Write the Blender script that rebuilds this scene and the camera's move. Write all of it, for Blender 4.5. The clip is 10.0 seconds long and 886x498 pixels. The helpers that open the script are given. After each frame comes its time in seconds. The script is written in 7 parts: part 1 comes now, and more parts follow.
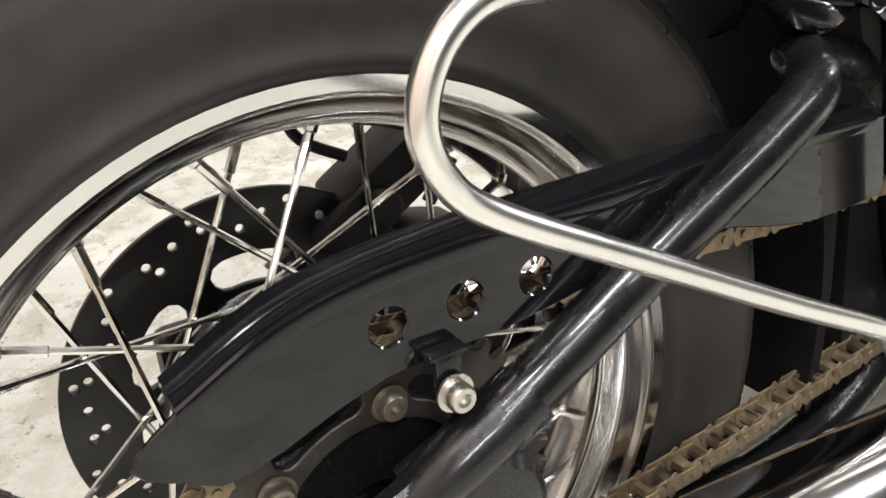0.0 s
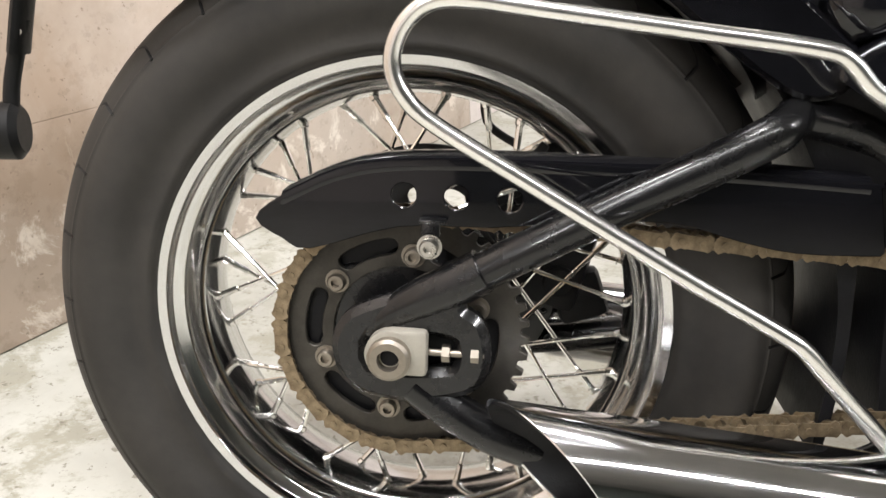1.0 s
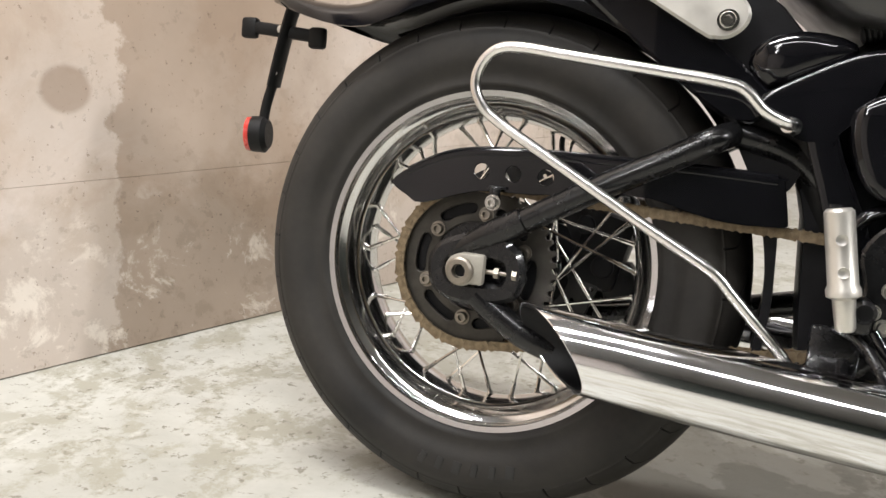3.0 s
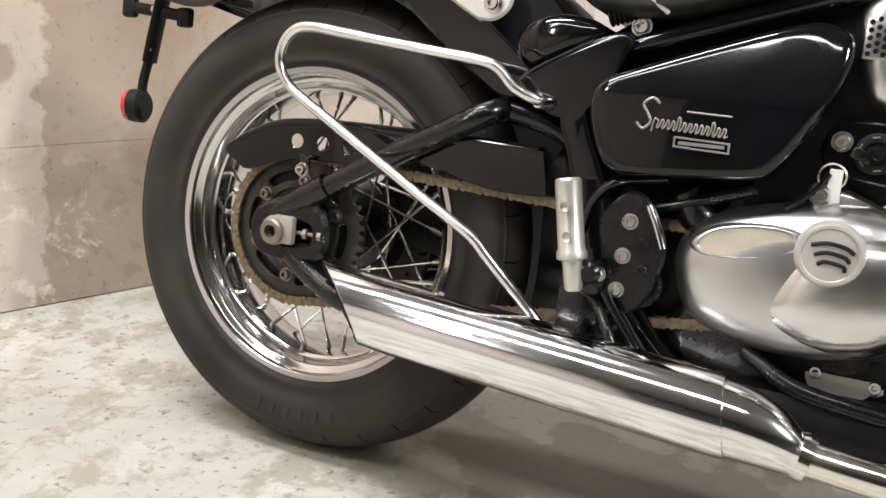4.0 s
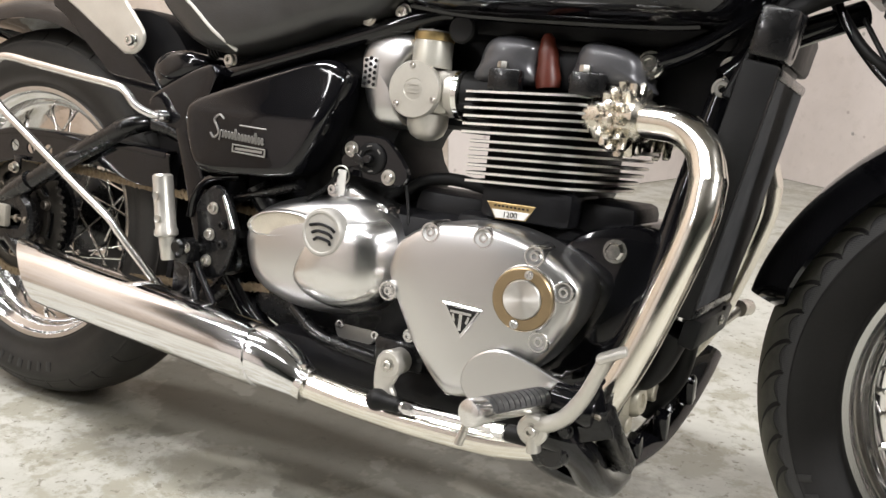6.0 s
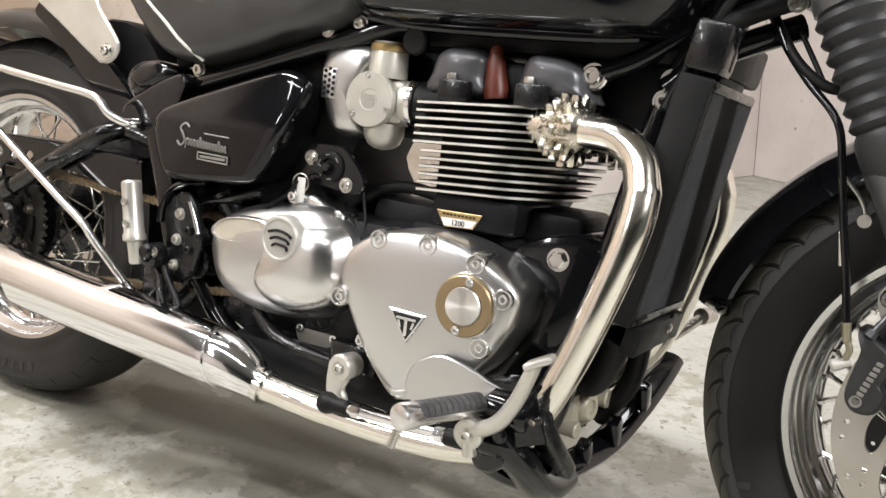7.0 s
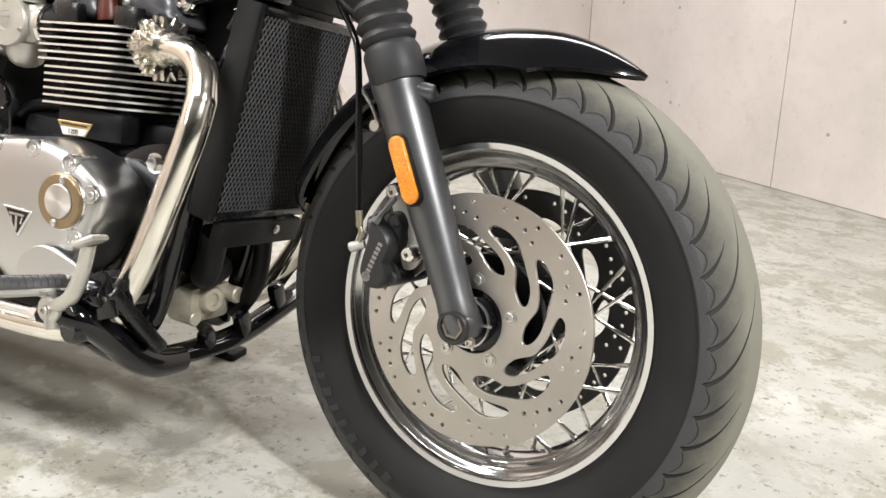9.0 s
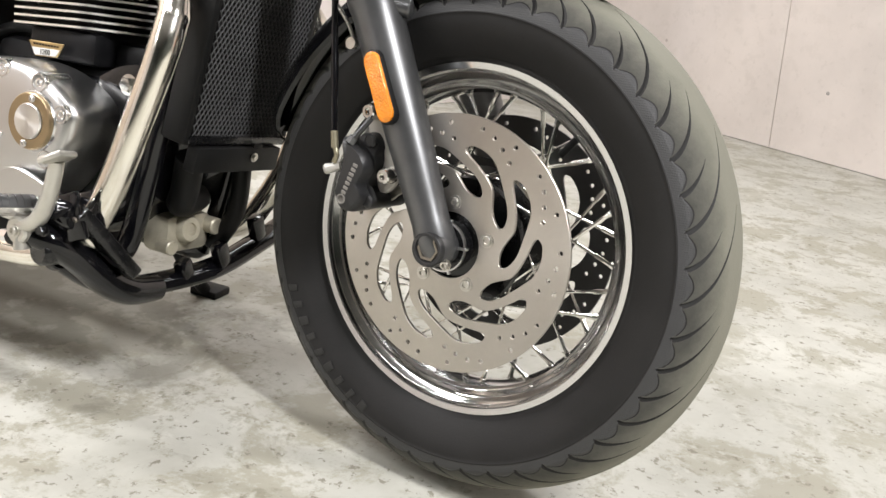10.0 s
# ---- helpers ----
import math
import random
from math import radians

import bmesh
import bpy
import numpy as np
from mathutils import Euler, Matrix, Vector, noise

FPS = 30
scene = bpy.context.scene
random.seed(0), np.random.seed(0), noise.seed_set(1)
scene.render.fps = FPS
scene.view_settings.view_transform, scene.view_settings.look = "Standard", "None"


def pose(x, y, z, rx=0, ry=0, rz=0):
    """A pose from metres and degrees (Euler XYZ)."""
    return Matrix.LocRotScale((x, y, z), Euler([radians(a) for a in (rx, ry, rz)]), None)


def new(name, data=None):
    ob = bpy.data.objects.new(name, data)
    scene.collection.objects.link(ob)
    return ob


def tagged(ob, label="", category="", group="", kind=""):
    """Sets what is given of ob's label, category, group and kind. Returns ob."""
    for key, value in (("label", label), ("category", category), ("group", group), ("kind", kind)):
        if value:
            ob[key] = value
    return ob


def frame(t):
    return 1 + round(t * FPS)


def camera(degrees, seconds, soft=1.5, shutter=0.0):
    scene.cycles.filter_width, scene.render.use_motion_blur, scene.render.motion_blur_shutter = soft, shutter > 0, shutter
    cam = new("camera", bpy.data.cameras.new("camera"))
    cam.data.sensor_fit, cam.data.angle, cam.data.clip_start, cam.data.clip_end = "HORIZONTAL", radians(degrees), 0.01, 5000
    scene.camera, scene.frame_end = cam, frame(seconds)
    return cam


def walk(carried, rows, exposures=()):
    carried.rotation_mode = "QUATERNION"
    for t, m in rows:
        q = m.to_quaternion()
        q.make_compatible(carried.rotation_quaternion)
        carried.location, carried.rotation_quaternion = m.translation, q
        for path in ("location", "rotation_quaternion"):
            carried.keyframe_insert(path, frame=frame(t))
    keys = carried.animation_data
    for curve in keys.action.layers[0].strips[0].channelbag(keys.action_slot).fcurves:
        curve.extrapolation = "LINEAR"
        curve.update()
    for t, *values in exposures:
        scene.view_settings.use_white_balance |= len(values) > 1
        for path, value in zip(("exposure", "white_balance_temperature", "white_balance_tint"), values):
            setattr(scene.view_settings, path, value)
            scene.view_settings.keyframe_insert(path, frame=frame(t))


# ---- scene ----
cam = camera(54.6, 10.0, soft=1.5)
ROWS = [
    (0, -0.1316, -0.3215, 0.6715, 59.22, 0.35, -31.31),
    (0.2, -0.0787, -0.3830, 0.6668, 58.90, 0.16, -18.59),
    (0.5, -0.0003, -0.4752, 0.6384, 62.83, -0.61, -5.00),
    (1, 0.1030, -0.6468, 0.6691, 66.68, -0.66, 6.90),
    (1.5, 0.1707, -0.8827, 0.6690, 71.22, -0.97, 12.18),
    (2, 0.2653, -1.0123, 0.6236, 74.76, -1.38, 14.66),
    (2.2, 0.2714, -1.0319, 0.6188, 74.91, -1.48, 15.92),
    (3.3, 0.3936, -1.0138, 0.6134, 75.76, -2.79, 23.12),
    (3.5, 0.4584, -1.0153, 0.6265, 75.05, -2.67, 24.02),
    (4, 0.6499, -0.9827, 0.6312, 74.20, -2.87, 25.47),
    (4.5, 0.8232, -0.9964, 0.6440, 74.37, -3.12, 26.30),
    (5, 0.9604, -1.0193, 0.6608, 74.34, -3.43, 26.31),
    (5.5, 1.1145, -1.0198, 0.6740, 74.81, -3.41, 26.95),
    (6, 1.2710, -0.9989, 0.6997, 74.79, -3.31, 27.03),
    (6.2, 1.3109, -0.9865, 0.7003, 74.98, -3.37, 27.19),
    (7.3, 1.3772, -0.9733, 0.7194, 74.93, -3.29, 29.07),
    (7.5, 1.3985, -0.9770, 0.7155, 75.46, -3.62, 28.91),
    (8, 1.5197, -0.9630, 0.7162, 75.60, -4.41, 27.18),
    (8.5, 1.6948, -0.9623, 0.7144, 75.49, -5.32, 24.33),
    (9, 1.8159, -0.9423, 0.7042, 73.24, -5.22, 23.56),
    (9.5, 1.8558, -0.9381, 0.6719, 72.06, -5.39, 22.88),
    (10, 1.8458, -0.9252, 0.6475, 71.20, -5.81, 23.80),
]
walk(cam, [(t, pose(x, y, z, rx, ry, rz)) for t, x, y, z, rx, ry, rz in ROWS],
     [(0, 0.16), (0.5, 0.16), (1.0, 0.08), (2.0, -0.12), (3.3, -0.2), (5.5, -0.24), (7.3, -0.1), (8.0, 0.02), (8.8, 0.0), (10.0, -0.08)])

# ---- light ----
world = bpy.data.worlds.new("garage_air")
scene.world = world
world.use_nodes = True
world.node_tree.nodes["Background"].inputs["Color"].default_value = (0.9, 0.95, 1.0, 1)
world.node_tree.nodes["Background"].inputs["Strength"].default_value = 0.006
scene.view_settings.exposure = 0.0


def tube_or_fill(x, y, turn, watts, long=2.4, wide=0.12, z=2.55):
    """A rectangular light under the ceiling, for the fluorescent tubes and the added fills."""
    data = bpy.data.lights.new("tube_or_fill_light", "AREA")
    data.shape, data.size, data.size_y, data.energy, data.color = "RECTANGLE", long, wide, watts, (1.0, 0.985, 0.985)
    lamp = new("tube_or_fill_light", data)
    lamp.matrix_world = pose(x, y, z, 0, 0, turn)
    return lamp


tube_or_fill(-0.4, -0.45, 12, 62, 1.1, 0.16)
tube_or_fill(0.3, -1.5, 0, 40)
tube_or_fill(3.5, -1.15, -28, 182, 1.3, 0.16)
# two added, unseen fills brighten the west and south walls mirrored in chrome
tube_or_fill(-0.75, -1.9, 68, 28, 1.3, 0.16)
tube_or_fill(-1.3, -3.7, 68, 50, 1.3, 0.16)
tube_or_fill(1.2, 1.5, 0, 56, 2.4, 0.5)

# ---- materials ----
def material(name, color, rough=0.5, metal=0.0, coat=0.0, var=0.15, scale=30.0, bump=0.0, bump_scale=200.0, rough_var=0.1, tint=None, spec=0.5):
    """A surface with colour and gloss that vary at two scales, and a fine relief."""
    m = bpy.data.materials.new(name)
    m.use_nodes = True
    nt = m.node_tree
    b = nt.nodes["Principled BSDF"]
    b.inputs["Metallic"].default_value = metal
    b.inputs["Coat Weight"].default_value = coat
    b.inputs["Coat Roughness"].default_value = 0.03
    b.inputs["Specular IOR Level"].default_value = spec
    tc = nt.nodes.new("ShaderNodeTexCoord")
    big = nt.nodes.new("ShaderNodeTexNoise")
    big.inputs["Scale"].default_value, big.inputs["Detail"].default_value = scale, 6
    fine = nt.nodes.new("ShaderNodeTexNoise")
    fine.inputs["Scale"].default_value, fine.inputs["Detail"].default_value = scale * 9, 3
    nt.links.new(tc.outputs["Object"], big.inputs["Vector"])
    nt.links.new(tc.outputs["Object"], fine.inputs["Vector"])
    both = nt.nodes.new("ShaderNodeMath")
    both.operation = "MULTIPLY_ADD"
    both.inputs[1].default_value = 0.35
    nt.links.new(fine.outputs["Fac"], both.inputs[0])
    nt.links.new(big.outputs["Fac"], both.inputs[2])
    ramp = nt.nodes.new("ShaderNodeValToRGB")
    ramp.color_ramp.elements[0].position, ramp.color_ramp.elements[1].position = 0.42, 0.92
    lo = tint if tint else tuple(c * (1 - var) for c in color)
    hi = tuple(min(1.0, c * (1 + var)) for c in color)
    ramp.color_ramp.elements[0].color, ramp.color_ramp.elements[1].color = (*lo, 1), (*hi, 1)
    nt.links.new(both.outputs[0], ramp.inputs["Fac"])
    nt.links.new(ramp.outputs["Color"], b.inputs["Base Color"])
    rr = nt.nodes.new("ShaderNodeMapRange")
    rr.inputs["From Min"].default_value, rr.inputs["From Max"].default_value = 0.3, 1.0
    rr.inputs["To Min"].default_value, rr.inputs["To Max"].default_value = max(0.01, rough - rough_var), min(1.0, rough + rough_var)
    nt.links.new(both.outputs[0], rr.inputs["Value"])
    nt.links.new(rr.outputs["Result"], b.inputs["Roughness"])
    if bump:
        n = nt.nodes.new("ShaderNodeTexNoise")
        n.inputs["Scale"].default_value, n.inputs["Detail"].default_value = bump_scale, 4
        nt.links.new(tc.outputs["Object"], n.inputs["Vector"])
        bp = nt.nodes.new("ShaderNodeBump")
        bp.inputs["Strength"].default_value, bp.inputs["Distance"].default_value = bump, 0.002
        nt.links.new(n.outputs["Fac"], bp.inputs["Height"])
        nt.links.new(bp.outputs["Normal"], b.inputs["Normal"])
    return m


def concrete(name, color, stain, scale, bump, rough, damp=False, speck=0.2, spot=11.0, pins=False):
    """Cast concrete: cloudy tone, darker stains with an outline, pores and trowel marks."""
    m = bpy.data.materials.new(name)
    m.use_nodes = True
    nt = m.node_tree
    b = nt.nodes["Principled BSDF"]
    tc = nt.nodes.new("ShaderNodeTexCoord")

    def tex(s, detail, rgh=0.55, dist=0.0):
        n = nt.nodes.new("ShaderNodeTexNoise")
        n.inputs["Scale"].default_value, n.inputs["Detail"].default_value = s, detail
        n.inputs["Roughness"].default_value, n.inputs["Distortion"].default_value = rgh, dist
        nt.links.new(tc.outputs["Object"], n.inputs["Vector"])
        return n.outputs["Fac"]

    def ramp(fac, a, c, ca, cb):
        r = nt.nodes.new("ShaderNodeValToRGB")
        r.color_ramp.elements[0].position, r.color_ramp.elements[1].position = a, c
        r.color_ramp.elements[0].color, r.color_ramp.elements[1].color = (*ca, 1), (*cb, 1)
        nt.links.new(fac, r.inputs["Fac"])
        return r.outputs["Color"]

    def mix(kind, fac, a, c):
        x = nt.nodes.new("ShaderNodeMix")
        x.data_type, x.blend_type = "RGBA", kind
        if isinstance(fac, float):
            x.inputs["Factor"].default_value = fac
        else:
            nt.links.new(fac, x.inputs["Factor"])
        nt.links.new(a, x.inputs["A"])
        nt.links.new(c, x.inputs["B"])
        return x.outputs["Result"]

    base = ramp(tex(scale, 8, 0.6), 0.3, 0.7, tuple(c * 0.86 for c in color), tuple(min(1, c * 1.1) for c in color))
    cloud = ramp(tex(scale * 0.35, 6, 0.6, 0.6), 0.42, 0.56, stain, (1, 1, 1))
    spots = ramp(tex(scale * spot, 8, 0.7, 0.0), 0.4, 0.46, (0.55, 0.54, 0.5), (1, 1, 1))
    col = mix("MULTIPLY", 0.8, base, cloud)
    patch = ramp(tex(scale * 1.7, 8, 0.7, 0.3), 0.4, 0.6, (0.72, 0.71, 0.68), (1, 1, 1))
    col = mix("MULTIPLY", min(1.0, speck * 1.2), col, patch)
    where = nt.nodes.new("ShaderNodeMapRange")
    where.inputs["From Min"].default_value, where.inputs["From Max"].default_value = 0.42, 0.6
    where.inputs["To Max"].default_value = min(1.0, speck * 1.5)
    nt.links.new(tex(scale * 0.6, 5, 0.6), where.inputs["Value"])
    col = mix("MULTIPLY", where.outputs["Result"], col, spots)
    fleck = ramp(tex(scale * spot * 1.9, 5, 0.62), 0.355, 0.395, (0.32, 0.31, 0.27), (1, 1, 1))
    col = mix("MULTIPLY", speck, col, fleck)
    if pins:
        cell = nt.nodes.new("ShaderNodeTexVoronoi")
        cell.inputs["Scale"].default_value = 6.0
        nt.links.new(tc.outputs["Object"], cell.inputs["Vector"])
        col = mix("MULTIPLY", 0.55, col, ramp(cell.outputs["Distance"], 0.035, 0.06, (0.45, 0.4, 0.38), (1, 1, 1)))
    if damp:
        # old damp patches low on the wall: ragged outlines, one round spot
        sep = nt.nodes.new("ShaderNodeSeparateXYZ")
        nt.links.new(tc.outputs["Object"], sep.inputs["Vector"])

        def calc(op, a, c, d=None):
            n = nt.nodes.new("ShaderNodeMath")
            n.operation = op
            for k, v in enumerate((a, c, d)):
                if v is None:
                    continue
                if isinstance(v, (int, float)):
                    n.inputs[k].default_value = v
                else:
                    nt.links.new(v, n.inputs[k])
            return n.outputs[0]

        warp = calc("MULTIPLY_ADD", tex(4.2, 7, 0.62), 0.5, -0.25)
        warp2 = calc("MULTIPLY_ADD", tex(7.0, 7, 0.65), 0.3, -0.15)
        x, y, z = sep.outputs["X"], sep.outputs["Y"], sep.outputs["Z"]
        yy = calc("ADD", y, warp)
        zz = calc("ADD", z, warp2)
        right = calc("ADD", yy, calc("MULTIPLY", z, -0.12))
        band = nt.nodes.new("ShaderNodeValToRGB")
        band.color_ramp.elements[0].position, band.color_ramp.elements[0].color = 0.158, (1.0, 1.0, 1.0, 1)
        band.color_ramp.elements[1].position, band.color_ramp.elements[1].color = 0.75, (1, 1, 1, 1)
        for where in (0.175, 0.5):
            band.color_ramp.elements.new(where).color = (0.64, 0.58, 0.51, 1)
        nt.links.new(right, band.inputs["Fac"])
        col = mix("MULTIPLY", 0.85, col, band.outputs["Color"])
        col = mix("MULTIPLY", 0.8, col, ramp(calc("ADD", zz, calc("MULTIPLY", warp, 0.3)), 0.27, 0.34, (0.76, 0.73, 0.68), (1, 1, 1)))
        col = mix("MULTIPLY", 0.7, col, ramp(calc("ADD", calc("MULTIPLY", warp, -1.6), zz), 0.2, 0.26, (1.0, 1.0, 1.0), (0.9, 0.87, 0.83)))
        dy, dz = calc("SUBTRACT", y, 0.142), calc("SUBTRACT", z, 0.486)
        spot = calc("ADD", calc("SQRT", calc("ADD", calc("MULTIPLY", dy, dy), calc("MULTIPLY", dz, dz)), 0), calc("MULTIPLY", warp2, 0.04))
        col = mix("MULTIPLY", 0.8, col, ramp(spot, 0.036, 0.045, (0.62, 0.56, 0.5), (1, 1, 1)))
        # lime bloom: pale ragged flakes low on the wall, and small dark pits
        bloom = ramp(tex(9.0, 8, 0.7, 0.4), 0.56, 0.63, (0, 0, 0), (1, 1, 1))
        low = nt.nodes.new("ShaderNodeMapRange")
        low.inputs["From Min"].default_value, low.inputs["From Max"].default_value = 0.36, 0.1
        low.inputs["To Max"].default_value = 0.75
        nt.links.new(zz, low.inputs["Value"])
        pale = nt.nodes.new("ShaderNodeRGB")
        pale.outputs[0].default_value = (0.74, 0.68, 0.6, 1)
        col = mix("MIX", calc("MULTIPLY", bloom, low.outputs["Result"]), col, pale.outputs[0])
        col = mix("MULTIPLY", 0.5, col, ramp(tex(110.0, 3, 0.5), 0.28, 0.32, (0.3, 0.25, 0.2), (1, 1, 1)))
        col = mix("MULTIPLY", 0.6, col, ramp(tex(2.6, 8, 0.68, 0.5), 0.4, 0.5, (0.86, 0.8, 0.74), (1.0, 1.0, 1.0)))
    nt.links.new(col, b.inputs["Base Color"])
    rr = nt.nodes.new("ShaderNodeMapRange")
    rr.inputs["To Min"].default_value, rr.inputs["To Max"].default_value = rough - 0.15, rough + 0.15
    nt.links.new(tex(scale * 2, 5), rr.inputs["Value"])
    nt.links.new(rr.outputs["Result"], b.inputs["Roughness"])
    bp = nt.nodes.new("ShaderNodeBump")
    bp.inputs["Strength"].default_value, bp.inputs["Distance"].default_value = bump, 0.004
    nt.links.new(tex(scale * 14, 6, 0.65), bp.inputs["Height"])
    nt.links.new(bp.outputs["Normal"], b.inputs["Normal"])
    return m


CHROME = material("chrome_plate", (0.86, 0.86, 0.87), 0.1, 1.0, var=0.03, rough_var=0.03, scale=15)
RAIL = material("bar_chrome", (0.86, 0.85, 0.83), 0.24, 1.0, var=0.04, rough_var=0.04, scale=20)
CHROME_WORN = material("worn_chrome", (0.8, 0.79, 0.76), 0.12, 1.0, var=0.08, rough_var=0.06, scale=40)
ALU = material("brushed_aluminium", (0.64, 0.636, 0.632), 0.3, 1.0, var=0.02, rough_var=0.01, scale=8)
ALU_BRIGHT = material("polished_aluminium", (0.76, 0.755, 0.75), 0.24, 1.0, var=0.03, rough_var=0.03, scale=10)
CAST = material("cast_alloy", (0.5, 0.49, 0.46), 0.42, 1.0, var=0.1, bump=0.15, bump_scale=600)
SILVER = material("silver_paint", (0.62, 0.6, 0.55), 0.35, 0.7, var=0.06, coat=0.2)
FIN = material("machined_fin_edge", (0.9, 0.88, 0.84), 0.38, 1.0, var=0.05)
GLOSS = material("gloss_black_paint", (0.004, 0.004, 0.005), 0.12, 0.0, coat=0.75, var=0.2, rough_var=0.03, spec=0.12)
BLACK = material("satin_black_coating", (0.006, 0.006, 0.0065), 0.26, 0.0, coat=0.3, var=0.25, bump=0.08, bump_scale=700, spec=0.35)
RIM = material("rim_chrome", (0.704, 0.704, 0.704), 0.13, 1.0, var=0.03, rough_var=0.04, scale=12)
MESH = material("black_mesh_wire", (0.075, 0.075, 0.077), 0.4, 0.3, var=0.2)
CALIPER = material("satin_black_caliper", (0.018, 0.018, 0.019), 0.4, 0.0, var=0.2, bump=0.15, bump_scale=700)
NICKEL = material("nickel_plate", (0.68, 0.645, 0.57), 0.25, 1.0, var=0.12, scale=40)
HEAT = material("heat_tinted_chrome", (0.87, 0.835, 0.76), 0.17, 1.0, var=0.08, scale=20)
MATT = material("matt_black_plastic", (0.007, 0.007, 0.007), 0.5, 0.0, var=0.3, bump=0.12, bump_scale=500, spec=0.22)
DARK = material("dark_engine_casting", (0.007, 0.007, 0.008), 0.45, 0.0, var=0.3, bump=0.15, bump_scale=400, spec=0.2)
GREY = material("grey_crackle_paint", (0.1, 0.1, 0.108), 0.34, 0.3, coat=0.25, var=0.12, bump=0.1, bump_scale=700)
FORKGREY = material("dark_grey_anodised", (0.135, 0.137, 0.14), 0.36, 0.75, var=0.1, rough_var=0.05)
RUBBER = material("tyre_rubber", (0.0125, 0.012, 0.0118), 0.6, 0.0, var=0.3, scale=18, bump=0.1, bump_scale=300, spec=0.3)
DUSTY = material("dusty_tyre_rubber", (0.0225, 0.0205, 0.0178), 0.6, 0.0, var=0.5, tint=(0.0105, 0.01, 0.0092), scale=9, bump=0.1, bump_scale=300, spec=0.35)


def scuffed_tread(name, clean, dust, y0, y1):
    """Tread rubber whose running band is scuffed pale with dust; the wheel's axle lies along y."""
    m = material(name, clean, 0.8, 0.0, var=0.2, scale=25, bump=0.18, bump_scale=350, spec=0.3)
    nt = m.node_tree
    b = nt.nodes["Principled BSDF"]
    tc = nt.nodes.new("ShaderNodeTexCoord")
    sep = nt.nodes.new("ShaderNodeSeparateXYZ")
    nt.links.new(tc.outputs["Object"], sep.inputs["Vector"])
    mag = nt.nodes.new("ShaderNodeMath")
    mag.operation = "ABSOLUTE"
    nt.links.new(sep.outputs["Y"], mag.inputs[0])
    n = nt.nodes.new("ShaderNodeTexNoise")
    n.inputs["Scale"].default_value, n.inputs["Detail"].default_value, n.inputs["Roughness"].default_value = 22, 8, 0.65
    nt.links.new(tc.outputs["Object"], n.inputs["Vector"])
    add = nt.nodes.new("ShaderNodeMath")
    add.operation = "MULTIPLY_ADD"
    add.inputs[1].default_value = 0.034
    nt.links.new(n.outputs["Fac"], add.inputs[0])
    nt.links.new(mag.outputs[0], add.inputs[2])
    far = nt.nodes.new("ShaderNodeMapRange")
    far.inputs["From Min"].default_value, far.inputs["From Max"].default_value = y0 + 0.017, y1 + 0.017
    far.inputs["To Min"].default_value, far.inputs["To Max"].default_value = 1.0, 0.0
    nt.links.new(add.outputs[0], far.inputs["Value"])
    mix = nt.nodes.new("ShaderNodeMix")
    mix.data_type = "RGBA"
    nt.links.new(far.outputs["Result"], mix.inputs["Factor"])
    nt.links.new(b.inputs["Base Color"].links[0].from_socket, mix.inputs["A"])
    mix.inputs["B"].default_value = (*dust, 1)
    nt.links.new(mix.outputs["Result"], b.inputs["Base Color"])
    return m


TREAD = scuffed_tread("worn_tread_rubber", (0.06, 0.059, 0.052), (0.19, 0.185, 0.15), 0.026, 0.058)
SHOULDER = material("knurled_tyre_shoulder", (0.04, 0.04, 0.041), 0.6, 0.0, var=0.15, scale=25)
knurl = SHOULDER.node_tree
dots = knurl.nodes.new("ShaderNodeTexVoronoi")
dots.inputs["Scale"].default_value = 420
dots.inputs["Randomness"].default_value = 0.25
relief = knurl.nodes.new("ShaderNodeBump")
relief.inputs["Strength"].default_value, relief.inputs["Distance"].default_value = 0.5, 0.001
knurl.links.new(knurl.nodes["Texture Coordinate"].outputs["Object"], dots.inputs["Vector"])
knurl.links.new(dots.outputs["Distance"], relief.inputs["Height"])
knurl.links.new(relief.outputs["Normal"], knurl.nodes["Principled BSDF"].inputs["Normal"])
SPROCKET_BOLT = material("oily_bolt_steel", (0.28, 0.25, 0.21), 0.4, 0.9, var=0.2)
LETTER = material("raised_sidewall_marks", (0.018, 0.0176, 0.017), 0.6, 0.0, var=0.2)
LEATHER = material("black_seat_leather", (0.018, 0.018, 0.018), 0.36, 0.0, var=0.25, bump=0.2, bump_scale=420, spec=0.8)
PIPING = material("white_piping", (0.62, 0.6, 0.55), 0.5, 0.0, var=0.08)
STEEL = material("zinc_steel", (0.6, 0.58, 0.54), 0.3, 1.0, var=0.12, scale=60)
DISC = material("brushed_brake_steel", (0.5, 0.47, 0.43), 0.36, 1.0, var=0.06, scale=20, rough_var=0.05)
# far-side discs: the same steel with the shade put into its colour
DISC_SHADED = material("shaded_brake_steel", (0.05, 0.05, 0.05), 0.4, 1.0, var=0.1)
CHAIN = material("oily_chain_steel", (0.25, 0.195, 0.125), 0.45, 0.6, var=0.3, scale=80, tint=(0.1, 0.072, 0.042))
SPROCKET = material("oily_sprocket_steel", (0.05, 0.046, 0.039), 0.45, 0.6, var=0.35, scale=50)
PALE = material("pale_brushed_alloy", (0.5, 0.485, 0.45), 0.5, 0.5, var=0.06)
BUFFWHITE = material("cream_silver_paint", (0.64, 0.62, 0.55), 0.36, 0.45, var=0.05)
BUFF = material("buff_insert", (0.5, 0.455, 0.37), 0.55, 0.1, var=0.08, scale=60)
DIECAST = material("pale_die_casting", (0.5, 0.48, 0.43), 0.4, 0.55, var=0.08, bump=0.1, bump_scale=600)
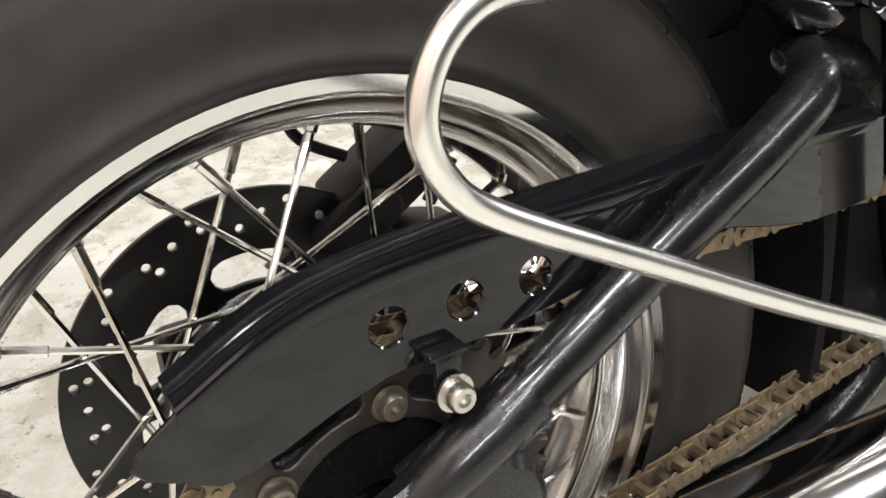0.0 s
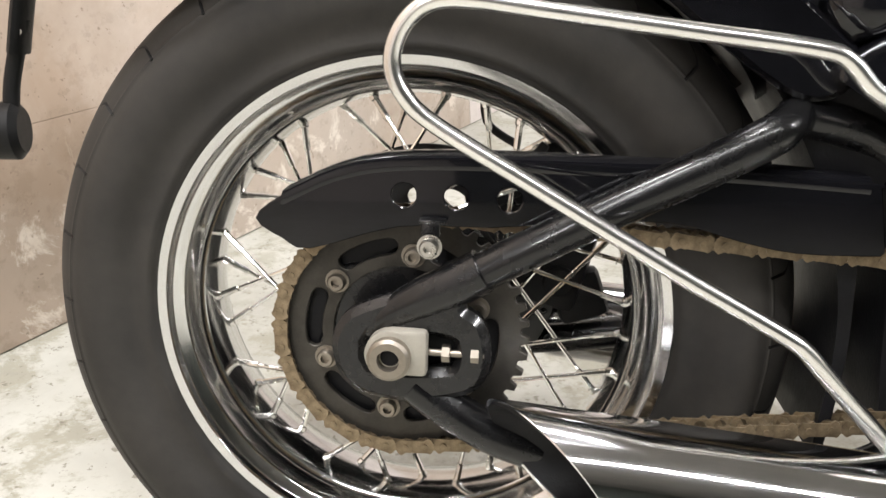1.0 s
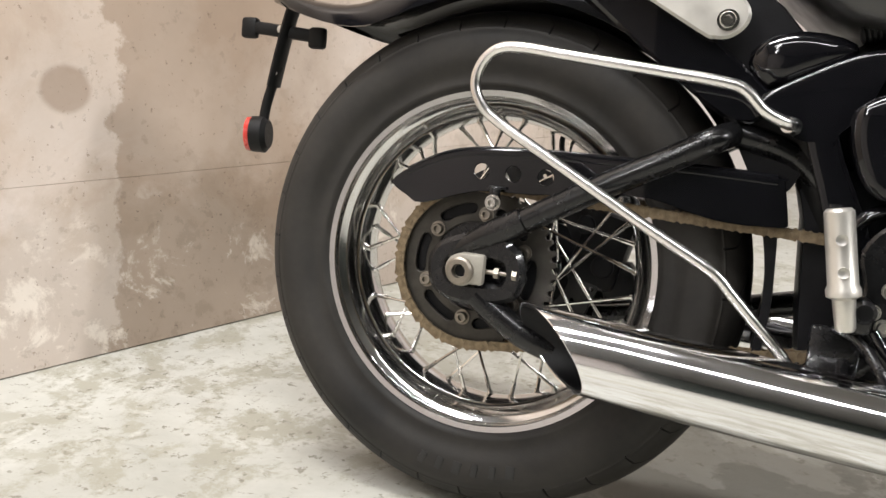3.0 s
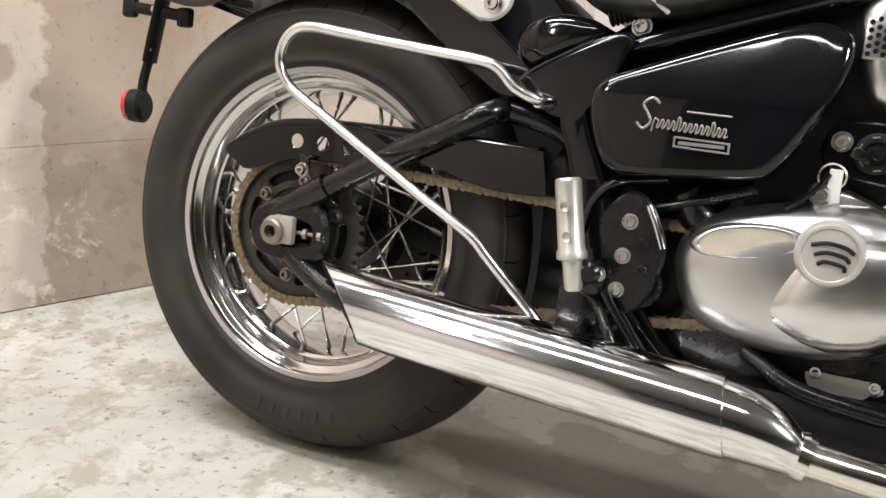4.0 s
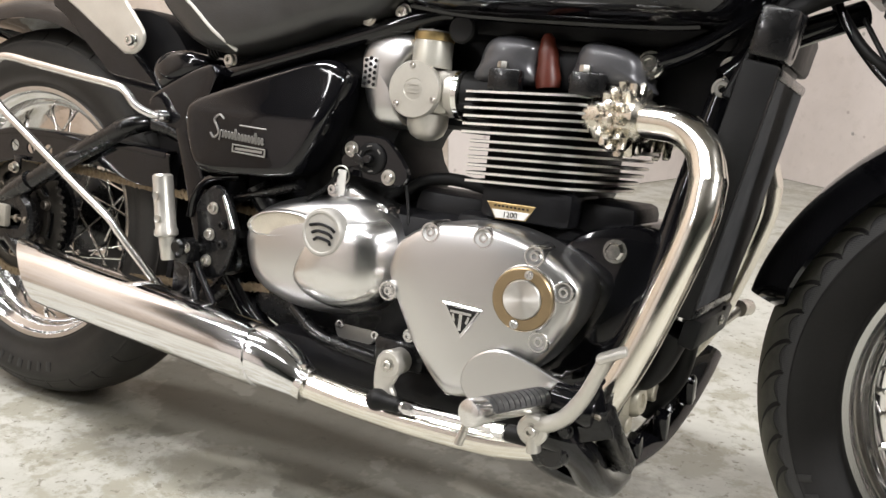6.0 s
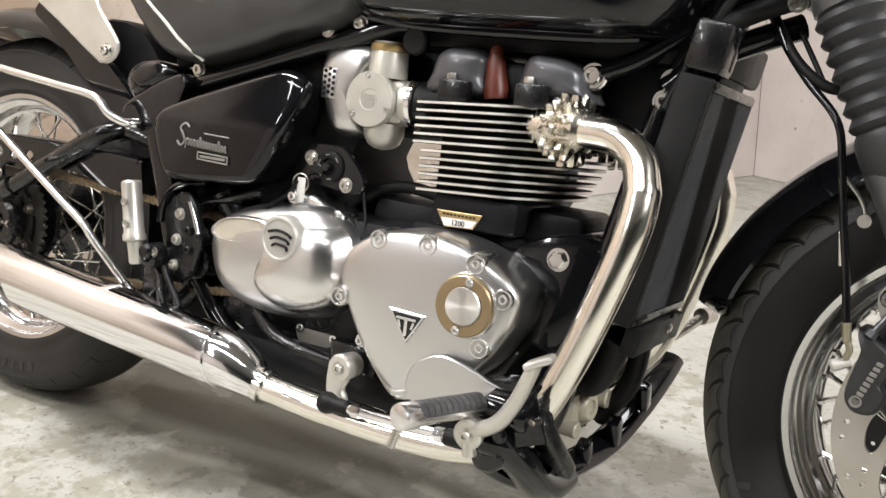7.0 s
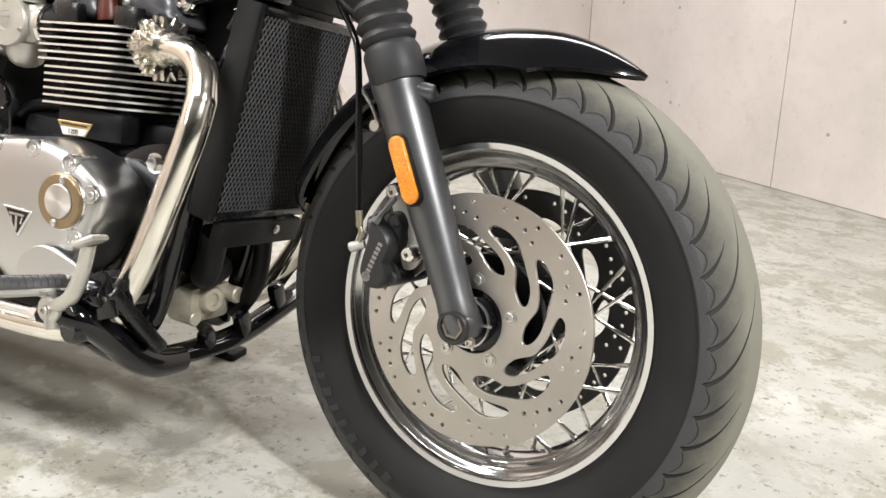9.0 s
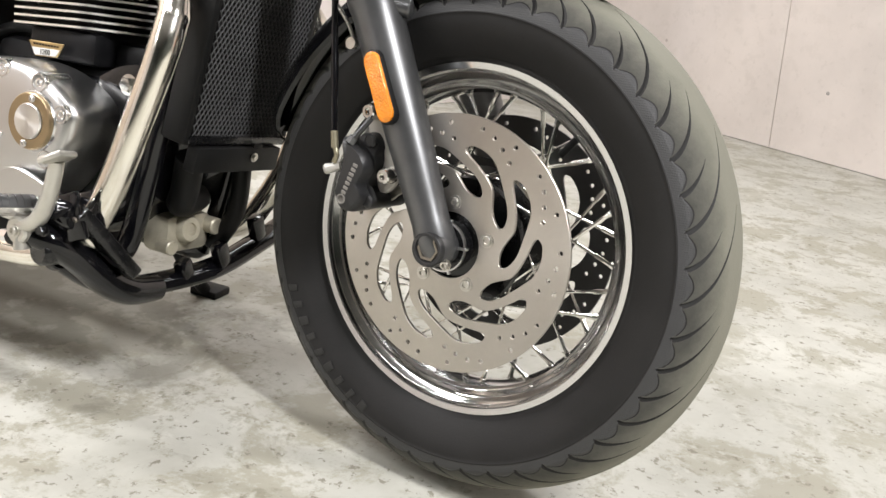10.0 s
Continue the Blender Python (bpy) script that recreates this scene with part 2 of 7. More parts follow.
CREAM = material("cast_axle_block", (0.33, 0.31, 0.265), 0.45, 0.3, var=0.12, scale=50)
BRASS = material("brass_ring", (0.5, 0.37, 0.18), 0.35, 0.9, var=0.12)
BRONZE = material("bronze_anodised", (0.36, 0.27, 0.16), 0.35, 0.85, var=0.1)
ORANGE = material("amber_reflector_plastic", (0.8, 0.25, 0.01), 0.22, 0.0, coat=0.7, var=0.25, scale=60, bump=0.9, bump_scale=350)
RED = material("red_reflector_plastic", (0.5, 0.03, 0.02), 0.25, 0.0, coat=0.6, var=0.1)
BROWN = material("red_brown_rubber_cap", (0.11, 0.022, 0.012), 0.4, 0.0, var=0.2)
MARK = material("silver_lettering", (0.26, 0.25, 0.235), 0.4, 0.5, var=0.1)
WHITE = material("white_tag", (0.75, 0.74, 0.7), 0.5, 0.0, var=0.05)


def worn_floor(name):
    """Power-floated concrete: cloudy tone, trodden dirt in ragged patches, scattered crumbs, one large ragged darker
    patch where the machine is parked.
    """
    m = bpy.data.materials.new(name)
    m.use_nodes = True
    nt = m.node_tree
    b = nt.nodes["Principled BSDF"]
    tc = nt.nodes.new("ShaderNodeTexCoord")

    def tex(s, detail, rgh=0.55, dist=0.0, stretch=(1, 1, 1)):
        n = nt.nodes.new("ShaderNodeTexNoise")
        n.inputs["Scale"].default_value, n.inputs["Detail"].default_value = s, detail
        n.inputs["Roughness"].default_value, n.inputs["Distortion"].default_value = rgh, dist
        mp = nt.nodes.new("ShaderNodeMapping")
        mp.inputs["Scale"].default_value = stretch
        nt.links.new(tc.outputs["Object"], mp.inputs["Vector"])
        nt.links.new(mp.outputs["Vector"], n.inputs["Vector"])
        return n.outputs["Fac"]

    def calc(op, a, c, d=None):
        n = nt.nodes.new("ShaderNodeMath")
        n.operation = op
        for k, v in enumerate((a, c, d)):
            if v is None:
                continue
            if isinstance(v, (int, float)):
                n.inputs[k].default_value = v
            else:
                nt.links.new(v, n.inputs[k])
        return n.outputs[0]

    def step(v, a, c, top=1.0):
        n = nt.nodes.new("ShaderNodeMapRange")
        n.interpolation_type = "SMOOTHSTEP"
        n.inputs["From Min"].default_value, n.inputs["From Max"].default_value = a, c
        n.inputs["To Max"].default_value = top
        nt.links.new(v, n.inputs["Value"])
        return n.outputs["Result"]

    def lay(col, fac, tint):
        x = nt.nodes.new("ShaderNodeMix")
        x.data_type, x.blend_type = "RGBA", "MIX"
        nt.links.new(fac, x.inputs["Factor"])
        nt.links.new(col, x.inputs["A"])
        x.inputs["B"].default_value = (*tint, 1)
        return x.outputs["Result"]

    base = nt.nodes.new("ShaderNodeValToRGB")
    base.color_ramp.elements[0].position, base.color_ramp.elements[1].position = 0.33, 0.66
    base.color_ramp.elements[0].color, base.color_ramp.elements[1].color = (0.375, 0.368, 0.325, 1), (0.52, 0.515, 0.468, 1)
    nt.links.new(tex(3.2, 10, 0.66, 0.3), base.inputs["Fac"])
    col = base.outputs["Color"]
    where = tex(1.1, 4, 0.55, 0.4)
    col = lay(col, calc("MULTIPLY", step(tex(6.5, 10, 0.74, 0.2), 0.47, 0.57, 0.85), step(where, 0.28, 0.5)), (0.31, 0.295, 0.235))
    col = lay(col, calc("MULTIPLY", step(tex(17.0, 9, 0.72), 0.55, 0.64, 0.7), step(where, 0.25, 0.45)), (0.23, 0.215, 0.16))
    col = lay(col, step(tex(17.0, 6, 0.62, 0.3), 0.6, 0.68, 0.45), (0.58, 0.575, 0.53))
    col = lay(col, step(tex(48.0, 6, 0.68), 0.59, 0.64, 0.8), (0.18, 0.165, 0.125))
    col = lay(col, step(tex(7.0, 5, 0.6, 0.5, (1.0, 3.5, 1.0)), 0.64, 0.7, 0.4), (0.3, 0.29, 0.25))
    # a large darker ellipse with ragged edges, under the machine
    sep = nt.nodes.new("ShaderNodeSeparateXYZ")
    nt.links.new(tc.outputs["Object"], sep.inputs["Vector"])
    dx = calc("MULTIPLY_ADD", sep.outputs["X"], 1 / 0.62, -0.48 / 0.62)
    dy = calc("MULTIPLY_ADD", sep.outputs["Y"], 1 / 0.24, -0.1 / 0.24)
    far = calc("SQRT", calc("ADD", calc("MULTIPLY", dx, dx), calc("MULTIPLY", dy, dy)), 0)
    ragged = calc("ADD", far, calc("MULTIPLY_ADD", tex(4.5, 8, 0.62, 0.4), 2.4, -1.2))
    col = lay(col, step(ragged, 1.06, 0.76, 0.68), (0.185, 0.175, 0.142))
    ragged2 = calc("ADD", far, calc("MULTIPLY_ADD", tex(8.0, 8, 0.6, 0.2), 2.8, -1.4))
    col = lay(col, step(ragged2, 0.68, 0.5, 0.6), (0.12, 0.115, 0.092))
    nt.links.new(col, b.inputs["Base Color"])
    nt.links.new(calc("MULTIPLY_ADD", tex(6.0, 6, 0.6), 0.4, 0.32), b.inputs["Roughness"])
    bp = nt.nodes.new("ShaderNodeBump")
    bp.inputs["Strength"].default_value, bp.inputs["Distance"].default_value = 0.16, 0.004
    nt.links.new(tex(55.0, 7, 0.65), bp.inputs["Height"])
    nt.links.new(bp.outputs["Normal"], b.inputs["Normal"])
    return m


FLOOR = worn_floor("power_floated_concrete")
WALL_A = concrete("stained_board_concrete", (0.66, 0.59, 0.54), (0.84, 0.79, 0.73), 1.7, 0.12, 0.75, damp=True, speck=0.2)
WALL_B = concrete("fair_faced_concrete", (0.71, 0.65, 0.62), (0.93, 0.92, 0.9), 1.5, 0.08, 0.7, speck=0.07, pins=True)
WALL_C = concrete("unseen_dark_wall", (0.075, 0.088, 0.08), (0.85, 0.85, 0.85), 1.2, 0.1, 0.6)
CEIL = concrete("ceiling_concrete", (0.17, 0.17, 0.165), (0.85, 0.85, 0.85), 1.0, 0.1, 0.8)
JOINT = material("dark_joint", (0.12, 0.11, 0.1), 0.9)
PLUG = material("mortar_plug", (0.34, 0.32, 0.3), 0.85, bump=0.2)
# lathe-turned face: the gloss is drawn out round the axis
SPUN = material("spun_aluminium", (0.8, 0.79, 0.77), 0.3, 1.0, var=0.02, rough_var=0.02, scale=10)
spun = SPUN.node_tree
turned = spun.nodes.new("ShaderNodeTangent")
turned.direction_type, turned.axis = "RADIAL", "Y"
spun.links.new(turned.outputs["Tangent"], spun.nodes["Principled BSDF"].inputs["Tangent"])
spun.nodes["Principled BSDF"].inputs["Anisotropic"].default_value = 0.85
brushed = DISC.node_tree
ringwise = brushed.nodes.new("ShaderNodeTangent")
ringwise.direction_type, ringwise.axis = "RADIAL", "Y"
brushed.links.new(ringwise.outputs["Tangent"], brushed.nodes["Principled BSDF"].inputs["Tangent"])
brushed.nodes["Principled BSDF"].inputs["Anisotropic"].default_value = 0.6
RUBBER2 = material("gaiter_rubber", (0.024, 0.024, 0.025), 0.5, 0.0, var=0.2, scale=30, spec=0.35)
BRASS2 = material("dull_brass", (0.34, 0.31, 0.22), 0.4, 0.8, var=0.1)
PUMP = material("pale_cast_pump", (0.42, 0.39, 0.31), 0.42, 0.35, var=0.15, scale=60)


# ---- shapes ----
def finish(bm, angle=38):
    bmesh.ops.recalc_face_normals(bm, faces=bm.faces)
    for f in bm.faces:
        f.smooth = True
    for e in bm.edges:
        if len(e.link_faces) == 2 and e.calc_face_angle(0) > radians(angle):
            e.smooth = False


def part(name, bm, mat, parent=None, label="", angle=38, m=None):
    """Links a bmesh as one mesh object, under a thing or a part."""
    finish(bm, angle)
    if m is not None:
        bm.transform(m)
    me = bpy.data.meshes.new(name)
    bm.to_mesh(me)
    bm.free()
    for one in mat if isinstance(mat, (list, tuple)) else (mat,):
        me.materials.append(one)
    ob = new(name, me)
    while parent and parent.parent and parent.parent.parent:
        parent = parent.parent
    ob.parent = parent
    if label:
        tagged(ob, label)
    return ob


def shared(name, me, parent, m):
    ob = new(name, me)
    ob.parent = parent
    ob.matrix_basis = m
    return ob


def frame_of(axis):
    a = Vector(axis).normalized()
    s = Vector((0, 0, 1)) if abs(a.z) < 0.9 else Vector((1, 0, 0))
    u = a.cross(s).normalized()
    return a, u, a.cross(u)


def skin(bm, rings, closed=True, caps=True, loop=False):
    """Joins rings of points into a surface."""
    vs = [[bm.verts.new(p) for p in ring] for ring in rings]
    n = len(vs[0])
    pairs = list(zip(vs, vs[1:])) + ([(vs[-1], vs[0])] if loop else [])
    for a, b in pairs:
        for i in range(n if closed else n - 1):
            j = (i + 1) % n
            bm.faces.new((a[i], a[j], b[j], b[i]))
    if caps and not loop:
        bm.faces.new(vs[0][::-1])
        bm.faces.new(vs[-1])
    return vs


def lathe(bm, prof, origin=(0, 0, 0), axis=(0, 1, 0), seg=32, caps=True, loop=False):
    """Turns a profile of (along, radius) about an axis."""
    a, u, v = frame_of(axis)
    o = Vector(origin)
    rings = []
    for d, r in prof:
        rings.append([o + a * d + (u * math.cos(t) + v * math.sin(t)) * max(r, 1e-5) for t in (2 * math.pi * k / seg for k in range(seg))])
    skin(bm, rings, caps=caps, loop=loop)
    return bm


def rod(bm, p, q, r, r2=None, seg=20, ch=0.15):
    """A round bar between two points, its ends chamfered."""
    p, q = Vector(p), Vector(q)
    r2 = r if r2 is None else r2
    d = (q - p).length
    c = min(ch * min(r, r2), d * 0.3)
    lathe(bm, [(0, r - c), (c, r), (d - c, r2), (d, r2 - c)], p, q - p, seg)
    return bm


def box(bm, c, size, bevel=0.003, m=None, seg=2):
    t = Matrix.Translation(c) @ (m if m is not None else Matrix()) @ Matrix.Diagonal((*size, 1))
    made = bmesh.ops.create_cube(bm, size=1.0, matrix=t)
    if bevel:
        es = list({e for v in made["verts"] for e in v.link_edges})
        bmesh.ops.bevel(bm, geom=es, offset=min(bevel, 0.45 * min(size)), segments=seg, affect="EDGES", profile=0.5)
    return bm


def smooth_line(pts, res=6, closed=False):
    """A curve through the points."""
    P = [Vector(p) for p in pts]
    n = len(P)
    out = []
    for i in range(n if closed else n - 1):
        a, b, c, d = (P[(i + k) % n] if closed else P[min(max(i + k, 0), n - 1)] for k in (-1, 0, 1, 2))
        for k in range(res):
            t = k / res
            out.append(0.5 * (2 * b + (c - a) * t + (2 * a - 5 * b + 4 * c - d) * t * t + (3 * b - a - 3 * c + d) * t ** 3))
    if not closed:
        out.append(P[-1])
    return out


def tube(bm, pts, r, seg=14, res=6, closed=False, radii=None, flat=1.0):
    """A round tube along a curve."""
    line = smooth_line(pts, res, closed)
    n = len(line)
    rings = []
    u = None
    for i, p in enumerate(line):
        a = line[(i + 1) % n] if closed or i < n - 1 else p
        b = line[i - 1] if closed or i > 0 else p
        d = (a - b).normalized()
        if u is None:
            _, u, _ = frame_of(d)
        u = (u - d * u.dot(d)).normalized()
        v = d.cross(u)
        rad = r if radii is None else float(np.interp(i / (n - 1), np.linspace(0, 1, len(radii)), radii))
        rings.append([p + (u * math.cos(t) + v * math.sin(t) * flat) * rad for t in (2 * math.pi * k / seg for k in range(seg))])
    skin(bm, rings, loop=closed)
    return bm


def outline(pts, res=5):
    return [(p.x, p.y) for p in smooth_line([(x, z, 0) for x, z in pts], res, True)]


def dome(bm, pts, prof, res=5, centre=None):
    """A closed outline in x and z, drawn in ring by ring: prof of (scale, y)."""
    line = outline(pts, res) if res else list(pts)
    cx, cz = centre if centre else (sum(p[0] for p in line) / len(line), sum(p[1] for p in line) / len(line))
    skin(bm, [[(cx + (x - cx) * s, y, cz + (z - cz) * s) for x, z in line] for s, y in prof])
    return bm


def from_curve(cu):
    ob = bpy.data.objects.new("form", cu)
    scene.collection.objects.link(ob)
    me = bpy.data.meshes.new_from_object(ob.evaluated_get(bpy.context.evaluated_depsgraph_get()))
    bpy.data.objects.remove(ob)
    bm = bmesh.new()
    bm.from_mesh(me)
    bpy.data.meshes.remove(me)
    bmesh.ops.remove_doubles(bm, verts=bm.verts, dist=1e-5)
    return bm


def plate(outer, holes, y, thick, bevel=0.0008):
    """A flat plate in x and z with holes right through it, its middle at y."""
    cu = bpy.data.curves.new("form", "CURVE")
    cu.dimensions, cu.fill_mode, cu.extrude, cu.bevel_depth, cu.bevel_resolution = "2D", "BOTH", max(thick / 2 - bevel, 1e-4), bevel, 0
    for line in (outer, *holes):
        s = cu.splines.new("POLY")
        s.points.add(len(line) - 1)
        for k, (x, z) in enumerate(line):
            s.points[k].co = (x, z, 0, 1)
        s.use_cyclic_u = True
    bm = from_curve(cu)
    bm.transform(Matrix.Translation((0, y, 0)) @ Matrix.Rotation(radians(90), 4, "X"))
    return bm


def circle(x, z, r, n=20, a0=0.0):
    return [(x + r * math.cos(a0 + 2 * math.pi * k / n), z + r * math.sin(a0 + 2 * math.pi * k / n)) for k in range(n)]


def slot(r0, r1, a0, a1, n=8):
    """A kidney-shaped hole between two radii and two angles, in degrees."""
    rm, e = (r0 + r1) / 2, (r1 - r0) / 2
    b0, b1 = radians(a0), radians(a1)
    out = [(r1 * math.cos(b0 + (b1 - b0) * k / n), r1 * math.sin(b0 + (b1 - b0) * k / n)) for k in range(n + 1)]
    for k in range(1, 5):
        w = math.pi * k / 5
        rr, aa = rm + e * math.cos(w), b1 + e / rm * math.sin(w)
        out.append((rr * math.cos(aa), rr * math.sin(aa)))
    out += [(r0 * math.cos(b1 + (b0 - b1) * k / n), r0 * math.sin(b1 + (b0 - b1) * k / n)) for k in range(n + 1)]
    for k in range(1, 5):
        w = math.pi * k / 5
        rr, aa = rm - e * math.cos(w), b0 - e / rm * math.sin(w)
        out.append((rr * math.cos(aa), rr * math.sin(aa)))
    return out


def hexbolt(bm, x, y, z, r=0.008, h=0.006, out=-1, socket=False):
    """A bolt head with its washer, facing out along y."""
    lathe(bm, [(0, r * 1.35), (out * 0.0015, r * 1.35)], (x, y, z), (0, 1, 0), 20)
    if socket:
        lathe(bm, [(out * 0.0016, r), (out * h * 0.8, r), (out * h, r * 0.85), (out * h, r * 0.5), (out * h * 0.5, r * 0.45)], (x, y, z), (0, 1, 0), 20)
    else:
        lathe(bm, [(out * 0.0016, r), (out * h * 0.85, r), (out * h, r * 0.85)], (x, y, z), (0, 1, 0), 6)
    return bm


def B():
    return bmesh.new()


# ---- the room ----
LEAN_X = -0.065
CORNER = Vector((0.68, 3.78, 0))
ALONG_A = Vector((-math.cos(radians(68)), -math.sin(radians(68)), 0))
ALONG_B = Vector((math.cos(radians(-33.5)), math.sin(radians(-33.5)), 0))
HIGH = 2.7


def slab(bm, o, along, inward, s0, s1, z0, z1, d0, d1, bevel=0.0):
    """A block of wall from s0 to s1 along it, between two depths, rising with the wall's small slope."""
    up = Vector((LEAN_X, 0, 1))
    ring = []
    for z in (z0, z1):
        for s, d in ((s0, d0), (s1, d0), (s1, d1), (s0, d1)):
            ring.append(bm.verts.new(o + along * s + inward * d + up * z))
    a, b = ring[:4], ring[4:]
    fs = [a[::-1], b] + [(a[i], a[(i + 1) % 4], b[(i + 1) % 4], b[i]) for i in range(4)]
    faces = [bm.faces.new(f) for f in fs]
    bmesh.ops.recalc_face_normals(bm, faces=faces)
    if bevel:
        bmesh.ops.bevel(bm, geom=list({e for f in faces for e in f.edges}), offset=bevel, segments=1, affect="EDGES")


def wall(name, o, along, inward, length, mat, cuts, rows, label, gap=0.003, start=0.0, pale=(-1.0, None)):
    bm = B()
    slab(bm, o, along, inward, start - 0.25, length + 0.25, -0.1, HIGH + 0.1, -0.25, -0.012)
    base = tagged(part(name, bm, JOINT), label, "wall", kind="structure")
    xs = [start] + [c for c in cuts if start < c < length] + [length]
    zs = [0.0] + list(rows) + [HIGH]
    for s0, s1 in zip(xs, xs[1:]):
        for z0, z1 in zip(zs, zs[1:]):
            bm = B()
            slab(bm, o, along, inward, s0 + gap / 2, s1 - gap / 2, z0 + (0.0003 if z0 else 0.0022), z1 - 0.0003, -0.012, 0.0, 0.0006)
            part("panel", bm, mat if s0 >= pale[0] else pale[1], base)
    bm = B()
    up = Vector((LEAN_X, 0, 1))
    for s0, s1 in zip(xs, xs[1:]):
        for ds in (0.24, 0.62):
            for z in (0.28, 0.73, 1.18, 1.63, 2.08):
                if s0 + ds < s1 - 0.05:
                    c = o + along * (s0 + ds) + up * z
                    lathe(bm, [(-0.004, 0.008), (0.0006, 0.008), (0.001, 0.006)], c, inward, 12)
    if bm.verts:
        part("tie_hole_plug", bm, PLUG, base, "grey mortar plugs of the formwork ties")
    else:
        bm.free()
    return base


IN_A = Vector((-ALONG_A.y, ALONG_A.x, 0))
IN_A = IN_A if IN_A.dot(Vector((1, -1, 0)) - CORNER) > 0 else -IN_A
IN_B = Vector((-ALONG_B.y, ALONG_B.x, 0))
IN_B = IN_B if IN_B.dot(Vector((1, -1, 0)) - CORNER) > 0 else -IN_B
wall("wall_west", CORNER, ALONG_A, IN_A, 9.0, WALL_A, [2.1, 6.3], [0.325, 1.22], "stained beige concrete wall with darker damp patches", pale=(2.1, WALL_B))
wall("wall_north", CORNER, ALONG_B, IN_B, 8.0, WALL_B, [1.25, 3.05, 4.85, 6.65], [1.27], "pale pinkish fair-faced concrete wall with panel joints")
FAR_A, FAR_B = CORNER + ALONG_A * 9.0, CORNER + ALONG_B * 8.0
# unseen walls added to close the room; their tones shape the chrome reflections
wall("wall_east", FAR_B, ALONG_A, -IN_A, 9.0, WALL_C, [1.8, 3.6, 5.4, 7.2], [0.94], "unseen dark green wall added to close the garage")
wall("wall_south", FAR_A, ALONG_B, -IN_B, 8.0, WALL_C, [2.6, 4.4, 6.2], [0.94], "unseen wall added to close the garage, part pale, part dark for reflections", pale=(2.6, WALL_B))

bm = B()
ring = [CORNER - IN_A * 0.3 - IN_B * 0.3, FAR_B, FAR_B + ALONG_A * 9.0, FAR_A]
mid = sum(ring, Vector()) / 4
ring = [mid + (p - mid) * 1.12 for p in ring]
skin(bm, [[p + Vector((0, 0, -0.2)) for p in ring], list(ring)])
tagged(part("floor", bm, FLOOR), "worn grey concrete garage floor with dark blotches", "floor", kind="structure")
bm = B()
skin(bm, [[p + Vector((0, 0, HIGH)) for p in ring], [p + Vector((0, 0, HIGH + 0.2)) for p in ring]])
tagged(part("ceiling", bm, CEIL), "plain grey concrete ceiling", "ceiling", kind="structure")

# ---- the motorcycle: its own frame has the rear axle at the origin, x ahead, y to its left ----
bike = tagged(new("motorcycle"), "black cruiser motorcycle with chrome pipes leaning on its side stand", "motorcycle")
bike.matrix_world = Matrix.Rotation(radians(-8.0), 4, "X") @ Matrix.Translation((0, 0, 0.323))
FRONT = Matrix.Translation((1.5056, -0.0048, 0)) @ Matrix.Rotation(radians(-8.6), 4, "Z") @ Matrix.Rotation(radians(1.6), 4, "X")


def spoke_mesh(hub_r, hub_y, rim_r, rim_y, lead):
    """One spoke with its nipple, from the hub flange to the rim at angle 0; lead: degrees round the hub."""
    a = radians(lead)
    p = Vector((hub_r * math.cos(a), hub_y, hub_r * math.sin(a)))
    q = Vector((rim_r, rim_y, 0))
    d = (q - p).normalized()
    bm = B()
    rod(bm, p, q - d * 0.02, 0.002, seg=8)
    rod(bm, q - d * 0.026, q - d * 0.006, 0.003, seg=8)
    rod(bm, q - d * 0.006, q + d * 0.004, 0.004, seg=8)
    finish(bm)
    me = bpy.data.meshes.new("spoke")
    bm.to_mesh(me)
    bm.free()
    me.materials.append(CHROME_WORN)
    return me


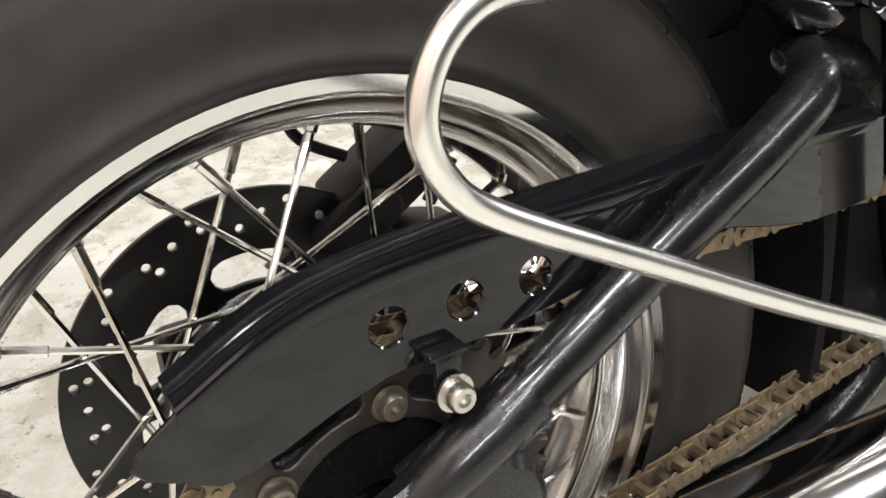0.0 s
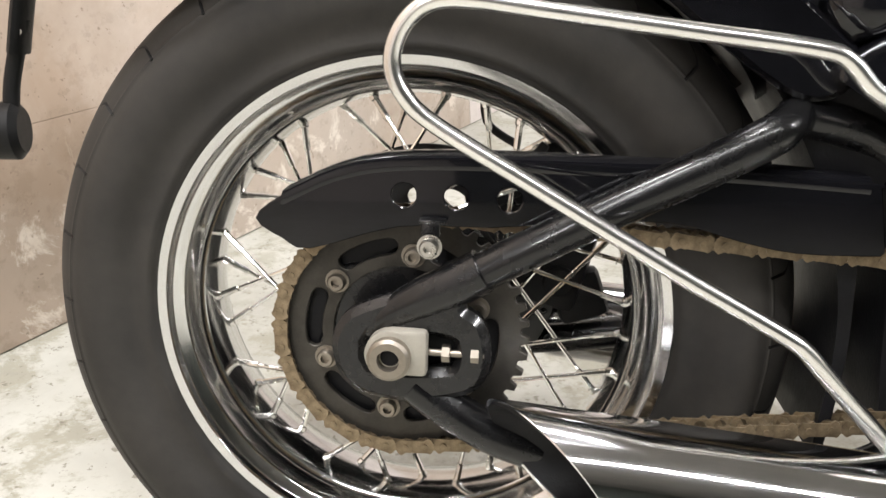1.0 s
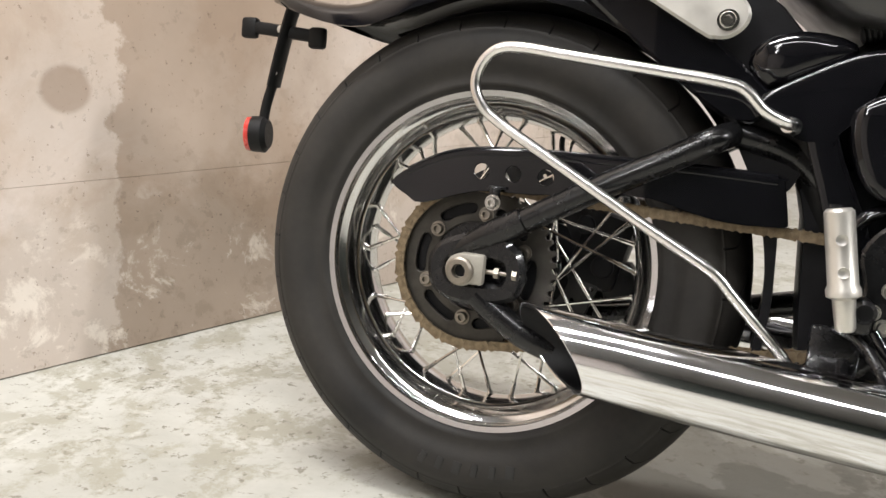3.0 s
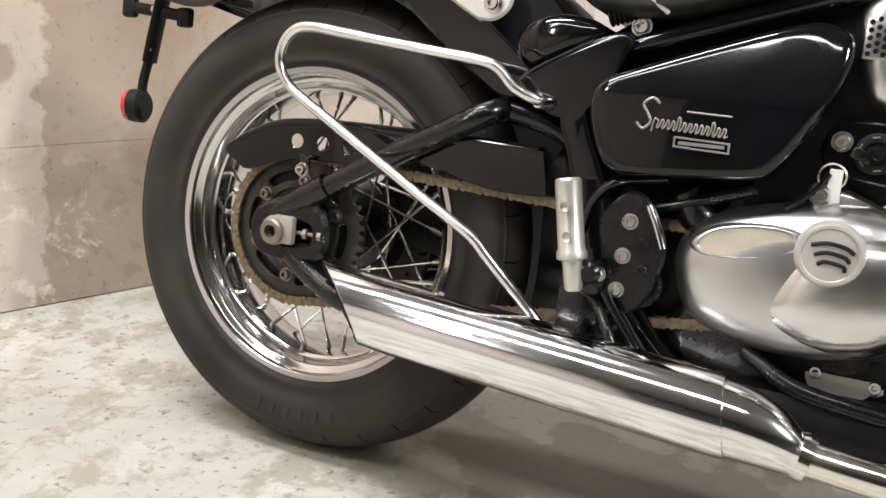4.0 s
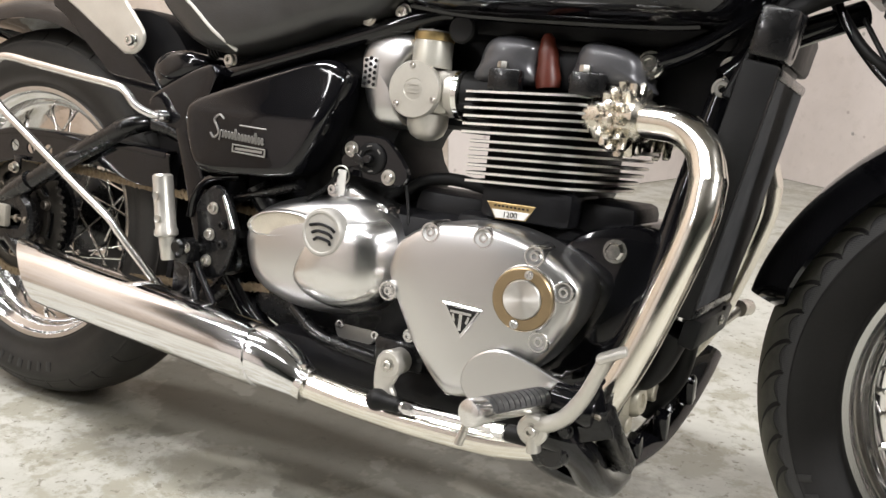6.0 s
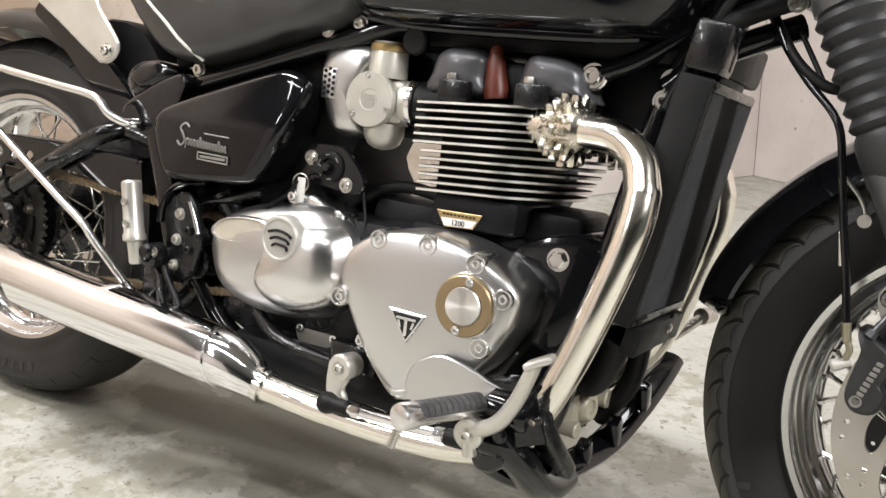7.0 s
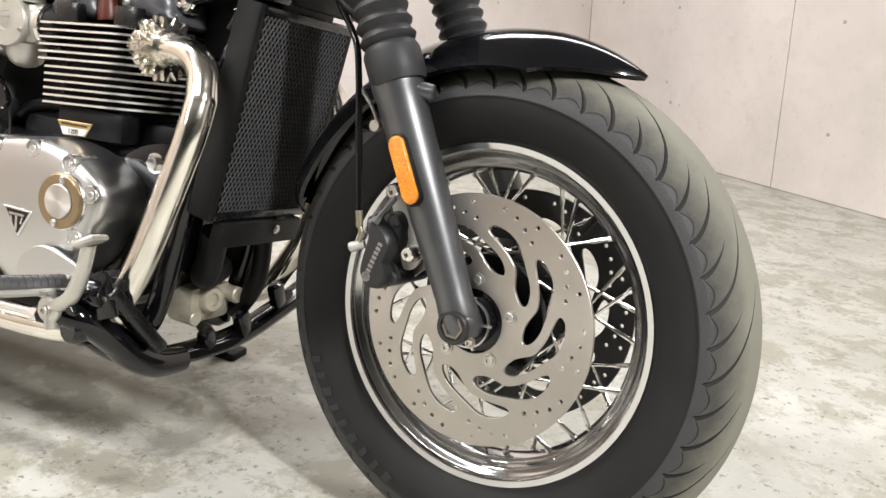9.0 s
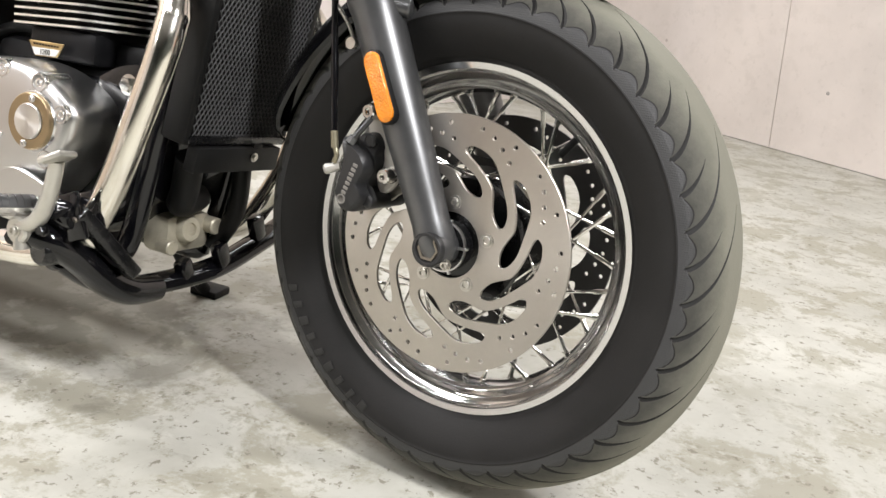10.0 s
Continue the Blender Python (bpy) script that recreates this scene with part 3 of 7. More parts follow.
def wheel(name, m, rim_w, rim_r, tyre_r, tyre_w, side_mat, tread_mat, label, hub_y, spokes=40, hub_r=0.074, lobes=30, lead=-0.3, power=1.5, starts=(0.3,), groove=0.0016, edge_y=0.055, swell=0.0, shoulder=0.0, marks=()):
    hw = rim_w / 2
    half = [(-hw + 0.002, rim_r + 0.0004), (-hw - 0.0006, rim_r - 0.0014), (-hw + 0.0006, rim_r - 0.0085), (-hw + 0.0028, rim_r - 0.0105), (-hw + 0.0062, rim_r - 0.0112), (-hw + 0.0078, rim_r - 0.013),
            (-hw + 0.0105, rim_r - 0.02), (-hw + 0.0145, rim_r - 0.0225), (-hw * 0.56, rim_r - 0.0245), (-hw * 0.5, rim_r - 0.0262), (-hw * 0.45, rim_r - 0.0305), (-hw * 0.2, rim_r - 0.0345), (0, rim_r - 0.0355)]
    inner = half + [(-y, r) for y, r in half[-2::-1]]
    outer = [(y * 0.94, r + 0.003) for y, r in inner[::-1]]
    bm = B()
    lathe(bm, inner + outer, seg=96, loop=True)
    rim = part(name, bm, RIM, bike, label, m=m)
    hw2, b = tyre_w / 2, rim_r - 0.002
    top = tyre_r
    # tyre: a round section; the mesh follows the swept grooves and the lobed tread edge, so that both stay clean
    ctrl = [(-hw + 0.004, b - 0.006), (-hw + 0.0005, b + 0.003), (-hw - 0.004, b + 0.007), (-hw2 + 0.009, b + (top - b) * 0.2), (-hw2 + 0.002, b + (top - b) * 0.36), (-hw2, b + (top - b) * 0.5), (-hw2 + 0.0018, b + (top - b) * 0.62),
            (-hw2 + 0.0065, top - 0.032 - 0.6 * shoulder), (-hw2 + 0.014, top - 0.0215 - shoulder), (-hw2 + 0.025, top - 0.012 - shoulder), (-hw2 + 0.04, top - 0.005 - 0.6 * shoulder), (-hw2 + 0.056, top - 0.0015 - 0.2 * shoulder), (0, top)]
    line = np.array([(p.x, p.y) for p in smooth_line([(y, r, 0) for y, r in ctrl], 16)])[::-1]
    arc = np.r_[0, np.cumsum(np.hypot(*np.diff(line, axis=0).T))]
    crest = int(np.argmax(-line[:, 0])) + 1
    edge = float(np.interp(edge_y, -line[:crest, 0], arc[:crest]))
    one = np.r_[np.linspace(0, edge - 0.002, 18), edge - 0.0009, edge - 0.0002, edge + 0.0008, np.linspace(edge + 0.003, edge + 0.0115, 5), np.linspace(edge + 0.013, edge + 0.017, 5), np.linspace(edge + 0.02, arc[-1], 22)]
    rows = np.r_[-one[:0:-1], one][:, None]
    dist = np.abs(rows)
    pitch = 2 * math.pi / lobes
    half = groove / top
    cols = np.r_[-1.25 * half, -half, -0.5 * half, 0.0, 0.5 * half, half, 1.25 * half, np.linspace(1.25 * half, pitch - 1.25 * half, 14)[1:-1]]
    nc = len(cols)
    seg = nc * lobes
    lobe = np.repeat(np.arange(lobes), nc)[None, :]
    off = np.tile(cols, lobes)[None, :]
    start = np.array(starts)[lobe % len(starts)]
    share = np.clip(dist / edge, 0, 1.3)
    wide = np.clip((share - start) / 0.35, 0, 1) ** 0.8 * (share < 1.0 + 0.25 * (swell == 0))
    inside = np.abs(off) <= half * 1.3
    turn = np.where(inside, off * np.maximum(wide, 0.06), off)
    frac = np.clip(off / pitch, 0, 1)
    bow = 0.5 - np.abs(np.sin(math.pi * frac))
    weight = np.clip(1 - np.maximum((edge - dist) / 0.03, (dist - edge) / 0.0115), 0, 1)
    shift = np.minimum(dist + swell * weight * bow, arc[-1])
    yv = np.interp(shift, arc, line[:, 0]) * np.where(rows > 0, -1, 1)
    rv = np.interp(shift, arc, line[:, 1])
    depth = 0.0038 * (wide > 0.02) * (np.abs(off) < half * 0.8)
    if swell:
        depth = np.maximum(depth, 0.0016 * np.clip(1.2 - np.abs(dist - edge + 0.0002) / 0.0012, 0, 1))
        depth = np.maximum(depth, 0.0009 * np.clip((dist - edge) / 0.001, 0, 1) * np.clip((edge + 0.0145 - dist) / 0.002, 0, 1))
    rv = rv - depth
    ridge = sum(a * np.exp(-((dist - edge - d) / 0.0011) ** 2) for d, a in ((0.015, 0.0012), (arc[-1] - edge - 0.016, 0.0007)))
    yv = yv + np.where(rows > 0, 1, -1) * ridge
    t = lobe * pitch + turn + lead * np.clip(1 - share, 0, 1) ** power
    co = np.stack([rv * np.cos(t), yv, -rv * np.sin(t)], -1).reshape(-1, 3)
    i = np.arange(len(rows) - 1)[:, None] * seg
    j = np.arange(seg)[None, :]
    k = (j + 1) % seg
    quads = np.stack([i + j, i + k, i + seg + k, i + seg + j], -1).reshape(-1, 4)
    me = bpy.data.meshes.new("tyre")
    me.from_pydata(co.tolist(), [], quads.tolist())
    mid = np.abs((rows[:-1] + rows[1:]) / 2)
    zone = np.where(mid < edge, 1, np.where(mid < edge + 0.013, 2, 0)) + 0 * off.astype(int)
    slit = (np.abs(off + 0.25 * half) < half) & (np.minimum(wide[:-1], wide[1:]) > 0.02)
    rim_line = (swell > 0) & (np.abs(mid - edge) < 0.0009)
    zone = np.where(slit | rim_line, 3, zone)
    for one_mat in (side_mat, tread_mat, SHOULDER if swell else tread_mat, RUBBER):
        me.materials.append(one_mat)
    me.polygons.foreach_set("material_index", zone.astype(int).ravel())
    me.polygons.foreach_set("use_smooth", np.ones(len(quads), bool))
    me.update()
    tyre = new("tyre", me)
    tyre.parent = rim
    tyre.matrix_basis = m
    tagged(tyre, "black rubber tyre with grooved tread")
    # raised plain marks in place of the sidewall letters
    for a0, count in marks:
        for n in range(count):
            a = radians(a0 + 5.2 * n)
            r = b + (top - b) * 0.46
            bm = B()
            wide = 0.0085 if n % 3 else 0.0115
            box(bm, (r, -hw2 - 0.0002, 0), (0.017, 0.0012, wide), 0.0004, Matrix.Rotation(radians(12), 4, "Y"))
            part("sidewall_mark", bm, LETTER, rim, m=m @ Matrix.Rotation(a, 4, "Y"))
    bm = B()
    lathe(bm, [(-hub_y - 0.004, 0.022), (-hub_y - 0.004, hub_r + 0.004), (-hub_y + 0.003, hub_r + 0.006), (-hub_y + 0.007, hub_r), (-hub_y + 0.02, 0.027), (hub_y - 0.02, 0.027), (hub_y - 0.007, hub_r), (hub_y - 0.003, hub_r + 0.006), (hub_y + 0.004, hub_r + 0.004), (hub_y + 0.004, 0.022)], seg=36)
    part("hub", bm, BLACK, rim, "black hub", m=m)
    kinds = [spoke_mesh(hub_r, -hub_y, rim_r - 0.033, -0.008, 75), spoke_mesh(hub_r, -hub_y + 0.004, rim_r - 0.033, -0.008, -75),
             spoke_mesh(hub_r, hub_y, rim_r - 0.033, 0.008, 75), spoke_mesh(hub_r, hub_y - 0.004, rim_r - 0.033, 0.008, -75)]
    for k in range(spokes):
        shared("spoke", kinds[(0, 2, 1, 3)[k % 4]], rim, m @ Matrix.Rotation(-2 * math.pi * k / spokes - 0.05, 4, "Y"))
    # valve
    bm = B()
    rod(bm, (0.06, 0, 0.17), (0.05, 0, 0.142), 0.0045, seg=10)
    part("valve", bm, MATT, rim, m=m @ Matrix.Rotation(0.3, 4, "Y"))
    return rim, tyre


rear, rear_tyre = wheel("rear_wheel", Matrix(), 0.123, 0.2195, 0.323, 0.152, DUSTY, DUSTY, "chrome spoked rear wheel", 0.045, 36, lobes=32, lead=-0.3, power=1.4, starts=(0.25, 0.6), groove=0.0015, edge_y=0.058, marks=[(75, 6)])
front, front_tyre = wheel("front_wheel", FRONT, 0.088, 0.2147, 0.319, 0.131, RUBBER, TREAD, "chrome spoked front wheel turned to its right", 0.036, 36, lobes=46, lead=-0.42, power=1.6, starts=(0.08, 0.5, 0.3, 0.55), groove=0.0028, edge_y=0.0618, swell=0.012, shoulder=0.003, marks=[(112, 9)])

# sprocket, its carrier and bolts
teeth = 45
ring = []
for k in range(teeth):
    for d, r in ((-0.5, 0.0955), (-0.26, 0.0965), (-0.12, 0.1025), (0.12, 0.1025), (0.26, 0.0965)):
        a = 2 * math.pi * (k + d) / teeth
        ring.append((r * math.cos(a), r * math.sin(a)))
bm = plate(ring, [slot(0.0645, 0.0795, 38 + 60 * k, 68 + 60 * k) for k in range(6)] + [circle(0, 0, 0.056, 40)], -0.088, 0.006)
sprocket = part("sprocket", bm, SPROCKET, rear, "oily steel rear sprocket")
bm = plate([(r * math.cos(a), r * math.sin(a)) for k in range(72) for a in [2 * math.pi * k / 72] for r in [0.066 + 0.006 * math.cos(6 * (a - radians(22)))]], [circle(0, 0, 0.02, 24)], -0.080, 0.014, 0.002)
part("sprocket_carrier", bm, BLACK, rear, "black sprocket carrier")
for k in range(6):
    a = radians(22 + 60 * k)
    bm = hexbolt(B(), 0.066 * math.cos(a), -0.0915, 0.066 * math.sin(a), 0.0072, 0.008, socket=True)
    part("bolt", bm, SPROCKET_BOLT, rear)
bm = B()
lathe(bm, [(-0.072, 0.03), (-0.066, 0.05), (-0.03, 0.05), (-0.03, 0.03)], seg=36)
part("cush_drive", bm, BLACK, rear)
bm = B()
lathe(bm, [(-0.0835, 0.04), (-0.0835, 0.0935), (-0.0815, 0.0935), (-0.0815, 0.04)], seg=48, loop=True)
part("sprocket_back", bm, DARK, rear)

# rear brake disc and caliper on the far side
holes = []
for k in range(36):
    for j, r in enumerate((0.104, 0.112, 0.12)):
        if (k + j) % 3 == 0 or j == 1 and k % 2 == 0:
            a = 2 * math.pi * (k + 0.2 * j) / 36
            holes.append(circle(r * math.cos(a), r * math.sin(a), 0.0038, 10))
holes += [slot(0.066, 0.088, 12 + 60 * k, 40 + 60 * k) for k in range(6)] + [circle(0, 0, 0.045, 28)]
bm = plate(circle(0, 0, 0.1275, 96), holes, 0.083, 0.005)
part("rear_brake_disc", bm, DISC_SHADED, rear, "drilled rear brake disc, steel darkened for far-side shade")
bm = B()
box(bm, (0.105, 0.093, 0.11), (0.075, 0.05, 0.042), 0.006, Matrix.Rotation(radians(-32), 4, "Y"))
box(bm, (0.07, 0.07, 0.092), (0.05, 0.012, 0.03), 0.004, Matrix.Rotation(radians(-32), 4, "Y"))
rod(bm, (0.09, 0.055, 0.1), (0.09, 0.068, 0.1), 0.012)
part("rear_caliper", bm, MATT, bike, "black rear brake caliper")
bm = B()
tube(bm, [(0.08, 0.09, 0.13), (0.05, 0.1, 0.15), (0.055, 0.11, 0.185), (0.12, 0.11, 0.19)], 0.004)
part("rear_brake_hose", bm, MATT, bike)
bm = B()
box(bm, (0.122, 0.102, 0.022), (0.072, 0.048, 0.104), 0.01, Matrix.Rotation(radians(14), 4, "Y"))
box(bm, (0.15, 0.1, -0.02), (0.05, 0.03, 0.05), 0.008, Matrix.Rotation(radians(-20), 4, "Y"))
rod(bm, (0.1, 0.07, 0.055), (0.1, 0.082, 0.055), 0.013)
rod(bm, (0.128, 0.07, 0.0), (0.128, 0.082, 0.0), 0.016)
part("caliper_body", bm, MATT, bike, "black rear caliper body ahead of the axle")
bm = plate(outline([(0.0, -0.03), (0.05, -0.05), (0.085, -0.078), (0.105, -0.075), (0.112, -0.05), (0.1, 0.02), (0.06, 0.05), (0.0, 0.035)], 3), [circle(0.093, -0.062, 0.006, 12)], 0.096, 0.008, 0.001)
part("caliper_hanger", bm, DARK, bike)

# chain: round the rear sprocket, along both runs and round the gearbox sprocket
R1, R2, CX, CZ, CY = 0.0985, 0.044, 0.62, 0.03, -0.088
path = []
gap = math.hypot(CX, CZ)
tilt = math.atan2(CZ, CX)
off = math.acos((R1 - R2) / gap)
n1, n2 = 40, 12
a0, a1 = tilt + off, tilt + 2 * math.pi - off
path += [(R1 * math.cos(a0 + (a1 - a0) * k / n1), R1 * math.sin(a0 + (a1 - a0) * k / n1)) for k in range(n1 + 1)]
b0, b1 = tilt - off, tilt + off
path += [(CX + R2 * math.cos(b0 + (b1 - b0) * k / n2), CZ + R2 * math.sin(b0 + (b1 - b0) * k / n2)) for k in range(n2 + 1)]
P = np.array(path + path[:1])
run = np.r_[0, np.cumsum(np.hypot(*np.diff(P, axis=0).T))]
links = int(round(run[-1] / 0.0159 / 2) * 2)


def link_mesh(dy, high):
    """A pair of side plates with waist and rollers, one pitch long."""
    p = run[-1] / links
    shape = []
    for k in range(24):
        a = 2 * math.pi * k / 24
        x = (p / 2) * (1 if math.cos(a) > 0 else -1) + high * math.cos(a)
        z = high * math.sin(a) * (0.6 if abs(math.cos(a)) < 0.2 else 0.78 if abs(math.cos(a)) < 0.45 else 1.0)
        shape.append((x, z))
    b = B()
    for s in (-1, 1):
        skin(b, [[(x, s * dy - 0.0009, z) for x, z in shape], [(x, s * dy + 0.0009, z) for x, z in shape]])
    for s in (-1, 1):
        lathe(b, [(-dy - 0.0022, 0.0026), (dy + 0.0022, 0.0026)], (s * p / 2, 0, 0), (0, 1, 0), 8)
        lathe(b, [(-0.0055, 0.005), (0.0055, 0.005)], (s * p / 2, 0, 0), (0, 1, 0), 8)
    finish(b)
    me = bpy.data.meshes.new("link")
    b.to_mesh(me)
    b.free()
    me.materials.append(CHAIN)
    return me


meshes = [link_mesh(0.0095, 0.0082), link_mesh(0.0070, 0.0076)]
chain = None
for k in range(links):
    s0, s1 = run[-1] * k / links, run[-1] * (k + 1) / links
    p, q = [Vector((float(np.interp(s, run, P[:, 0])), CY, float(np.interp(s, run, P[:, 1])))) for s in (s0, s1)]
    d = q - p
    m = Matrix.Translation((p + q) / 2) @ Matrix.Rotation(-math.atan2(d.z, d.x), 4, "Y")
    if chain is None:
        chain = shared("drive_chain", meshes[0], bike, m)
        tagged(chain, "oily brown roller chain")
        back = m.inverted()
    else:
        shared("link", meshes[k % 2], chain, back @ m)

# swingarm
bm = B()
tube(bm, [(0.005, -0.116, 0.03), (0.035, -0.121, 0.047), (0.07, -0.125, 0.068), (0.16, -0.125, 0.1195), (0.22, -0.125, 0.1515), (0.254, -0.123, 0.1705), (0.271, -0.114, 0.18), (0.283, -0.093, 0.187)], 0.0148, 18)
swing = part("swingarm", bm, BLACK, bike, "black tubular swingarm")
bm = plate(outline([(-0.042, 0.0), (-0.034, 0.022), (-0.012, 0.034), (0.018, 0.045), (0.046, 0.054), (0.05, 0.034), (0.063, 0.024), (0.069, 0.0), (0.063, -0.022), (0.04, -0.032), (0.0, -0.036), (-0.032, -0.026)], 4),
           [outline([(-0.02, -0.018), (-0.02, 0.018), (0.038, 0.018), (0.052, 0.01), (0.052, -0.01), (0.038, -0.018)], 3)], -0.123, 0.02, 0.006)
part("axle_plate", bm, BLACK, swing)
bm = plate(outline([(-0.022, -0.02), (-0.022, 0.02), (0.042, 0.02), (0.056, 0.01), (0.056, -0.01), (0.042, -0.02)], 3), [], -0.112, 0.003)
part("slot_back", bm, DARK, swing)
bm = B()
tube(bm, [(-0.022, -0.122, 0.014), (-0.004, -0.123, 0.027), (0.022, -0.1245, 0.0425), (0.05, -0.126, 0.0575), (0.066, -0.1265, 0.067)], 0.0172, 20, radii=[0.009, 0.0125, 0.016, 0.0172, 0.0172])
part("arm_socket", bm, BLACK, swing)
bm = B()
tube(bm, [(0.015, -0.118, -0.03), (0.05, -0.118, -0.054), (0.1, -0.117, -0.077), (0.2, -0.1, -0.1), (0.34, -0.09, -0.1), (0.43, -0.085, -0.05), (0.47, -0.085, 0.01)], 0.0165, 14)
part("lower_arm", bm, BLACK, swing)
bm = B()
tube(bm, [(0.283, -0.093, 0.187), (0.36, -0.08, 0.16), (0.44, -0.075, 0.06), (0.47, -0.075, 0.01)], 0.015, 14)
tube(bm, [(0.03, 0.122, 0.045), (0.158, 0.125, 0.122), (0.3, 0.1, 0.2)], 0.0128, 14)
tube(bm, [(0.015, 0.118, -0.03), (0.1, 0.117, -0.077), (0.47, 0.085, 0.01)], 0.0165, 14)
rod(bm, (0.47, -0.12, 0.01), (0.47, 0.12, 0.01), 0.026)
box(bm, (0.0, 0.122, 0.0), (0.12, 0.018, 0.07), 0.01)
part("cross_tube", bm, BLACK, swing)
bm = B()
box(bm, (0.012, -0.137, 0.003), (0.032, 0.012, 0.037), 0.004)
lathe(bm, [(-0.128, 0.0195), (-0.1428, 0.0195), (-0.1433, 0.018)], (0.0, 0, 0.001), (0, 1, 0), 30)
part("axle_block", bm, CREAM, swing, "pale cast chain adjuster block")
bm = B()
lathe(bm, [(-0.142, 0.0165), (-0.150, 0.0165), (-0.152, 0.014), (-0.152, 0.0085), (-0.138, 0.008)], (0, 0, 0), (0, 1, 0), 24)
part("axle_nut", bm, SPROCKET_BOLT, rear)
part("axle_bore", rod(B(), (0, -0.13, 0), (0, -0.1435, 0), 0.0083), DARK, rear)
bm = B()
rod(bm, (0.026, -0.13, 0.001), (0.07, -0.13, 0.001), 0.0028, seg=12)
lathe(bm, [(0.0, 0.007), (0.006, 0.007)], (0.038, -0.13, 0.001), (1, 0, 0), 6)
lathe(bm, [(0.0, 0.0062), (0.006, 0.0062)], (0.06, -0.13, 0.001), (1, 0, 0), 6)
part("adjuster_bolt", bm, SPROCKET_BOLT, swing)
bm = hexbolt(B(), 0.026, -0.127, 0.083, 0.007, 0.009, socket=True)
part("bolt", bm, STEEL, swing)
bm = B()
box(bm, (0.026, -0.122, 0.09), (0.014, 0.005, 0.022), 0.002)
box(bm, (0.027, -0.119, 0.1005), (0.02, 0.01, 0.003), 0.001)
part("guard_bracket", bm, BLACK, swing)

# chain guard: a plate with three round holes and a lip along its top
edge_pts = [(-0.11, 0.094), (-0.09, 0.112), (-0.047, 0.133), (0.0, 0.143), (0.075, 0.146), (0.16, 0.146), (0.24, 0.146), (0.334, 0.1425), (0.34, 0.14), (0.342, 0.134), (0.349, 0.098), (0.348, 0.093), (0.342, 0.0915), (0.29, 0.0905), (0.25, 0.097), (0.2, 0.108), (0.13, 0.104), (0.07, 0.097), (0.0, 0.094), (-0.068, 0.073), (-0.09, 0.08)]
bm = plate(outline(edge_pts, 3), [circle(x, 0.118, 0.0102, 24) for x in (0.004, 0.0435, 0.083)], -0.112, 0.003)
guard = part("chain_guard", bm, GLOSS, bike, "gloss black chain guard with three round holes")
bm = B()
line = smooth_line([(x, 0, z) for x, z in edge_pts[1:8]], 5)
skin(bm, [[(p.x, -0.1138, p.z - 0.007), (p.x, -0.1146, p.z - 0.003), (p.x, -0.1136, p.z + 0.0015), (p.x, -0.11, p.z + 0.0042), (p.x, -0.088, p.z + 0.005), (p.x, -0.088, p.z), (p.x, -0.106, p.z - 0.002)] for p in line])
part("lip", bm, GLOSS, guard)


# ---- exhaust ----
MIRROR = Matrix.Diagonal((1, -1, 1, 1))


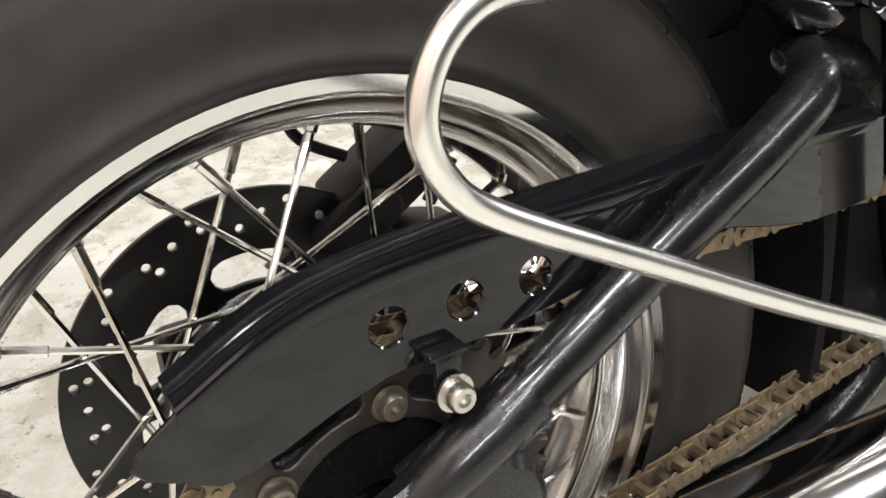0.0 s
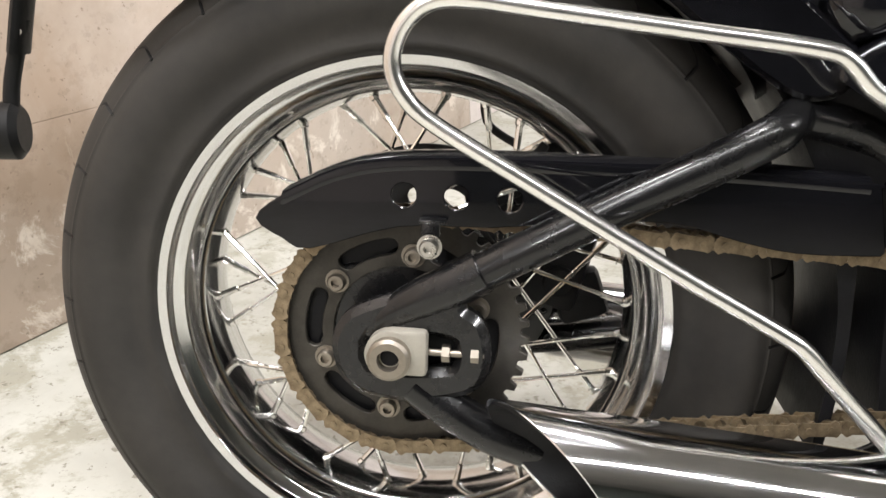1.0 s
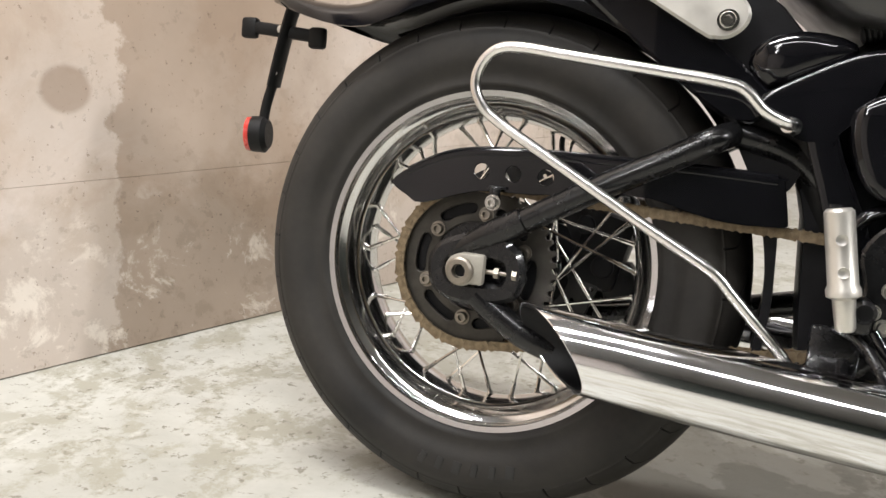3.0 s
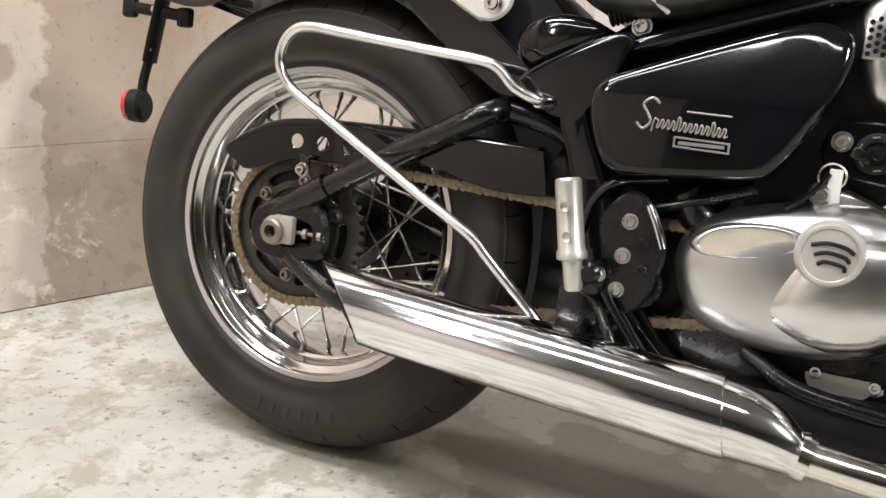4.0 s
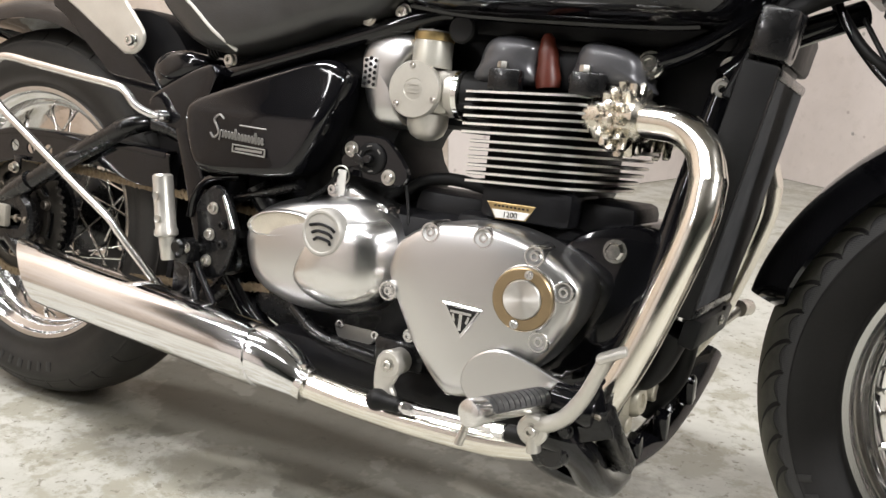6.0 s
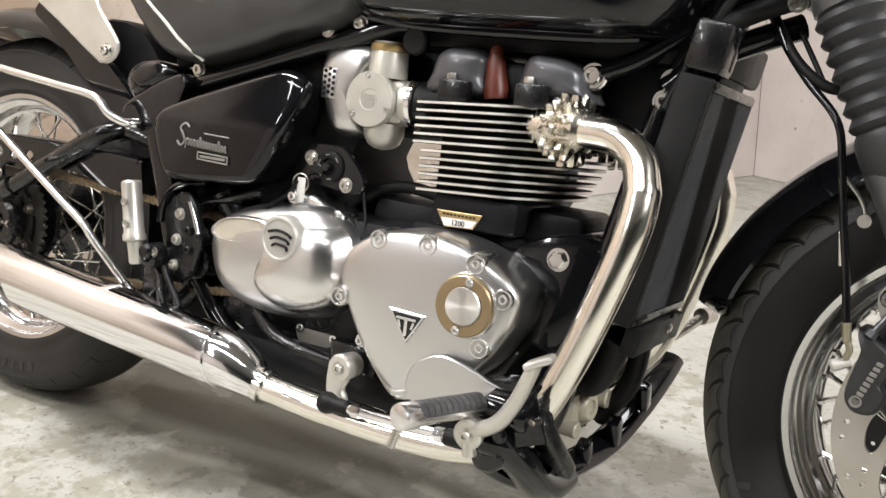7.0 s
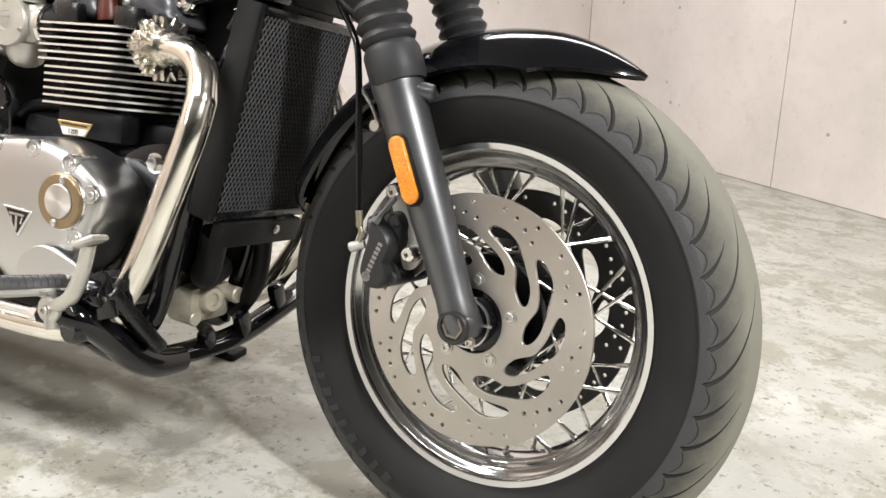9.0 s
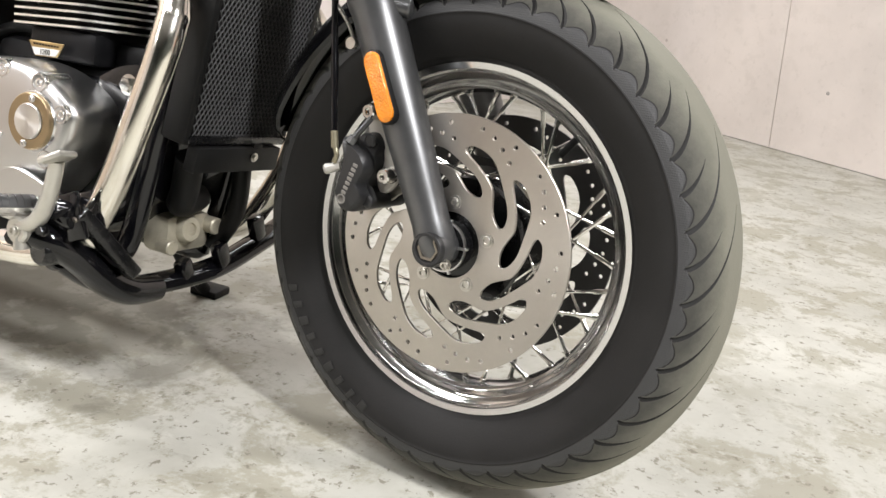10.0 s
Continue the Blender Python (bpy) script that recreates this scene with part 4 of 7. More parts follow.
def exhaust(m, name, label, ahead=0.0):
    """One side's pipe: header, link pipe, cone, slash-cut silencer."""
    bm = B()
    axis0, axis1 = Vector((0.07, -0.165, -0.064)), Vector((0.575, -0.172, -0.098))
    d = (axis1 - axis0).normalized()
    _, u, v = frame_of(d)
    seg = 56
    rings = []

    def ring_at(s, r, cut=0.0, side=0.0):
        out = []
        for k in range(seg):
            t = 2 * math.pi * k / seg
            q = (u * math.cos(t) + v * math.sin(t)) * r
            out.append(axis0 + d * (s + cut * (0.5 - q.z / (2 * r)) - side * q.y / (2 * r)) + q)
        return out

    rings.append(ring_at(0.12, 0.0365))
    rings.append(ring_at(0.022, 0.0412, 0.062, 0.078))
    rings.append(ring_at(0.02, 0.0428, 0.062, 0.078))
    rings.append(ring_at(0.022, 0.0437, 0.061, 0.077))
    for s, r, c, w in ((0.11, 0.0445, 0.02, 0.02), (0.2, 0.0445, 0, 0), (0.34, 0.0437, 0, 0), (0.46, 0.0429, 0.01, 0), (0.5, 0.0424, 0.018, 0), (0.509, 0.0418, 0.018, 0), (0.5105, 0.039, 0.018, 0)):
        rings.append(ring_at(s, r, c, w))
    skin(bm, rings)
    pipe = part(name, bm, CHROME, bike, label, m=m)
    bm = B()
    skin(bm, [ring_at(0.119, 0.036), ring_at(0.0225, 0.0408, 0.062, 0.078), ring_at(0.0225, 0.0385, 0.062, 0.078), ring_at(0.119, 0.034)])
    part("muffler_mouth", bm, DARK, pipe, m=m)
    end = Vector((0.662, -0.172, -0.1205))
    bm = B()
    e = end - axis1
    shell = []
    for k in range(19):
        t = k / 18
        bow = max(0.0, (t - 0.2) / 0.8)
        r = 0.0212 + 0.0186 * (1 - bow ** 1.9) ** 0.8 - 0.006 * max(0.0, 0.1 - t) / 0.1
        shell.append([(0.556 + 0.108 * t + 0.05 * r * math.sin(a), -0.172 + r * math.cos(a), -0.1376 - 0.0041 * t + r + r * math.sin(a)) for a in [2 * math.pi * n / 48 for n in range(48)]])
    skin(bm, shell)
    part("cone", bm, CHROME, pipe, m=m)
    bm = B()
    lathe(bm, [(0, 0.0205), (0.001, 0.0245), (0.013, 0.0245), (0.014, 0.0205)], end - e.normalized() * 0.006, e, 40)
    box(bm, end + Vector((0.0, -0.004, 0.024)), (0.012, 0.014, 0.008), 0.002)
    part("clamp", bm, CHROME_WORN, pipe, m=m)
    bm = B()
    def fore(pts):
        return [(x + ahead * min(1.0, max(0.0, (x - 0.98) / 0.1)), y, z) for x, y, z in pts]

    tube(bm, fore([tuple(end), (0.77, -0.172, -0.1275), (0.9, -0.172, -0.127), (0.975, -0.17, -0.118), (1.026, -0.17, -0.096), (1.05, -0.17, -0.055), (1.076, -0.168, 0.005), (1.1015, -0.165, 0.085), (1.1215, -0.158, 0.165), (1.1235, -0.148, 0.205)]), 0.019, 28, 8, radii=[0.0188, 0.0188, 0.0186, 0.0184, 0.0186, 0.019, 0.0195, 0.02, 0.0203, 0.0203])
    part("header_pipe", bm, HEAT, pipe, "straw-tinted chrome header pipe", m=m)
    bm = B()
    tube(bm, fore([(1.1235, -0.1485, 0.2035), (1.122, -0.145, 0.2125), (1.109, -0.133, 0.243), (1.076, -0.121, 0.2635), (1.015, -0.104, 0.265)]), 0.02, 28, 8, radii=[0.0203, 0.0203, 0.02, 0.0197, 0.0195])
    part("header_bend", bm, HEAT, pipe, "straw-tinted chrome header bend", m=m)
    # finned collar at the cylinder head
    for k in range(3):
        bm = B()
        ax = Vector((0.965, -0.262, 0.0))
        side = Vector((0.262, 0.965, 0.0))
        shape = []
        for j in range(84):
            a = 2 * math.pi * (j / 84 + 0.03 * k)
            shape.append((0.0305 + (0.008, 0.015, 0.0125)[k] * (0.5 + 0.5 * math.tanh(2.6 * math.sin(14 * a)))) * (side * math.cos(a) + Vector((0, 0, 1)) * math.sin(a)))
        o = Vector((0.993, -0.09, 0.266)) + ax * 0.0135 * k
        skin(bm, [[o + p * 0.95 for p in shape], [o + p + ax * 0.0015 for p in shape], [o + p + ax * 0.0085 for p in shape], [o + p * 0.94 + ax * 0.0105 for p in shape]])
        part("collar_fin", bm, NICKEL, pipe, m=m)
    bm = B()
    rod(bm, (0.972, -0.082, 0.266), (1.04, -0.111, 0.266), 0.0295, 0.0255, 28)
    part("collar", bm, NICKEL, pipe, m=m)
    bm = B()
    lathe(bm, [(0.0, 0.0205), (0.002, 0.0225), (0.012, 0.0225), (0.014, 0.0205)], (0.985, -0.172, -0.1165), (0.94, 0, 0.3), 30)
    part("clamp", bm, BLACK, pipe, m=m)
    return pipe


exhaust(Matrix(), "exhaust", "long chrome slash-cut silencer and header pipe")
exhaust(MIRROR, "exhaust", "second chrome silencer and header pipe", 0.03)
bm = B()
rod(bm, (0.42, -0.15, -0.052), (0.42, -0.12, -0.03), 0.007)
tube(bm, [(0.405, -0.14, 0.0), (0.432, -0.145, -0.012), (0.45, -0.16, -0.035), (0.462, -0.165, -0.055)], 0.006)
box(bm, (0.41, -0.13, -0.028), (0.05, 0.01, 0.05), 0.004)
part("silencer_hanger", bm, BLACK, bike)
bm = B()
tube(bm, [(0.442, -0.148, 0.0), (0.455, -0.151, -0.018), (0.484, -0.155, -0.052)], 0.0055, 12)
part("hanger_rod", bm, GLOSS, bike)
bm = B()
tube(bm, [(0.399, -0.116, 0.06), (0.406, -0.118, 0.09), (0.422, -0.12, 0.112), (0.447, -0.12, 0.123), (0.487, -0.118, 0.13)], 0.012, 12, flat=0.6)
part("hanger_strap", bm, GLOSS, bike)
bm = B()
tube(bm, [(0.715, -0.05, 0.14), (0.738, -0.05, 0.156), (0.775, -0.05, 0.1645), (0.82, -0.05, 0.161), (0.85, -0.045, 0.15)], 0.0085, 12)
part("breather_hose", bm, MATT, bike)

# ---- saddlebag rail ----
bm = B()
tube(bm, [(0.342, -0.125, 0.198), (0.335, -0.145, 0.199), (0.312, -0.155, 0.209), (0.293, -0.158, 0.227), (0.272, -0.16, 0.2345), (0.2, -0.162, 0.2425), (0.1, -0.164, 0.2535), (0.055, -0.165, 0.2585), (0.028, -0.165, 0.2565), (0.01, -0.164, 0.242), (0.0025, -0.163, 0.219), (0.01, -0.162, 0.197), (0.032, -0.16, 0.177), (0.1, -0.161, 0.139), (0.199, -0.163, 0.0845), (0.27, -0.165, 0.0475), (0.29, -0.164, 0.0345), (0.308, -0.161, 0.0155), (0.362, -0.147, -0.04)], 0.0063, 16, 7)
rail = part("bag_rail", bm, RAIL, bike, "bent chrome saddlebag rail")
bm = B()
lathe(bm, [(-0.012, 0.008), (-0.008, 0.0095), (0.004, 0.0095), (0.007, 0.007)], (0.34, -0.128, 0.198), (0.4, 1, 0), 18)
part("mount", bm, CHROME, rail)
bm = B()
tube(bm, [(0.362, -0.142, -0.04), (0.372, -0.14, -0.05), (0.385, -0.14, -0.052)], 0.0068, flat=0.7)
part("mount", bm, CHROME, rail)

# ---- frame ----
bm = B()
tube(bm, [(0.40, -0.085, 0.262), (0.438, -0.09, 0.2735), (0.58, -0.09, 0.318), (0.714, -0.085, 0.362), (0.85, -0.06, 0.4)], 0.0135, 16)
frame_part = part("frame", bm, GLOSS, bike, "gloss black tubular frame")
# flat-faced casting from the seat hinge down to the swingarm pivot
bm = B()
dome(bm, [(0.3, 0.214), (0.308, 0.23), (0.345, 0.252), (0.385, 0.272), (0.418, 0.281), (0.428, 0.268), (0.404, 0.245), (0.386, 0.225), (0.383, 0.205), (0.396, 0.165), (0.413, 0.13), (0.432, 0.085), (0.452, 0.03), (0.466, -0.01), (0.43, -0.02), (0.407, 0.03), (0.39, 0.085), (0.3745, 0.132), (0.3605, 0.17), (0.347, 0.205), (0.325, 0.206)],
     [(0.98, -0.084), (1, -0.088), (1, -0.115), (0.99, -0.1185), (0.965, -0.1205), (0.92, -0.121), (0.5, -0.1215)], 4, (0.385, 0.16))
part("seat_tube", bm, GLOSS, frame_part, "flat-faced gloss black frame casting")
bm = B()
tube(bm, [(1.17, -0.04, 0.47), (1.15, -0.046, 0.42), (1.117, -0.052, 0.337), (1.096, -0.07, 0.23), (1.071, -0.09, 0.07), (1.058, -0.09, 0.0), (1.04, -0.09, -0.08), (1.02, -0.09, -0.12), (0.97, -0.088, -0.137), (0.8, -0.088, -0.137), (0.55, -0.09, -0.1), (0.46, -0.09, -0.02)], 0.0155, 16)
part("down_tube", bm, GLOSS, frame_part)
bm = B()
tube(bm, [(1.17, 0.055, 0.47), (1.123, 0.088, 0.337), (1.071, 0.09, 0.07), (1.04, 0.09, -0.08), (1.02, 0.09, -0.12), (0.97, 0.088, -0.137), (0.55, 0.09, -0.1), (0.46, 0.09, -0.02)], 0.0155, 14)
tube(bm, [(0.40, 0.085, 0.262), (0.714, 0.085, 0.362), (0.85, 0.06, 0.4)], 0.0135, 14)
tube(bm, [(0.33, 0.1, 0.262), (0.366, 0.118, 0.2), (0.44, 0.095, 0.04), (0.47, 0.09, -0.01)], 0.017, 14)
part("down_tube", bm, GLOSS, frame_part)
bm = B()
tube(bm, [(0.85, 0, 0.42), (1.0, 0, 0.46), (1.15, 0, 0.5), (1.24, 0, 0.53)], 0.03, 18)
tube(bm, [(1.03, -0.074, 0.334), (1.08, -0.06, 0.36), (1.16, -0.045, 0.42), (1.22, -0.02, 0.47)], 0.013, 14)
tube(bm, [(1.11, -0.07, 0.322), (1.16, -0.05, 0.37), (1.24, -0.02, 0.41)], 0.015, 14)
part("backbone", bm, GLOSS, frame_part)
# faceted seat bracket, the flat fender strut and a ribbed conduit along the top rail
bm = B()
dome(bm, [(0.288, 0.262), (0.297, 0.284), (0.325, 0.297), (0.362, 0.297), (0.392, 0.287), (0.388, 0.27), (0.345, 0.25), (0.308, 0.236)], [(1, -0.05), (1, -0.101), (0.97, -0.105), (0.8, -0.111), (0.4, -0.115)], 2)
part("seat_bracket", bm, GLOSS, frame_part)
bm = plate(outline([(0.07, 0.36), (0.1, 0.336), (0.155, 0.292), (0.21, 0.249), (0.27, 0.207), (0.3, 0.203), (0.316, 0.222), (0.3, 0.242), (0.241, 0.29), (0.18, 0.35), (0.13, 0.4)], 3), [], -0.1, 0.016, 0.004)
part("fender_strut", bm, GLOSS, frame_part)
bm = B()
lathe(bm, [(0.0052 * k + e, r) for k in range(16) for e, r in ((0, 0.0075), (0.0012, 0.0105), (0.0034, 0.0105), (0.0046, 0.0075))], (0.393, -0.098, 0.297), (0.95, 0, 0.31), 14)
part("ribbed_conduit", bm, MATT, frame_part)
bm = plate(outline([(0.06, 0.42), (0.09, 0.378), (0.15, 0.342), (0.236, 0.292), (0.25, 0.287), (0.266, 0.288), (0.28, 0.3), (0.281, 0.316), (0.262, 0.338), (0.236, 0.365), (0.2, 0.41)], 4), [], -0.12, 0.008, 0.003)
stay = part("fender_stay", bm, SILVER, frame_part, "silver fender stay plate")
for x, z in ((0.263, 0.303), (0.115, 0.392)):
    bm = hexbolt(B(), x, -0.1245, z, 0.0085, 0.009, socket=True)
    part("bolt", bm, CHROME_WORN, stay)
bm = B()
for x, y, z in ((1.027, -0.078, 0.332), ):
    rod(bm, (x, y + 0.02, z), (x, y - 0.003, z), 0.017)
    hexbolt(bm, x, y - 0.003, z, 0.011, 0.009, socket=True)
part("bolt", bm, CHROME_WORN, frame_part)
for x, z in ((1.1156, 0.3354), (1.11, 0.3113)):
    bm = hexbolt(B(), x, -0.0675, z, 0.0095, 0.007, socket=True)
    part("bolt", bm, SILVER, frame_part)
for x, y, z in ((0.655, -0.1, 0.362), (0.7, -0.09, 0.372), (0.43, -0.098, 0.29)):
    bm = hexbolt(B(), x, y, z, 0.0085, 0.007, socket=True)
    part("bolt", bm, STEEL, frame_part)
# lower cross bar under the engine, with its skid plate
bm = B()
tube(bm, [(0.975, -0.15, -0.13), (1.0, -0.125, -0.152), (1.024, -0.085, -0.166), (1.045, -0.02, -0.164), (1.068, 0.06, -0.15), (1.084, 0.14, -0.118), (1.093, 0.22, -0.085), (1.096, 0.275, -0.062)], 0.0225, 14, flat=0.62)
cross = part("cross_bar", bm, GLOSS, frame_part)

# ---- mudguards ----
def mudguard(name, r, half, a0, a1, mat, m, label, drop=0.03, rise=None, point=0.0, boxy=False):
    """A curved guard over a wheel from angle a0 to a1 (degrees up from ahead), rounded at its ends."""
    n = 40
    rings = []
    for k in range(n + 1):
        t = k / n
        a = radians(a0 + (a1 - a0) * t)
        end = min(1.0, min(t, 1 - t) * 9 + 0.12)
        w = half * math.sqrt(1 - (1 - end) ** 2)
        if point and t < point:
            w = half * (0.04 + 0.96 * (t / point) ** 0.75)
        rr = r + (rise(t) if rise else 0)
        hang = drop
        if point and t < point:
            hang = drop * (0.06 + 0.94 * (t / point) ** 0.8)
            rr -= 0.01 * (1 - t / point) ** 2
        ring = []
        for s in (1, -1):
            for j in range(13):
                q = -1 + 2 * j / 12 if s == 1 else 1 - 2 * j / 12
                rad = rr - hang * abs(q) ** 2.4 - (0.004 if s == -1 else 0)
                y = q * (w - (0.004 if s == -1 else 0))
                if boxy:
                    c, u = math.cos(q * math.pi / 2), math.sin(q * math.pi / 2)
                    rad = rr - drop * (1 - max(c, 0.0) ** 0.7) - (0.004 if s == -1 and abs(q) < 1 else 0)
                    y = math.copysign(abs(u) ** 0.7, u) * (w - (0.004 if s == -1 else 0))
                ring.append((rad * math.cos(a), y, rad * math.sin(a)))
        rings.append(ring)
    bm = B()
    skin(bm, rings)
    return part(name, bm, mat, bike, label, m=m, angle=50)


fender = mudguard("front_mudguard", 0.352, 0.078, 66, 167, GLOSS, FRONT, "gloss black front mudguard", 0.05, point=0.2)
mudguard("rear_mudguard", 0.372, 0.098, 36, 137, GLOSS, Matrix(), "gloss black rear mudguard", 0.045, rise=lambda t: 0.137 * max(0, (t - 0.76) / 0.24) ** 3, boxy=True)
bm = B()
dome(bm, [(0.33, -0.075), (0.3355, 0.0), (0.331, 0.058), (0.316, 0.115), (0.291, 0.168), (0.257, 0.218), (0.216, 0.259), (0.165, 0.298), (0.2, 0.35), (0.29, 0.345), (0.36, 0.27), (0.372, 0.2), (0.352, 0.14), (0.341, 0.12), (0.343, 0.06), (0.345, 0.0), (0.338, -0.075)], [(1, 0.09), (1, -0.085), (0.985, -0.09)], 3)
part("inner_mudguard", bm, DARK, bike, "matt black inner mudguard")
bm = B()
dome(bm, [(0.362, 0.15), (0.366, 0.1), (0.37, 0.04), (0.376, -0.03), (0.39, -0.085), (0.46, -0.085), (0.46, 0.15)], [(1, 0.08), (1, -0.07), (0.95, -0.08)], 3)
part("pivot_bracket", bm, DARK, bike)
bm = B()
tube(bm, [(0.34, -0.06, 0.29), (0.36, -0.07, 0.2), (0.4, -0.06, 0.1)], 0.028, 12)
part("shock_absorber", bm, MATT, bike)
bm = B()
dome(bm, [(0.36, 0.2), (0.38, 0.28), (0.5, 0.33), (0.66, 0.37), (0.74, 0.35), (0.73, 0.26), (0.7, 0.2), (0.72, 0.15), (0.66, 0.11), (0.52, 0.1), (0.44, 0.06), (0.4, 0.1)], [(0.95, 0.075), (1, 0.07), (1, -0.058), (0.95, -0.068), (0.7, -0.072)], 3)
part("battery_box", bm, MATT, bike, "black plastic airbox and battery housing")

# number plate bracket with a red reflector
bm = B()
tube(bm, [(-0.315, 0.0, 0.36), (-0.338, 0.0, 0.317), (-0.352, 0.0, 0.26), (-0.363, 0.0, 0.205)], 0.015, 10, flat=0.5)
box(bm, (-0.352, 0.0, 0.284), (0.13, 0.012, 0.018), 0.005, Matrix.Rotation(radians(5), 4, "Y"))
box(bm, (-0.408, 0.0, 0.287), (0.026, 0.014, 0.03), 0.005)
box(bm, (-0.296, 0.0, 0.277), (0.026, 0.014, 0.03), 0.005)
tube(bm, [(-0.356, 0.0, 0.235), (-0.372, 0.0, 0.18), (-0.376, 0.0, 0.145)], 0.0075, 10)
lathe(bm, [(-0.012, 0.026), (0.006, 0.027), (0.012, 0.02)], (-0.378, 0.0, 0.135), (1, 0.25, 0.05), 24)
bracket = part("plate_bracket", bm, MATT, bike, "black plate bracket")
for z in (0.286, 0.224):
    bm = hexbolt(B(), -0.352 - (0.29 - z) * 0.1, -0.008, z, 0.004, 0.003)
    part("bolt", bm, STEEL, bracket)
bm = B()
lathe(bm, [(-0.02, 0.022), (-0.019, 0.025), (-0.012, 0.0255)], (-0.378, 0.0, 0.135), (1, 0.25, 0.05), 24)
part("reflector", bm, RED, bracket, "round red reflector")

# ---- pillion peg, its plate and bolts ----
bm = plate(outline([(0.425, 0.078), (0.45, 0.108), (0.474, 0.1), (0.494, 0.056), (0.488, 0.02), (0.474, -0.012), (0.445, -0.018), (0.428, 0.0), (0.432, 0.04)], 4), [], -0.132, 0.012, 0.003)
peg_plate = part("peg_plate", bm, BLACK, bike, "black footpeg hanger plate")
for x, z in ((0.456, 0.08), (0.453, 0.042), (0.451, 0.004)):
    bm = hexbolt(B(), x, -0.1385, z, 0.0066, 0.007, socket=True)
    part("bolt", bm, STEEL, peg_plate)
for x, z in ((0.474, 0.058), (0.476, 0.03), (0.438, 0.02)):
    bm = hexbolt(B(), x, -0.1385, z, 0.006, 0.005, socket=True)
    part("bolt", bm, BLACK, peg_plate)
bm = B()
tube(bm, [(0.474, -0.14, 0.1), (0.484, -0.14, 0.08), (0.494, -0.14, 0.056)], 0.0035)
part("edge_strip", bm, CHROME, peg_plate)
bm = B()
lathe(bm, [(0.0, 0.0115), (0.003, 0.0142), (0.075, 0.0145), (0.079, 0.0165), (0.086, 0.0165), (0.089, 0.011), (0.118, 0.0098), (0.121, 0.008)], (0.392, -0.176, 0.12), (0.022, 0.0, -0.118), 26)
peg = part("pillion_peg", bm, SILVER, bike, "folded silver pillion footpeg")
for s in (0.03, 0.062):
    bm = B()
    lathe(bm, [(0, 0.0056), (0.002, 0.0056), (0.001, 0.004)], (0.392 + 0.1833 * s, -0.1905, 0.12 - 0.983 * s), (0, -1, 0), 14)
    part("rubber_dot", bm, CAST, peg)
bm = B()
lathe(bm, [(0, 0.012), (-0.03, 0.012), (-0.034, 0.008)], (0.428, -0.145, 0.022), (0, 1, 0), 18)
box(bm, (0.423, -0.15, 0.012), (0.03, 0.03, 0.03), 0.006)
part("peg_mount", bm, BLACK, peg)
bm = hexbolt(B(), 0.436, -0.166, 0.022, 0.006, 0.006)
part("bolt", bm, STEEL, peg)

# ---- side panel with its marks ----
panel_line = [(0.395, 0.2), (0.402, 0.224), (0.44, 0.243), (0.531, 0.278), (0.597, 0.3), (0.626, 0.2995), (0.645, 0.283), (0.64, 0.244), (0.619, 0.194), (0.594, 0.153), (0.572, 0.14), (0.51, 0.133), (0.443, 0.129), (0.418, 0.138), (0.402, 0.168)]
bm = B()
dome(bm, panel_line, [(0.97, -0.08), (1.0, -0.084), (1.0, -0.134), (0.996, -0.1385), (0.986, -0.1425), (0.965, -0.1457), (0.92, -0.148)] + [(0.86 - 0.06 * k, -0.1488 - 0.00018 * k) for k in range(14)], 5, (0.5, 0.205))
for v in bm.verts:
    over = v.co.z - 0.214
    if over > 0 and v.co.y < -0.1:
        v.co.y += 0.3 * over * over / (over + 0.01)
panel = part("side_panel", bm, GLOSS, bike, "gloss black side panel with silver script and bar", angle=70)
bm = B()
tube(bm, [(0.472, -0.1512, 0.207), (0.464, -0.1512, 0.212), (0.4555, -0.1515, 0.205), (0.461, -0.1517, 0.196), (0.4645, -0.1517, 0.187), (0.457, -0.1515, 0.18), (0.45, -0.1512, 0.186)], 0.0016, 6)
part("script_initial", bm, MARK, panel, "silver handwritten initial stroke")
stroke = [(0.4665, -0.1517, 0.1775), (0.4685, -0.1517, 0.19)]
for k in range(13):
    x, z = 0.4695 + 0.0057 * k, 0.1863 - 0.0003 * k
    tall = 0.0095 if k in (4, 10) else 0.0045
    stroke += [(x + 0.0012, -0.1517, z + tall), (x + 0.0034, -0.1517, z + tall * 0.55), (x + 0.0022, -0.1517, z - 0.0042), (x + 0.0052, -0.1517, z - 0.002)]
bm = B()
tube(bm, stroke, 0.0011, 6, 4)
part("script_mark", bm, MARK, panel, "silver handwritten script line")
bm = B()
tube(bm, [(0.5, -0.1512, 0.201), (0.52, -0.1512, 0.2005), (0.545, -0.151, 0.2)], 0.0011, 6)
part("script_bar", bm, MARK, panel)
bm = plate([(0.491, 0.175), (0.547, 0.1735), (0.547, 0.1625), (0.491, 0.164)], [[(0.4925, 0.1735), (0.5455, 0.172), (0.5455, 0.164), (0.4925, 0.1655)]], -0.1525, 0.0014, 0.0003)
part("name_bar", bm, MARK, panel)
bm = B()
box(bm, (0.519, -0.1523, 0.1688), (0.046, 0.001, 0.0035), 0)
part("name_bar", bm, MARK, panel)

